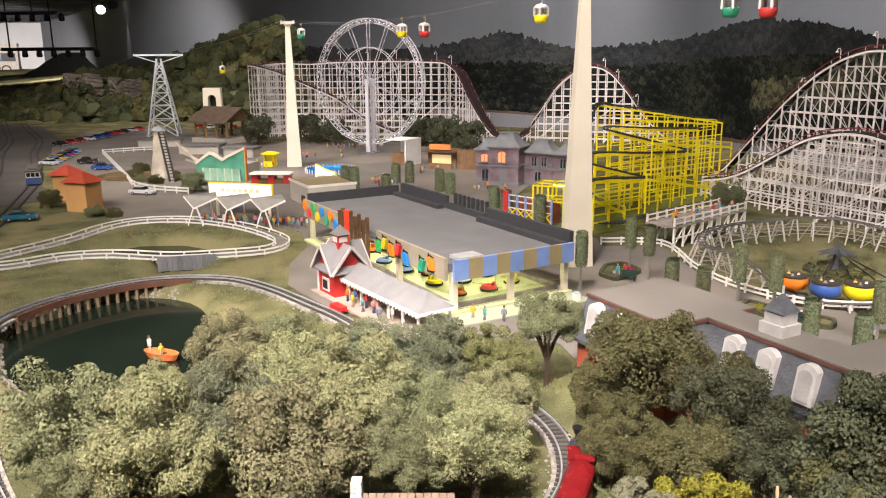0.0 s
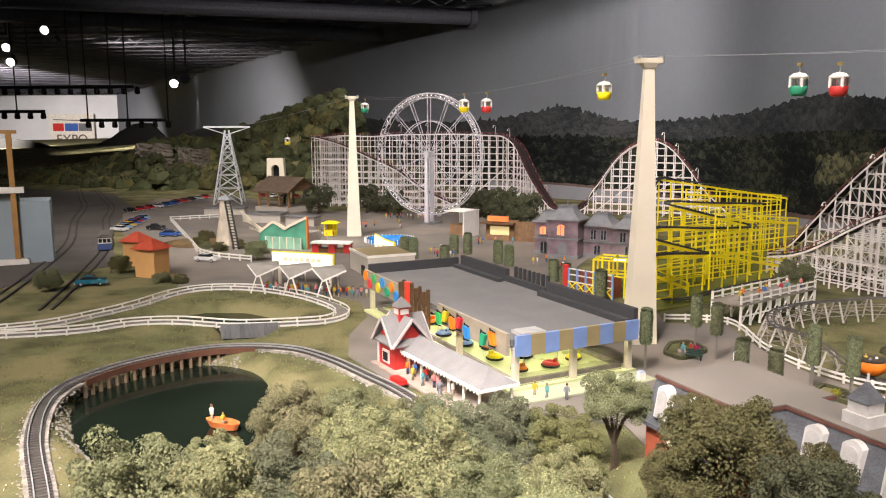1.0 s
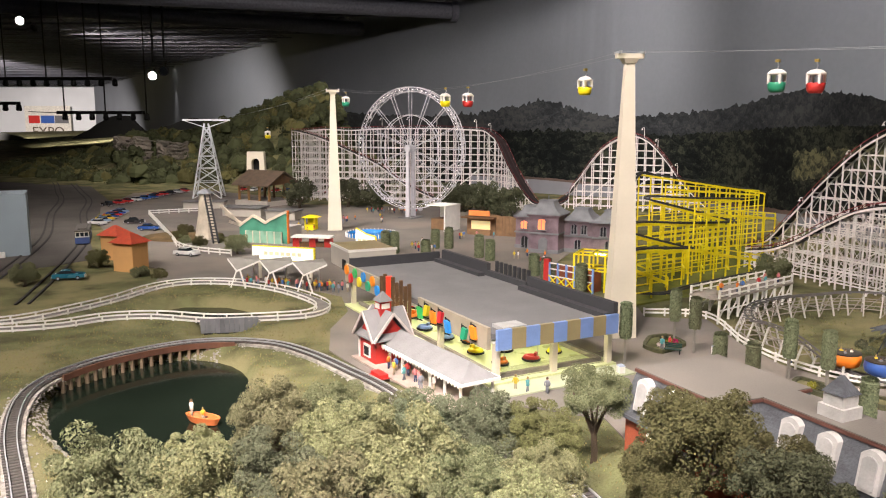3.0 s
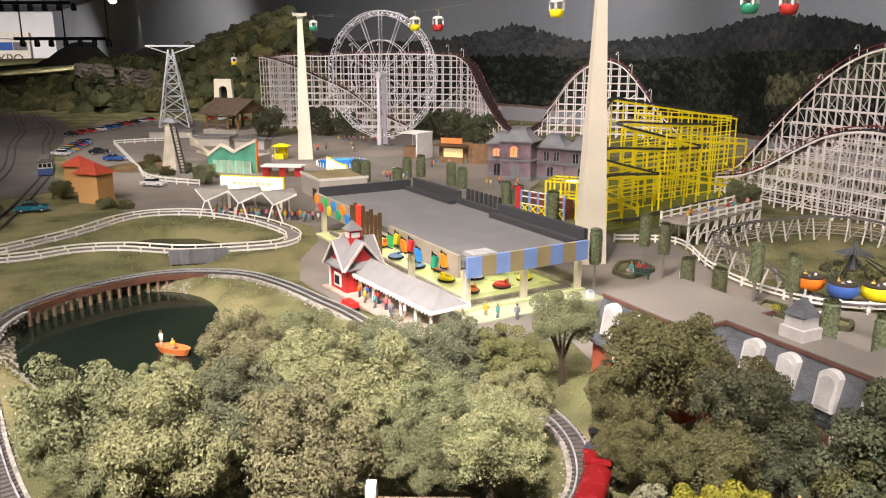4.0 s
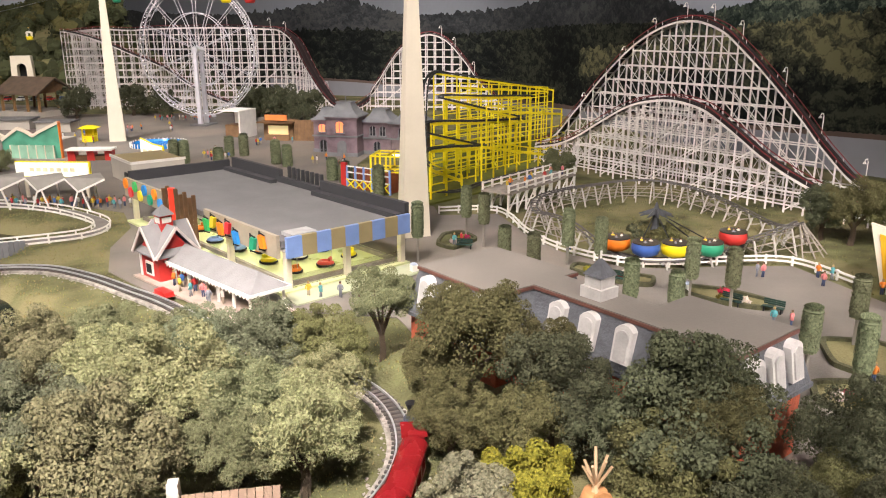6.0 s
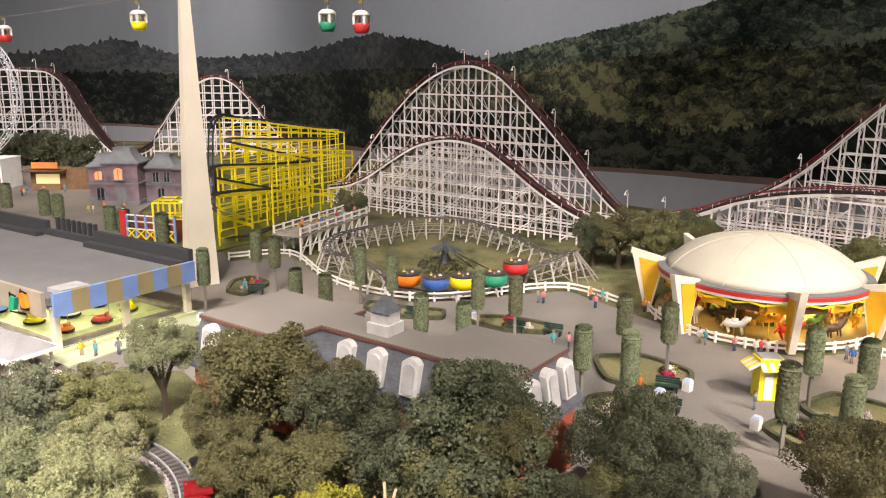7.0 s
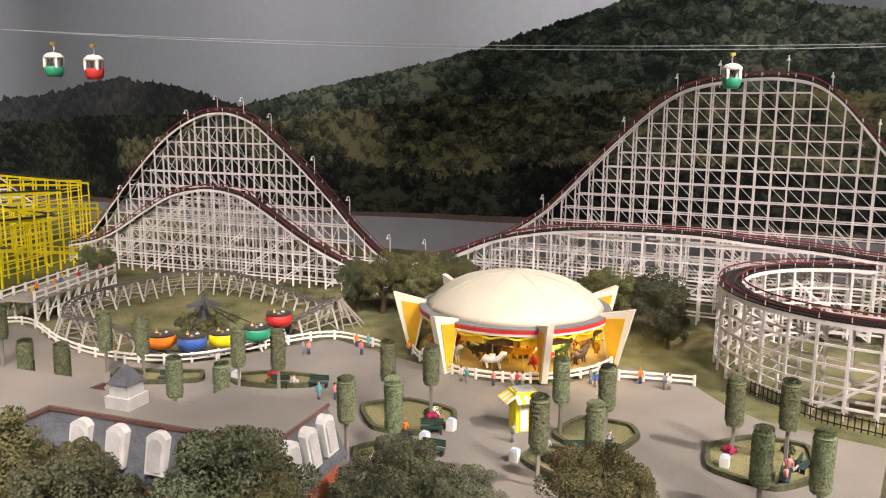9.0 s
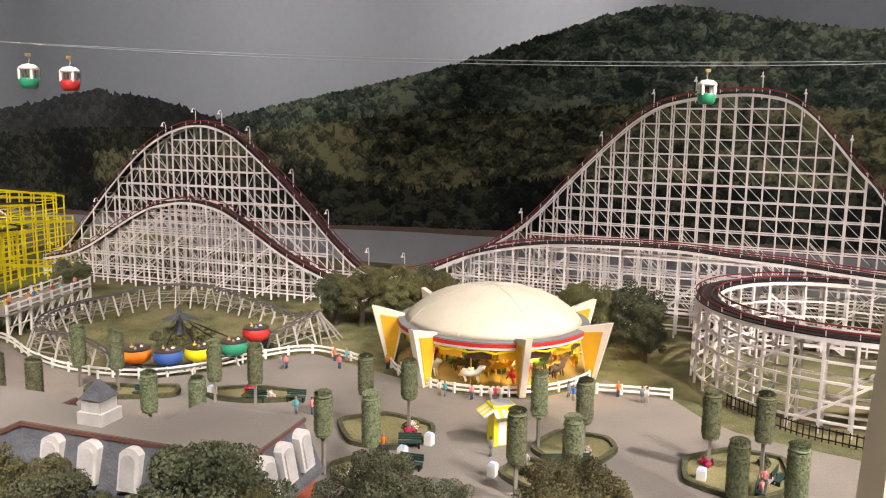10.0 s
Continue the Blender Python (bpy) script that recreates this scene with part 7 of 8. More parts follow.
def bell(g, x, y, z, sx, sy, h):
    rows = ((0.0, 1.20), (0.07, 1.16), (0.22, 0.92), (0.45, 0.70), (0.75, 0.53), (0.92, 0.46), (0.93, 0.54), (1.0, 0.50))
    for (z0, a), (z1, b) in zip(rows, rows[1:]):
        vs = []
        for zz, k in ((z + h * z0, a), (z + h * z1, b)):
            vs += [(x - sx / 2 * k, y - sy / 2 * k, zz), (x + sx / 2 * k, y - sy / 2 * k, zz), (x + sx / 2 * k, y + sy / 2 * k, zz), (x - sx / 2 * k, y + sy / 2 * k, zz)]
        g.add(vs, [(3, 2, 1, 0), (4, 5, 6, 7), (0, 1, 5, 4), (1, 2, 6, 5), (2, 3, 7, 6), (3, 0, 4, 7)])
    return g


for x, y, sx, sy, h, rh in ((-0.020, -0.028, 0.066, 0.062, 0.084, 0.030), (-0.074, 0.016, 0.052, 0.06, 0.072, 0.024), (0.045, 0.016, 0.062, 0.07, 0.070, 0.026), (0.112, 0.020, 0.070, 0.08, 0.068, 0.026)):
    part("wall", Geo().box(x, y, 0.001, sx, sy, h), STONE, th, "mauve stone wall")
    part("plinth", Geo().box(x, y, 0.001, sx + 0.004, sy + 0.004, 0.008), HROOF, th)
    part("string_course", Geo().box(x, y, h * 0.50, sx + 0.005, sy + 0.005, 0.003), HROOF, th)
    part("cornice", Geo().box(x, y, h - 0.004, sx + 0.007, sy + 0.007, 0.003), STONE, th)
    part("roof", bell(Geo(), x, y, h, sx, sy, rh), HROOF, th, "grey bell-shaped roof")
part("finial", Geo().tube([(-0.02, -0.028, 0.113), (-0.02, -0.028, 0.124)], 0.0012, n=6), HROOF, th)
DARKPANE = mat("dark_old_pane", (0.03, 0.028, 0.035), 0.25, vary=0.3)
for x, y, z, w, hh, m in ((-0.024, -0.0595, 0.052, 0.017, 0.022, GLOW), (-0.080, -0.0145, 0.046, 0.016, 0.016, GLOW), (-0.078, -0.0145, 0.003, 0.016, 0.026, BLACK), (-0.020, -0.0595, 0.009, 0.018, 0.026, HROOF), (0.036, -0.0195, 0.042, 0.012, 0.020, DARKPANE), (0.058, -0.0195, 0.042, 0.012, 0.020, DARKPANE), (0.045, -0.0195, 0.009, 0.014, 0.020, DARKPANE), (0.100, -0.0205, 0.040, 0.013, 0.020, DARKPANE), (0.124, -0.0205, 0.040, 0.013, 0.020, DARKPANE), (0.112, -0.0205, 0.009, 0.014, 0.022, DARKPANE)):
    win = part("window", Geo().plate([(x - w / 2, z), (x + w / 2, z), (x + w / 2, z + hh * 0.78), (x + w * 0.3, z + hh * 0.95), (x, z + hh), (x - w * 0.3, z + hh * 0.95), (x - w / 2, z + hh * 0.78)], "y", y, 0.003), m, th)
    for k in (-1, 0, 1):
        part("mullion", Geo().box(x + k * w * 0.5, y - 0.0018, z, 0.0016, 0.002, hh * (0.98 if k == 0 else 0.78)), HROOF, win)
    part("sill", Geo().box(x, y - 0.002, z - 0.0024, w + 0.005, 0.005, 0.0024), HROOF, win)
p = HAU @ Vector((0.10, -0.05, 0.006))
part("uplight", Geo().box(0.10, -0.035, 0.001, 0.030, 0.006, 0.004), mat("greenish_lamp", (0.85, 1.0, 0.55), 0.4, emit=6.0, bump=0), th, "greenish ground lamp")

# ride entrance beside the yellow coaster
th = thing("ride_gate", "white and blue lattice ride gate with a red end panel", "gate", pose(0.187, 1.413, 0, 0, 0, -43))
for i in range(6):
    post(th, 0.018 * i, 0, 0.001, 0.042, 0.003, SKYBLUE)
for z in (0.019, 0.031, 0.041):
    part("rail", Geo().beam((0, 0, z), (0.09, 0, z), 0.0018), WHITE, th)
for i in range(5):
    part("cross", Geo().beam((0.018 * i, -0.002, 0.004), (0.018 * (i + 1), -0.002, 0.020), 0.0015).beam((0.018 * (i + 1), -0.002, 0.004), (0.018 * i, -0.002, 0.020), 0.0015), YELLOW, th)
part("end_panel", Geo().box(-0.006, 0, 0.001, 0.010, 0.006, 0.046), RED, th, "red end panel")
part("machinery", Geo().box(0.045, 0.02, 0.001, 0.08, 0.02, 0.034), mat("rust_panel", (0.35, 0.10, 0.05), 0.7, vary=0.4), th, "rust-red machinery box")

# ---- car park side ----
HUTW = mat("apricot_plaster", (0.62, 0.34, 0.13), 0.8, vary=0.1, scale=30)
TILE = mat("red_tile", (0.50, 0.075, 0.035), 0.75, vary=0.2, scale=120, bump=0.4)
for x, y, s, h in ((-0.590, 1.495, 0.047, 0.054), (-0.678, 1.615, 0.044, 0.050)):
    th = thing("gatehouse", "small apricot gatehouse with a red hipped roof", "house", pose(x, y, 0, 0, 0, -18), "gatehouses")
    part("wall", Geo().box(0, 0, 0, s, s * 0.85, h), HUTW, th)
    part("roof", Geo().hip(0, 0, h, s, s * 0.85, 0.019, 0.12, 0.006), TILE, th, "red tiled hip roof")
    part("door", Geo().box(-s / 2 - 0.001, 0, 0, 0.003, 0.014, 0.026), TIMBER, th)
fence([(-0.955, 2.37), (-0.79, 2.08), (-0.66, 1.85), (-0.61, 1.76), (-0.55, 1.70), (-0.455, 1.66)], "white rail fence along the car park", h=0.016)
fence([(-0.955, 2.37), (-0.87, 2.43), (-0.80, 2.45)], "short white rail fence by the mine ride", h=0.016)

CARPAINT = [("blue", (0.03, 0.09, 0.32)), ("red", (0.42, 0.03, 0.03)), ("white", (0.7, 0.7, 0.68)), ("yellow", (0.65, 0.42, 0.04)), ("pale blue", (0.25, 0.36, 0.52)), ("black", (0.02, 0.02, 0.022)), ("silver", (0.42, 0.43, 0.44)), ("teal", (0.02, 0.13, 0.19))]
TYRE, GLASSD = mat("tyre", (0.02, 0.02, 0.02), 0.8), mat("dark_glass", (0.02, 0.025, 0.03), 0.1)
CARS = {}


def parked_car(x, y, rz, c):
    name, col = CARPAINT[c]
    if c in CARS:
        return copy_thing(CARS[c], pose(x, y, 0.0016, 0, 0, rz))
    th = thing("car", "%s model saloon car parked on the tarmac" % name, "car", pose(x, y, 0.0016, 0, 0, rz), "parked cars")
    paint = mat("car_" + name.replace(" ", "_"), col, 0.25, vary=0.06, spec=0.6)
    side = [(-0.026, 0.004), (0.026, 0.004), (0.0265, 0.009), (0.024, 0.0105), (0.010, 0.0115), (-0.018, 0.0115), (-0.026, 0.0105)]
    cab = [(-0.018, 0.0112), (0.011, 0.0112), (0.004, 0.0165), (-0.012, 0.0165)]
    part("body", Geo().plate(side, "y", 0, 0.019), paint, th)
    part("glasshouse", Geo().plate(cab, "y", 0, 0.0165), GLASSD, th, "dark glass")
    part("roof", Geo().box(-0.004, 0, 0.0164, 0.0165, 0.0165, 0.0008), paint, th)
    for i in (-0.016, 0.016):
        for j in (-0.0085, 0.0085):
            w = part("wheel", Geo().tube([(i, j - 0.0015, 0.0036), (i, j + 0.0015, 0.0036)], 0.0036, n=12), TYRE, th)
            part("hubcap", Geo().tube([(i, j + math.copysign(0.0015, j), 0.0036), (i, j + math.copysign(0.0019, j), 0.0036)], 0.002, n=10), STEEL, w)
    for j in (-0.007, 0.007):
        part("headlight", Geo().box(0.0265, j, 0.007, 0.001, 0.003, 0.002), WHITE, th)
    part("bumper", Geo().box(0.027, 0, 0.004, 0.0015, 0.019, 0.002).box(-0.0265, 0, 0.004, 0.0015, 0.019, 0.002), STEEL, th, "chrome bumper")
    CARS[c] = th
    return th


for i in range(7):
    parked_car(-0.985 - 0.012 * i, 2.12 + 0.045 * i, 160 + 3 * i, (2, 4, 3, 0, 1, 0, 4)[i])
parked_car(-0.80, 2.03, 10, 0)
parked_car(-0.90, 2.16, 20, 5)
parked_car(-0.548, 1.655, -12, 2)
parked_car(-0.655, 1.393, 20, 7)
for i in range(11):
    parked_car(-1.20 + 0.005 * i - 0.02 * (i > 5), 2.60 + 0.055 * i, 150 + 2 * i, (5, 1, 1, 2, 0, 0, 1, 1, 5, 6, 1)[i])
for i in range(9):
    parked_car(-0.55 - 0.05 * i, 3.14 + 0.012 * i, 80, (5, 1, 6, 5, 0, 1, 5, 2, 1)[i])

th = thing("tram", "blue and cream model tram on the dark road", "tram", pose(-0.865, 1.83, 0.001, 0, 0, 116))
TRAMB = mat("tram_blue", (0.05, 0.08, 0.20), 0.4, vary=0.1)
part("body", Geo().box(0, 0, 0.004, 0.125, 0.030, 0.014), TRAMB, th, "dark blue lower body")
part("window_band", Geo().box(0, 0, 0.018, 0.124, 0.029, 0.013), mat("tram_cream", (0.62, 0.60, 0.52), 0.5), th, "cream window band")
part("roof", Geo().box(0, 0, 0.031, 0.127, 0.031, 0.003).box(0, 0, 0.034, 0.10, 0.018, 0.003), mat("tram_roof", (0.10, 0.09, 0.08), 0.7), th, "dark roof")
for i in range(9):
    for s in (-1, 1):
        part("pane", Geo().box(-0.052 + 0.013 * i, s * 0.0148, 0.0205, 0.0095, 0.001, 0.0085), GLASSD, th)
for s in (-1, 1):
    for j in (-0.009, 0, 0.009):
        part("pane", Geo().box(s * 0.0623, j, 0.0205, 0.001, 0.007, 0.0085), GLASSD, th)
    part("bogie", Geo().box(s * 0.035, 0, 0.0005, 0.03, 0.022, 0.004), BLACK, th)
for o in (0.0, 0.10):
    for k in (-0.009, 0.009):
        line = side_pts(curve_pts([(-0.62 - o, 1.20, 0.002), (-0.75 - o, 1.55, 0.002), (-0.90 - o, 1.90, 0.002), (-1.15 - o, 2.35, 0.002), (-1.5 - o, 3.0, 0.002), (-2.4, 4.2 - o, 0.002), (-3.6, 4.6 - o, 0.002)], 0.05), k)
        tagged(part("tram_rail", Geo().sweep(line, 0.0042, 0.0015), mat("worn_groove", (0.040, 0.036, 0.033), 0.9, vary=0.4, scale=30)), "dark tram rail sunk in the road", "rail")

# truss tower
th = thing("lattice_tower", "grey steel lattice cableway tower with a wide crossarm", "tower", pose(-0.985, 2.95, 0, 0, 0, 12))
GREYST = mat("grey_steel", (0.66, 0.68, 0.70), 0.5, vary=0.12)


def leg_at(i, z):
    k = 0.045 * (1 - z / 0.275) + 0.007
    sx, sy = ((-1, -1), (1, -1), (1, 1), (-1, 1))[i % 4]
    return (sx * k, sy * k, z)


for i in range(4):
    part("leg", Geo().beam(leg_at(i, 0), leg_at(i, 0.275), 0.0042), GREYST, th)
levels = [0, 0.06, 0.11, 0.155, 0.195, 0.23, 0.26]
for a, b in zip(levels, levels[1:]):
    for i in range(4):
        part("brace", Geo().beam(leg_at(i, a), leg_at(i + 1, b), 0.0025).beam(leg_at(i + 1, a), leg_at(i, b), 0.0025).beam(leg_at(i, b), leg_at(i + 1, b), 0.0025), GREYST, th)
part("crossarm", Geo().beam((-0.085, 0, 0.288), (0.085, 0, 0.288), 0.008, 0.006), GREYST, th)
for s in (-1, 1):
    part("strut", Geo().beam((s * 0.08, 0, 0.286), (s * 0.008, 0, 0.262), 0.003), GREYST, th)

# mine ride tower
ROCKC = mat("cream_rock", (0.60, 0.53, 0.42), 0.9, vary=0.35, scale=40, bump=0.6)
th = thing("mine_ride", "cream rock tower with a steep dark lift track", "ride", pose(-0.60, 1.905, 0, 0, 0, 0))
g = Geo()
for i, (r, z) in enumerate(((0.027, 0.0), (0.022, 0.03), (0.018, 0.06), (0.015, 0.09), (0.013, 0.110))):
    for e in range(12):
        a = 2 * math.pi * e / 12
        k = r * (1 + 0.25 * noise.noise((math.cos(a) * 2, math.sin(a) * 2, z * 30)))
        g.v.append((k * math.cos(a), k * math.sin(a), z))
for i in range(4):
    for e in range(12):
        g.f.append((i * 12 + e, i * 12 + (e + 1) % 12, (i + 1) * 12 + (e + 1) % 12, (i + 1) * 12 + e))
g.f.append(tuple(range(48, 60)))
part("rock_tower", g, ROCKC, th)
part("tower_roof", Geo().hip(0, 0, 0.110, 0.034, 0.034, 0.010, 0.3), HROOF, th, "grey roof")
for e in range(16):
    f = (e + 0.5) / 16
    part("lift_tie", Geo().beam((0.003 + 0.043 * f, -0.018 - 0.069 * f, 0.106 - 0.103 * f), (0.021 + 0.043 * f, -0.018 - 0.069 * f, 0.106 - 0.103 * f), 0.0018), BLACK, th)
for k in (-0.006, 0.006):
    part("lift_rail", Geo().beam((0.012 + k, -0.018, 0.107), (0.055 + k, -0.087, 0.004), 0.0035, 0.005), BLACK, th, "dark lift rail")
part("lift_bed", Geo().beam((0.012, -0.016, 0.102), (0.055, -0.085, -0.001), 0.010, 0.0015), ROCKC, th)
for i in range(3):
    part("trough", Geo().beam((0.03 + 0.01 * i, 0.02, 0.08 - 0.02 * i), (0.11 + 0.02 * i, -0.01, 0.018), 0.004, 0.006), ROCKC, th)
part("sand_mound", Geo().lathe([(0.10, 0.001), (0.07, 0.006), (0.03, 0.009), (0.001, 0.010)], 20, -0.07, 0.03), DIRT, th, "sandy mound", True)

# picnic shelter and stone buildings
th = thing("picnic_shelter", "open log shelter with a broad brown gable roof", "shelter", pose(-0.695, 2.72, 0, 0, 0, 62))
part("roof", Geo().gable(0, 0, 0.068, 0.16, 0.17, 0.046, 0.004), mat("brown_shingle", (0.17, 0.12, 0.085), 0.85, vary=0.3, scale=60), th, "brown shingle roof")
for x in (-0.06, 0.06):
    for y in (-0.07, -0.025, 0.025, 0.07):
        post(th, x, y, 0, 0.072, 0.006, mat("log_brown", (0.30, 0.17, 0.07), 0.8))
part("wall", Geo().box(0, 0, 0, 0.15, 0.15, 0.018), GREYW, th, "low concrete wall")
part("gable_truss", Geo().plate([(-0.07, 0.072), (0.07, 0.072), (0, 0.110)], "y", -0.075, 0.004), TIMBER, th)
for x, y, sx, sy, h, rz in ((-0.86, 2.58, 0.13, 0.05, 0.022, 10), (-0.66, 2.38, 0.12, 0.06, 0.026, -5), (-0.52, 2.30, 0.09, 0.05, 0.026, -10)):
    th = thing("station_block", "low grey concrete ride block with a flat roof", "building", pose(x, y, 0, 0, 0, rz))
    part("wall", Geo().box(0, 0, 0, sx, sy, h), GREYW, th)
    part("roof", Geo().box(0, 0, h, sx + 0.008, sy + 0.008, 0.004), ROOFG, th, "grey flat roof")
th = thing("tunnel_portal", "cream arched tunnel portal in the hillside", "portal", pose(-1.005, 3.60, 0))
arch = [(-0.045, 0.0), (-0.018, 0.0), (-0.018, 0.102)] + [(0.018 * math.cos(math.pi - math.pi * i / 10), 0.102 + 0.018 * math.sin(math.pi * i / 10)) for i in range(1, 10)] + [(0.018, 0.102), (0.018, 0.0), (0.045, 0.0), (0.038, 0.150), (-0.038, 0.150)]
part("wall", Geo().plate(arch, "y", 0, 0.03), CREAM, th)
part("dark_bore", Geo().box(0, 0.05, 0.0, 0.046, 0.03, 0.13), BLACK, th)

# cliffs
ROCK = mat("grey_cliff", (0.22, 0.19, 0.155), 0.95, vary=0.5, scale=9, fine=60, bump=0.9)


def cliff(x, y, z, sx, sz, seed):
    """A weathered rock face: uneven ledges in rough strata, broken by upright cracks."""
    g, nx, nz = Geo(), 48, 26
    for j in range(nz + 1):
        for i in range(nx + 1):
            u, v = i / nx, j / nz
            ledge = noise.noise((seed, v * 9 + 0.6 * noise.noise((u * 3, seed, 0)), 0)) * 0.030 + (math.floor(v * 5 + 0.4 * noise.noise((u * 4, seed, 2))) % 2) * 0.012
            crack = -0.020 * max(0.0, 1 - abs(noise.noise((u * 7, seed, v * 0.8))) * 9)
            rough = 0.012 * noise.noise((u * 14, v * 10, seed)) + 0.006 * noise.noise((u * 30, v * 22, seed))
            edge = 0.06 * max(0.0, abs(2 * u - 1) - 0.7) / 0.3
            top = sz * (0.80 + 0.20 * noise.noise((u * 3.5, seed, 5)) + 0.08 * noise.noise((u * 11, seed, 5)))
            g.v.append((x - sx / 2 + sx * u, y - ledge + crack * -1 - rough + edge, z + top * v))
    for j in range(nz):
        for i in range(nx):
            o = j * (nx + 1) + i
            g.f.append((o, o + 1, o + nx + 2, o + nx + 1))
    o = len(g.v)
    g.v += [(px, py + 0.15, pz - 0.01) for px, py, pz in g.v[nz * (nx + 1):]]
    for i in range(nx):
        g.f.append((nz * (nx + 1) + i, nz * (nx + 1) + i + 1, o + i + 1, o + i))
    return setting("rock_cliff", g, ROCK, "layered grey-brown rock cliff on the hillside", "rock")


cliff(-1.80, 4.00, 0.075, 0.20, 0.150, 3)
cliff(-1.60, 4.03, 0.070, 0.17, 0.135, 4)

# ---- foreground things ----
th = thing("log_cabin", "small log cabin with a brown plank roof and white chimney", "cabin", pose(0.0765, 0.458, 0, 0, 0, 1) @ Matrix.Diagonal((0.88, 0.88, 0.92, 1)))
LOGC = mat("pinkish_log", (0.42, 0.23, 0.15), 0.8, vary=0.25, scale=90)
for i in range(7):
    part("log", Geo().tube([(-0.025, -0.021, 0.003 + 0.005 * i), (0.025, -0.021, 0.003 + 0.005 * i)], 0.0027, n=8), LOGC, th)
part("wall", Geo().box(0, 0, 0, 0.046, 0.038, 0.034), LOGC, th)
ROOFC = mat("plank_roof", (0.25, 0.17, 0.12), 0.9, vary=0.4, scale=70, rand=0.07)
for s in (-1, 1):
    for i in range(12):
        x = -0.0255 + 0.00464 * i
        part("roof_plank", Geo().add([(x, s * 0.027, 0.033), (x + 0.0043, s * 0.027, 0.033), (x + 0.0043, 0, 0.0505), (x, 0, 0.0505), (x, s * 0.027, 0.0343), (x + 0.0043, s * 0.027, 0.0343), (x + 0.0043, 0, 0.0518), (x, 0, 0.0518)], [(0, 3, 2, 1), (4, 5, 6, 7), (0, 1, 5, 4), (1, 2, 6, 5), (2, 3, 7, 6), (3, 0, 4, 7)]), ROOFC, th)
for s in (-1, 1):
    part("gable_end", Geo().plate([(-0.019, 0.034), (0.019, 0.034), (0, 0.047)], "x", s * 0.022, 0.003), LOGC, th)
part("door", Geo().box(0.0, -0.0245, 0.001, 0.009, 0.002, 0.020), TIMBER, th)
win = part("window", Geo().box(0.015, -0.0245, 0.012, 0.010, 0.002, 0.008), LOGC, th)
part("pane", Geo().box(0.015, -0.0256, 0.0135, 0.0075, 0.001, 0.005), BLACK, win)
part("chimney", Geo().hip(-0.028, 0.0, 0, 0.012, 0.016, 0.060, 0.5), mat("white_stone", (0.66, 0.63, 0.60), 0.9, vary=0.3, scale=150, bump=0.7), th, "whitewashed stone chimney")

g = Geo().tube([(-0.003, 0, 0), (-0.004, 0.001, 0.006), (-0.0005, 0, 0.010)], 0.0018, 0.0022, 7).tube([(0.004, 0, 0), (0.005, 0.001, 0.006), (0.001, 0, 0.010)], 0.0018, 0.0022, 7)
g.tube([(0, 0, 0.0095), (0.0015, 0, 0.014), (0.003, 0, 0.018)], 0.0030, 0.0026, 8).lathe([(0.0005, -0.002), (0.0019, -0.001), (0.0019, 0.001), (0.0005, 0.0022)], 8, 0.0042, 0, 0.0210)
g.tube([(0.003, 0, 0.0175), (0.0065, 0, 0.0205), (0.0092, 0, 0.0225)], 0.0012, 0.0008, 6).tube([(0.002, 0, 0.017), (-0.003, 0, 0.0135), (-0.0065, 0, 0.0125)], 0.0012, 0.0008, 6)
fig = part("dancing_figurine", g, mat("tan_figure", (0.60, 0.36, 0.13), 0.7), None, "", True)
fig.data.materials.append(mat("red_figure_cloth", (0.62, 0.13, 0.06), 0.7))
for p in fig.data.polygons:
    p.material_index = 1 if sum(fig.data.vertices[v].co.z for v in p.vertices) / len(p.vertices) < 0.0105 else 0
fig.location = (-0.053, 0.472, 0.001)
tagged(fig, "plain tan and red figurine with arms stretched out", "figurine")

th = thing("park_train", "red park locomotive with a red open carriage on the track", "train", pose(0.1815, 0.548, 0.0065, 0, 0, 86))
TRED = mat("gloss_red", (0.21, 0.010, 0.013), 0.3, vary=0.12)
part("frame", Geo().box(0.004, 0, 0.002, 0.034, 0.013, 0.003), BLACK, th)
part("boiler", Geo().tube([(0.0, 0, 0.010), (0.022, 0, 0.010)], 0.0055, n=14), mat("loco_blue_black", (0.04, 0.05, 0.08), 0.4), th, "dark boiler")
part("funnel", Geo().lathe([(0.002, 0.014), (0.002, 0.020), (0.004, 0.025), (0.001, 0.025)], 10, 0.018), BLACK, th, "flared funnel")
part("cab", Geo().box(-0.008, 0, 0.005, 0.013, 0.013, 0.014), TRED, th, "red cab")
part("cab_roof", Geo().box(-0.008, 0, 0.019, 0.017, 0.016, 0.0018), TRED, th)
part("smokebox_front", Geo().tube([(0.022, 0, 0.010), (0.0235, 0, 0.010)], 0.0048, n=14), TRED, th)
for i in range(3):
    for s in (-1, 1):
        part("wheel", Geo().tube([(-0.006 + 0.011 * i, s * 0.005, 0.0035), (-0.006 + 0.011 * i, s * 0.0065, 0.0035)], 0.0035, n=12), TRED, th)
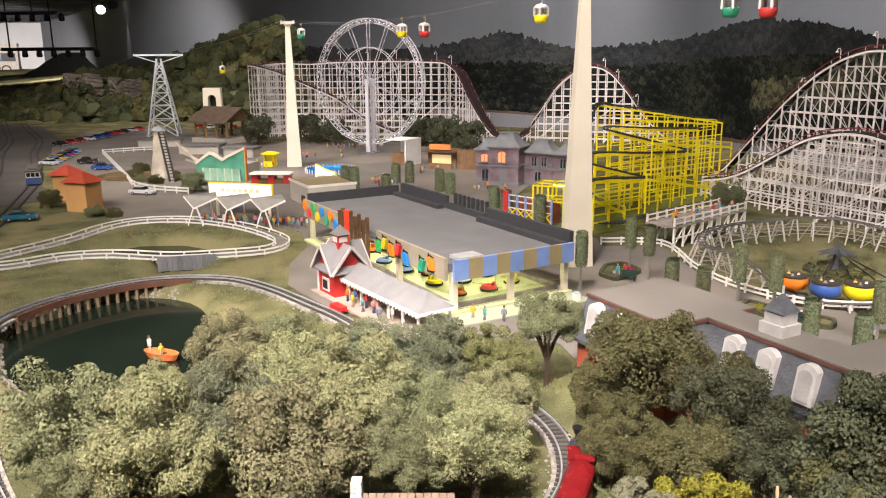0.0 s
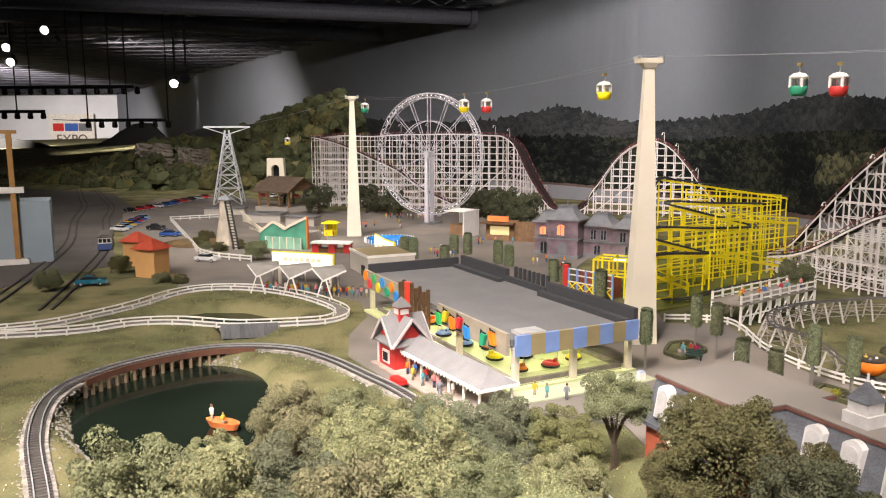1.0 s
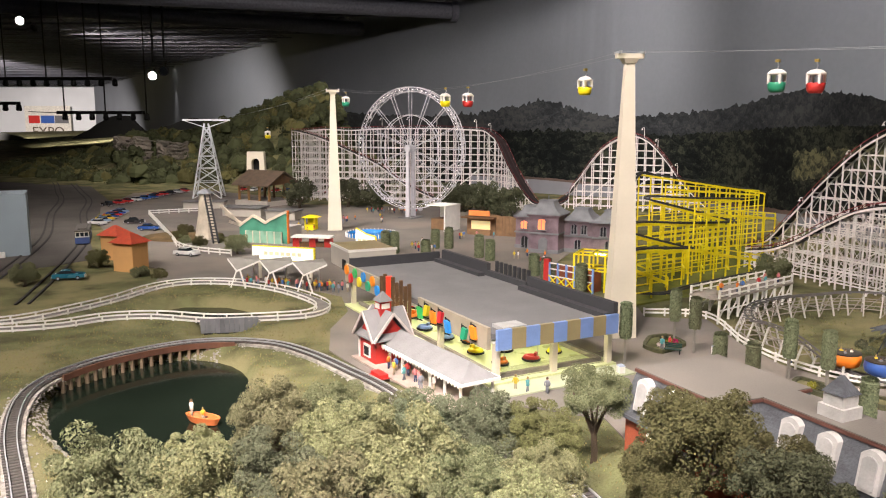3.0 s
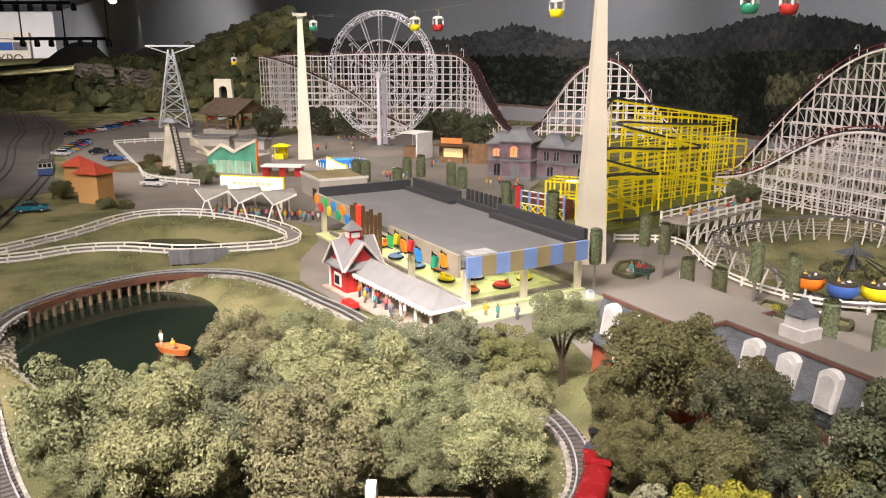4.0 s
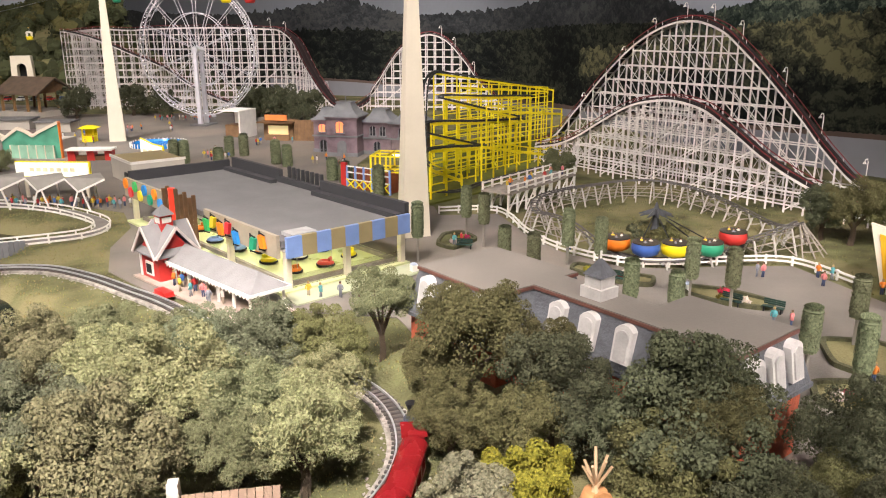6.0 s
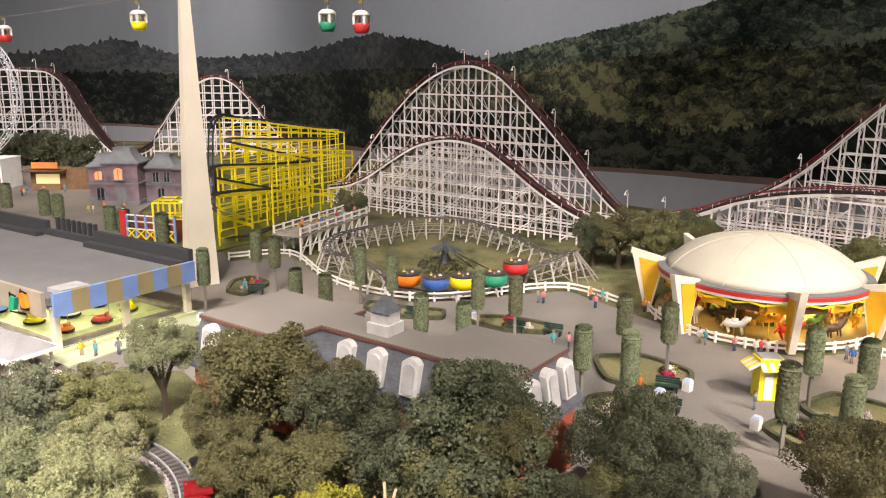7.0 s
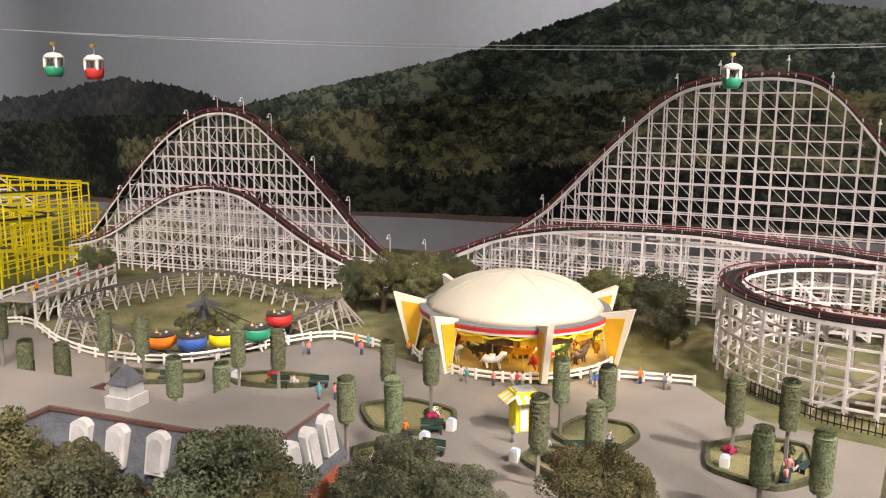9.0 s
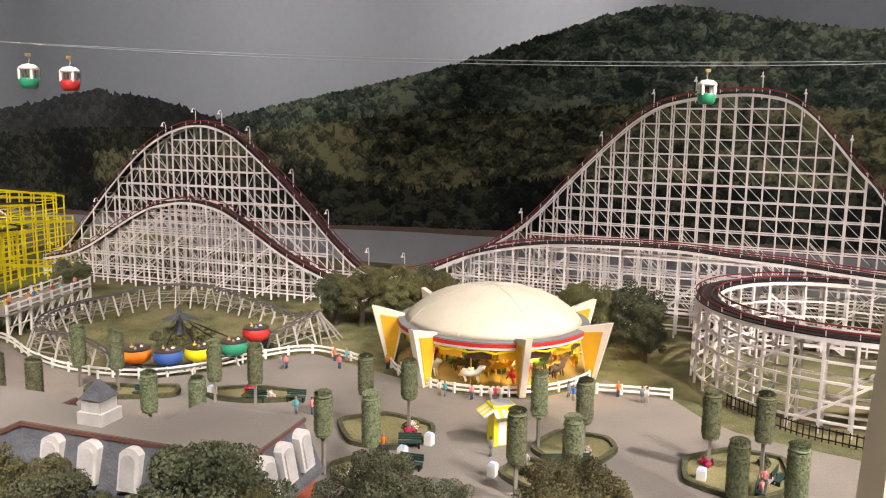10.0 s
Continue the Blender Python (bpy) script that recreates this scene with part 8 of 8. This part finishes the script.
for i, (x, y, rz) in enumerate(((0.171, 0.500, 72), (0.149, 0.455, 60))):
    c = thing("park_carriage", "red open park train carriage with an arched roof", "train", pose(x, y, 0.0065, 0, 0, rz), "park train carriages")
    part("floor", Geo().box(0, 0, 0.003, 0.050, 0.015, 0.003), TRED, c)
    prof = [(0.0085 * math.cos(math.pi * e / 10), 0.018 + 0.005 * math.sin(math.pi * e / 10)) for e in range(11)]
    k = len(prof)
    part("roof", Geo().add([(sx * 0.027, a, b) for sx in (-1, 1) for a, b in prof], [tuple(range(k)), tuple(range(2 * k - 1, k - 1, -1))] + [((e + 1) % k, e, k + e, k + (e + 1) % k) for e in range(k)]), TRED, c, "arched glossy red roof")
    for sx in (-0.022, -0.008, 0.008, 0.022):
        for sy in (-0.0068, 0.0068):
            post(c, sx, sy, 0.005, 0.0182, 0.0016, TRED)
    for sx in (-0.015, 0.0, 0.015):
        part("bench", Geo().box(sx, 0, 0.006, 0.004, 0.012, 0.006), TIMBER, c)
    for s in (-0.016, 0.016):
        part("bogie", Geo().box(s, 0, 0.0, 0.010, 0.011, 0.003), BLACK, c)
th = thing("tepee", "tan hide tepee with bare poles through the top", "tepee", pose(0.2615, 0.439, 0))
HIDE = mat("tan_hide", (0.46, 0.22, 0.09), 0.8, vary=0.25, scale=90)
part("cover", Geo().lathe([(0.021, 0.0), (0.0165, 0.012), (0.0118, 0.024), (0.0078, 0.034), (0.0062, 0.039), (0.0050, 0.039)], 16), HIDE, th, "tan hide cover", True)
part("smoke_flap", Geo().plate([(-0.005, 0.028), (0.005, 0.028), (0.0066, 0.038), (0.004, 0.043), (0.0, 0.0445), (-0.004, 0.043), (-0.0066, 0.038)], "y", -0.0098, 0.0016), HIDE, th, "rounded smoke flap")
for i in range(7):
    a = radians(51.4 * i)
    part("pole", Geo().tube([(0.006 * math.cos(a), 0.006 * math.sin(a), 0.030), (-0.0075 * math.cos(a), -0.0075 * math.sin(a), 0.054 + 0.003 * (i % 3))], 0.0011, 0.0008, 6), mat("pale_pole", (0.52, 0.36, 0.22), 0.8), th, "pale pointed pole")
th = thing("stump_log", "grey broken tree trunk lying on the slope", "log", pose(0.055, 0.60, 0.004, 0, 0, -40))
part("trunk", Geo().tube([(0, 0, 0.004), (0.015, 0, 0.007), (0.034, 0.002, 0.010)], 0.004, 0.0022, 8), BARK, th)

# yellow drink stand
th = thing("drink_stand", "yellow and white drink stand with a striped awning", "stand", pose(0.640, 0.545, 0, 0, 0, -25))
YL = mat("lemon_paint", (0.85, 0.72, 0.03), 0.45, vary=0.08)
part("body", Geo().box(0, 0, 0.0016, 0.019, 0.016, 0.030), YL, th)
part("panel", Geo().box(-0.002, -0.0085, 0.003, 0.007, 0.001, 0.026), WHITE, th, "white front panel")
part("top_rim", Geo().box(0, 0, 0.0316, 0.021, 0.018, 0.006), YL, th)
part("tray", Geo().box(0, 0, 0.0377, 0.017, 0.014, 0.0012), STEEL, th, "grey top tray")
for i in range(6):
    q = -0.009 + 0.0036 * i
    side = [(-0.0100, q - 0.0018, 0.0345), (-0.0100, q + 0.0018, 0.0345), (-0.0195, q + 0.0018, 0.0290), (-0.0195, q - 0.0018, 0.0290)]
    front = [(q + 0.0018, -0.0088, 0.0345), (q - 0.0018, -0.0088, 0.0345), (q - 0.0018, -0.0165, 0.0300), (q + 0.0018, -0.0165, 0.0300)]
    for corners in (side, front):
        part("awning_stripe", Geo().add(corners + [(a, b, c + 0.001) for a, b, c in corners], [(3, 2, 1, 0), (4, 5, 6, 7), (0, 1, 5, 4), (1, 2, 6, 5), (2, 3, 7, 6), (3, 0, 4, 7)]), YL if i % 2 else WHITE, th)
for x, y in ((0.589, 0.582), (0.553, 0.575), (0.586, 0.503), (0.704, 0.388), (0.235, 0.935), (0.36, 1.02), (0.505, 0.82)):
    th = thing("litter_bin", "square white litter bin with a pale blue lid", "bin", pose(x, y, 0.0016, 0, 0, 20), "litter bins")
    part("body", Geo().box(0, 0, 0, 0.007, 0.007, 0.009), WHITE, th)
    part("lid", Geo().hip(0, 0, 0.009, 0.0072, 0.0072, 0.002, 0.6), mat("pale_lid", (0.48, 0.55, 0.70), 0.6), th, "pale blue lid")
BENCHG = mat("dark_green_slat", (0.02, 0.05, 0.04), 0.6)
for x, y, rz in ((0.572, 0.588, -42), (0.632, 0.478, -40), (0.648, 0.466, -40), (0.545, 0.555, -60), (0.53, 0.775, -50), (0.56, 0.75, -50), (0.715, 0.345, 20), (0.45, 0.86, -50), (0.31, 1.02, -20), (0.745, 0.345, 10)):
    th = thing("bench", "dark green slatted park bench beside a planting bed", "bench", pose(x, y, 0.0016, 0, 0, rz), "park benches")
    for i in range(3):
        part("seat_slat", Geo().box(0, -0.003 + 0.002 * i, 0.005, 0.020, 0.0016, 0.0008), BENCHG, th)
        part("back_slat", Geo().box(0, 0.003, 0.0065 + 0.002 * i, 0.020, 0.0008, 0.0016), BENCHG, th)
    for s in (-0.008, 0.008):
        part("leg", Geo().box(s, 0, 0, 0.0012, 0.007, 0.005), BLACK, th)
th = thing("iron_fence", "low black iron picket fence at the coaster foot", "fence", pose(0.885, 0.46, 0))
line = curve_pts([(0, 0, 0), (-0.022, -0.075, 0), (-0.015, -0.135, 0), (0.0, -0.25, 0)], 0.0055)
for p in line:
    post(th, p.x, p.y, 0, 0.014, 0.0009, BLACK, name="picket")
for z in (0.003, 0.012):
    part("rail", Geo().sweep([p + Vector((0, 0, z)) for p in line], 0.001, 0.001), BLACK, th)


def coaster_lamp(x, y, z, rz, h=0.030):
    th = thing("coaster_lamp", "white crook-necked lamp post on the coaster crest", "lamp", pose(x, y, z, 0, 0, rz), "coaster crest lamps")
    part("pole", Geo().tube([(0, 0, -0.006), (0, 0, h * 0.85), (0.002, 0, h), (0.006, 0, h), (0.008, 0, h * 0.9)], 0.0008, n=6), WHITE, th)
    part("shade", Geo().lathe([(0.0028, -0.003), (0.0012, 0.0), (0.0003, 0.001)], 10, 0.008, 0, h * 0.88), WHITE, th, "white bell shade")


for x, y, z in ((0.661, 1.604, 0.109), (0.705, 1.52, 0.20), (0.735, 1.462, 0.25), (0.765, 1.405, 0.275), (0.79, 1.357, 0.272), (0.816, 1.308, 0.245), (0.855, 1.235, 0.175), (0.885, 1.175, 0.11), (0.92, 1.11, 0.05), (0.955, 1.06, 0.045),
                (1.067, 0.907, 0.124), (1.115, 0.795, 0.245), (1.143, 0.728, 0.306), (1.165, 0.675, 0.323), (1.198, 0.595, 0.328), (1.22, 0.545, 0.305), (1.243, 0.49, 0.245)):
    coaster_lamp(x + 0.012, y + 0.006, z, 200)
for x, y, z in ((-0.32, 2.90, 0.26), (-0.22, 2.88, 0.262), (-0.12, 2.86, 0.262), (-0.05, 2.85, 0.26), (0.02, 2.84, 0.255), (0.07, 2.83, 0.243), (0.15, 2.81, 0.125), (0.20, 2.80, 0.05), (0.56, 2.64, 0.23), (0.60, 2.62, 0.195), (0.66, 2.60, 0.12)):
    coaster_lamp(x, y, z, 200, 0.036)

# ---- wooded hills ----
rng = np.random.default_rng(5)
woods = {"dark": [], "olive": []}
count = 0
while count < 1000:
    x, y = rng.uniform(-2.9, 0.6), rng.uniform(3.25, 5.2)
    h = rise(x, y)
    if h < 0.006 or (-2.02 < x < -1.42 and 3.80 < y < 4.15) or (-1.13 < x < -0.88 and y < 3.66):
        continue
    count += 1
    tall = rng.uniform(0.03, 0.075) * (0.4 if (x - 0.1) / (y - 0.1) < -0.50 else 1.0)
    for e in range(4):
        woods["olive" if rng.uniform() < 0.5 + 0.3 * noise.noise((x * 3, y * 3, 0)) and e > -1 and count % 2 else "dark"].append((x + rng.uniform(-0.035, 0.035), y + rng.uniform(-0.035, 0.035), h - 0.015 + tall * e / 3))
woods["dark"] += [(-1.74 + 0.045 * math.sin(i * 2.4), 3.88 + 0.03 * math.sin(i), 0.05 + 0.0055 * i) for i in range(18)]
for name, cs in woods.items():
    g = Geo()
    for x, y, z in cs[::2]:
        # an uneven bush under the flakes
        r, o = rng.uniform(0.022, 0.046), len(g.v)
        for lat in range(5):
            f = -0.5 + 1.95 * lat / 4
            for e in range(8):
                a = 2 * math.pi * e / 8
                k = r * (1 + 0.5 * noise.noise((x * 40 + math.cos(a) * 1.5, y * 40 + math.sin(a) * 1.5, f * 2)))
                g.v.append((x + k * math.cos(f) * math.cos(a), y + k * math.cos(f) * math.sin(a), z + k * math.sin(f)))
        g.f += [(o + lat * 8 + e, o + lat * 8 + (e + 1) % 8, o + lat * 8 + 8 + (e + 1) % 8, o + lat * 8 + 8 + e) for lat in range(4) for e in range(8)]
    rand_leaves(g, cs, 48, 0.042, 0.0052, rng)
    setting("%s_hillside_woods" % name, g, WOODS if name == "dark" else leaf_mat("olive_wood_flock", (0.090, 0.086, 0.031), 0.3), "dense %s woods covering the hillside" % name, "woods", "stuff")

# ---- hall fittings ----
LAMPON = mat("lit_lamp_face", (1.0, 0.95, 0.85), 0.4, emit=30.0, bump=0)


def track_light(x, y, z, tx, ty, tz, s=1.0, lit=True):
    """A black can lamp on a short stem, aimed at a point."""
    th = thing("track_light", "black can spotlight hung from the ceiling track", "spotlight", look((x, y, z), (tx, ty, tz)), "track lights")
    part("can", Geo().lathe([(0.020 * s, 0.045 * s), (0.026 * s, 0.035 * s), (0.026 * s, -0.005 * s), (0.023 * s, -0.005 * s), (0.022 * s, 0.012 * s)], 14, z=0.012 * s), BLACK, th)
    part("lens", Geo().lathe([(0.0215 * s, 0.0), (0.0215 * s, 0.003 * s)], 14, z=0.020 * s), LAMPON if lit else GLASSD, th, "glowing lens" if lit else "dark lens")
    part("stem", Geo().beam((0, 0, 0.05 * s), (0, 0.03 * s, 0.09 * s), 0.008 * s), BLACK, th)


# every lamp gets a can, the added pylon lamp as well
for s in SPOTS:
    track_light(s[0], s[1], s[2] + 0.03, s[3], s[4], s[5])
for x, y, z, lit in ((-3.573, 6.0, 1.048, True), (-3.90, 6.0, 0.92, True), (-3.874, 6.0, 0.809, True), (-2.55, 6.0, 0.636, True), (-2.46, 6.0, 0.67, False), (-4.1, 6.0, 0.34, True)):
    track_light(x, y, z, x + 1.0, 2.0, 0.1, 1.4, lit)
    tagged(part("hanger_rod", Geo().beam((x, y + 0.03, z + 0.1), (x, y + 0.03, CEIL), 0.012), BLACK), "thin black rod down to a spotlight", "rod")
for x0, x1, z in ((-4.6, -3.65, 0.43), (-3.35, -2.65, 0.36), (-4.8, -2.9, 0.62)):
    th = thing("lamp_rail", "black pipe rail with small spotlights on hanging rods", "lamp rail", pose(x0, 6.05, z))
    part("pipe", Geo().beam((0, 0, 0), (x1 - x0, 0, 0), 0.025), BLACK, th)
    k = 0
    while k < (x1 - x0) / 0.11:
        part("lamp_can", Geo().lathe([(0.014, -0.06), (0.022, -0.05), (0.018, -0.012), (0.005, 0.0)], 10, 0.06 + 0.11 * k, 0, 0), BLACK, th)
        if k % 3 == 0:
            part("hanger", Geo().beam((0.06 + 0.11 * k, 0, 0), (0.06 + 0.11 * k, 0, CEIL - z), 0.008), BLACK, th)
        k += 1
DUCT = mat("dark_duct", (0.15, 0.153, 0.185), 0.5)
for p, q in (((-9.0, 3.1, 1.16), (-0.25, 6.44, 1.16)), ((-9.5, 2.25, 1.16), (-1.07, 7.66, 1.16))):
    p, q = Vector(p), Vector(q)
    d = (q - p).normalized()
    setting("ceiling_duct", Geo().tube([p, q], 0.062, n=16).tube([q - d * 0.05, q], 0.085, n=16), DUCT, "dark round ceiling duct with a flanged end", "duct")
th = thing("banner", "white hall banner with a train emblem and the word EXPO", "banner", Matrix.Translation((0.1, 0.1, 0.27)) @ Matrix.Scale(1.63, 4) @ pose(-7.1, 11.98, -0.27))
part("cloth", Geo().box(0, 0, 0.05, 0.75, 0.01, 0.50), mat("banner_white", (0.78, 0.74, 0.66), 0.8), th)
for x, w, m in ((-0.22, 0.18, RED), (0.0, 0.22, BLUE), (0.23, 0.22, mat("banner_grey", (0.16, 0.16, 0.17), 0.8))):
    part("emblem_block", Geo().box(x, -0.008, 0.28, w, 0.006, 0.12), m, th)
part("emblem_smoke", Geo().beam((-0.30, -0.008, 0.46), (0.30, -0.008, 0.44), 0.02, 0.012), BLACK, th)
txt = bpy.data.curves.new("banner_text", "FONT")
txt.body, txt.size, txt.extrude, txt.align_x = "EXPO", 0.21, 0.002, "CENTER"
ob = new("lettering", txt)
ob.parent, ob.location, ob.rotation_euler = th, (0, -0.009, 0.08), (radians(90), 0, 0)
txt.materials.append(mat("banner_brown", (0.12, 0.09, 0.06), 0.8))

# black mountain silhouettes before the far wall
g = Geo()
pts = []
for p in curve_pts([(-9.0, 0.22, 0), (-7.5, 0.18, 0), (-6.96, 0.12, 0), (-6.62, 0.05, 0), (-6.2, -0.02, 0), (-6.06, 0.04, 0), (-5.74, 0.20, 0), (-5.48, 0.34, 0), (-5.2, 0.40, 0), (-5.02, 0.25, 0), (-4.89, 0.17, 0), (-4.55, 0.26, 0), (-4.2, 0.36, 0), (-3.8, 0.28, 0)], 0.06):
    pts.append((p.x, p.y + 0.025 * noise.noise((p.x * 6, 1, 1))))
g.plate([(-9.0, -0.06)] + pts + [(-3.8, -0.06)], "y", 11.0, 0.08)
setting("backdrop_mountains", g, mat("black_mountain", (0.012, 0.012, 0.011), 0.95, vary=0.4, scale=3), "black mountain cut-out before the far wall", "backdrop")

# glazed display case at the side
CASE = pose(-0.93, 1.60, 0, 0, 0, 30)
th = thing("display_case", "tall grey-blue display case with a pine frame", "case", CASE)
PINE = mat("pine_frame", (0.42, 0.22, 0.07), 0.6, vary=0.2, scale=40)
part("side_panel", Geo().box(-0.25, 0.01, 0.0, 0.52, 0.012, 0.155), mat("blue_grey_panel", (0.30, 0.36, 0.40), 0.5, vary=0.15, scale=8), th, "blue-grey panel")
part("end_panel", Geo().box(0.035, 0.05, 0.0, 0.06, 0.10, 0.13), mat("blue_grey_panel", (0.3, 0.36, 0.4)), th)
part("sill", Geo().box(-0.25, -0.002, 0.148, 0.54, 0.02, 0.012), WHITE, th)
part("base_board", Geo().box(-0.25, -0.008, 0.0, 0.54, 0.012, 0.012), WHITE, th)
part("frame_post", Geo().box(0.0, -0.005, 0.0, 0.010, 0.012, 0.268), PINE, th, "pine corner post")
part("frame_rail", Geo().box(-0.25, -0.005, 0.268, 0.53, 0.012, 0.007), PINE, th, "pine top rail")
th = thing("fire_extinguisher", "red fire extinguisher in a wall bracket", "extinguisher", CASE @ pose(-0.09, -0.018, 0.030))
part("cylinder", Geo().lathe([(0.015, 0), (0.017, 0.004), (0.017, 0.050), (0.010, 0.060), (0.004, 0.064)], 16), RED, th, "", True)
part("valve", Geo().box(0, 0, 0.063, 0.012, 0.005, 0.008).beam((0.0, 0, 0.070), (0.016, 0, 0.076), 0.003), BLACK, th)
part("hose", Geo().tube([(-0.004, 0, 0.066), (-0.020, 0, 0.060), (-0.024, 0, 0.035), (-0.021, 0, 0.012)], 0.0022, n=8), BLACK, th)
part("label_plate", Geo().box(0, -0.0172, 0.02, 0.014, 0.001, 0.016), WHITE, th)

# ---- loose ground cover ----
rng = np.random.default_rng(12)


def tufts(name, count, box, keep, size, material, label):
    """Small upright blades of scatter grass."""
    g = Geo()
    made = 0
    while made < count:
        x, y = rng.uniform(box[0], box[1]), rng.uniform(box[2], box[3])
        if not keep(x, y):
            continue
        made += 1
        z, a, s = land_z(x, y), rng.uniform(0, 6.28), size * rng.uniform(0.5, 1.4)
        c, d = math.cos(a) * s * 0.5, math.sin(a) * s * 0.5
        lx, ly = rng.uniform(-0.5, 0.5) * s, rng.uniform(-0.5, 0.5) * s
        g.add([(x - c, y - d, z - 0.0004), (x + c, y + d, z - 0.0004), (x + c * 0.3 + lx, y + d * 0.3 + ly, z + s)], [(0, 1, 2)])
    return setting(name, g, material, label, "grass", "stuff")


def land_z(x, y):
    return max(land(x, y), -0.0155)


def lawn(x, y):
    if inside(pave, x, y) > -0.004 or land(x, y) < -0.006:
        return False
    return min((Vector((x, y, 0)) - p).length for p in RAIL[::4]) > 0.019 and min((Vector((x, y, 0)) - p).length for p in KART[::3]) > 0.016


STRAW = leaf_mat("straw_grass", (0.30, 0.27, 0.11), 0.3)
GREENG = leaf_mat("green_grass_blade", (0.20, 0.205, 0.075), 0.3)
tufts("straw_grass_scatter", 9000, (-0.50, 0.24, 0.45, 1.36), lawn, 0.0015, STRAW, "short straw-coloured grass fibres on the lawns")
tufts("green_grass_scatter", 9000, (-0.50, 0.24, 0.45, 1.36), lawn, 0.0015, GREENG, "short green grass fibres on the lawns")
tufts("coaster_grass_scatter", 5000, (0.42, 1.05, 0.60, 1.35), lambda x, y: inside(pave, x, y) < -0.004, 0.0020, GREENG, "short green grass fibres under the coasters")

tufts("pale_speck_scatter", 420, (-0.30, 0.16, 0.42, 0.70), lawn, 0.0016, leaf_mat("pale_speck", (0.62, 0.58, 0.48), 0.2), "pale specks of scatter on the slope")
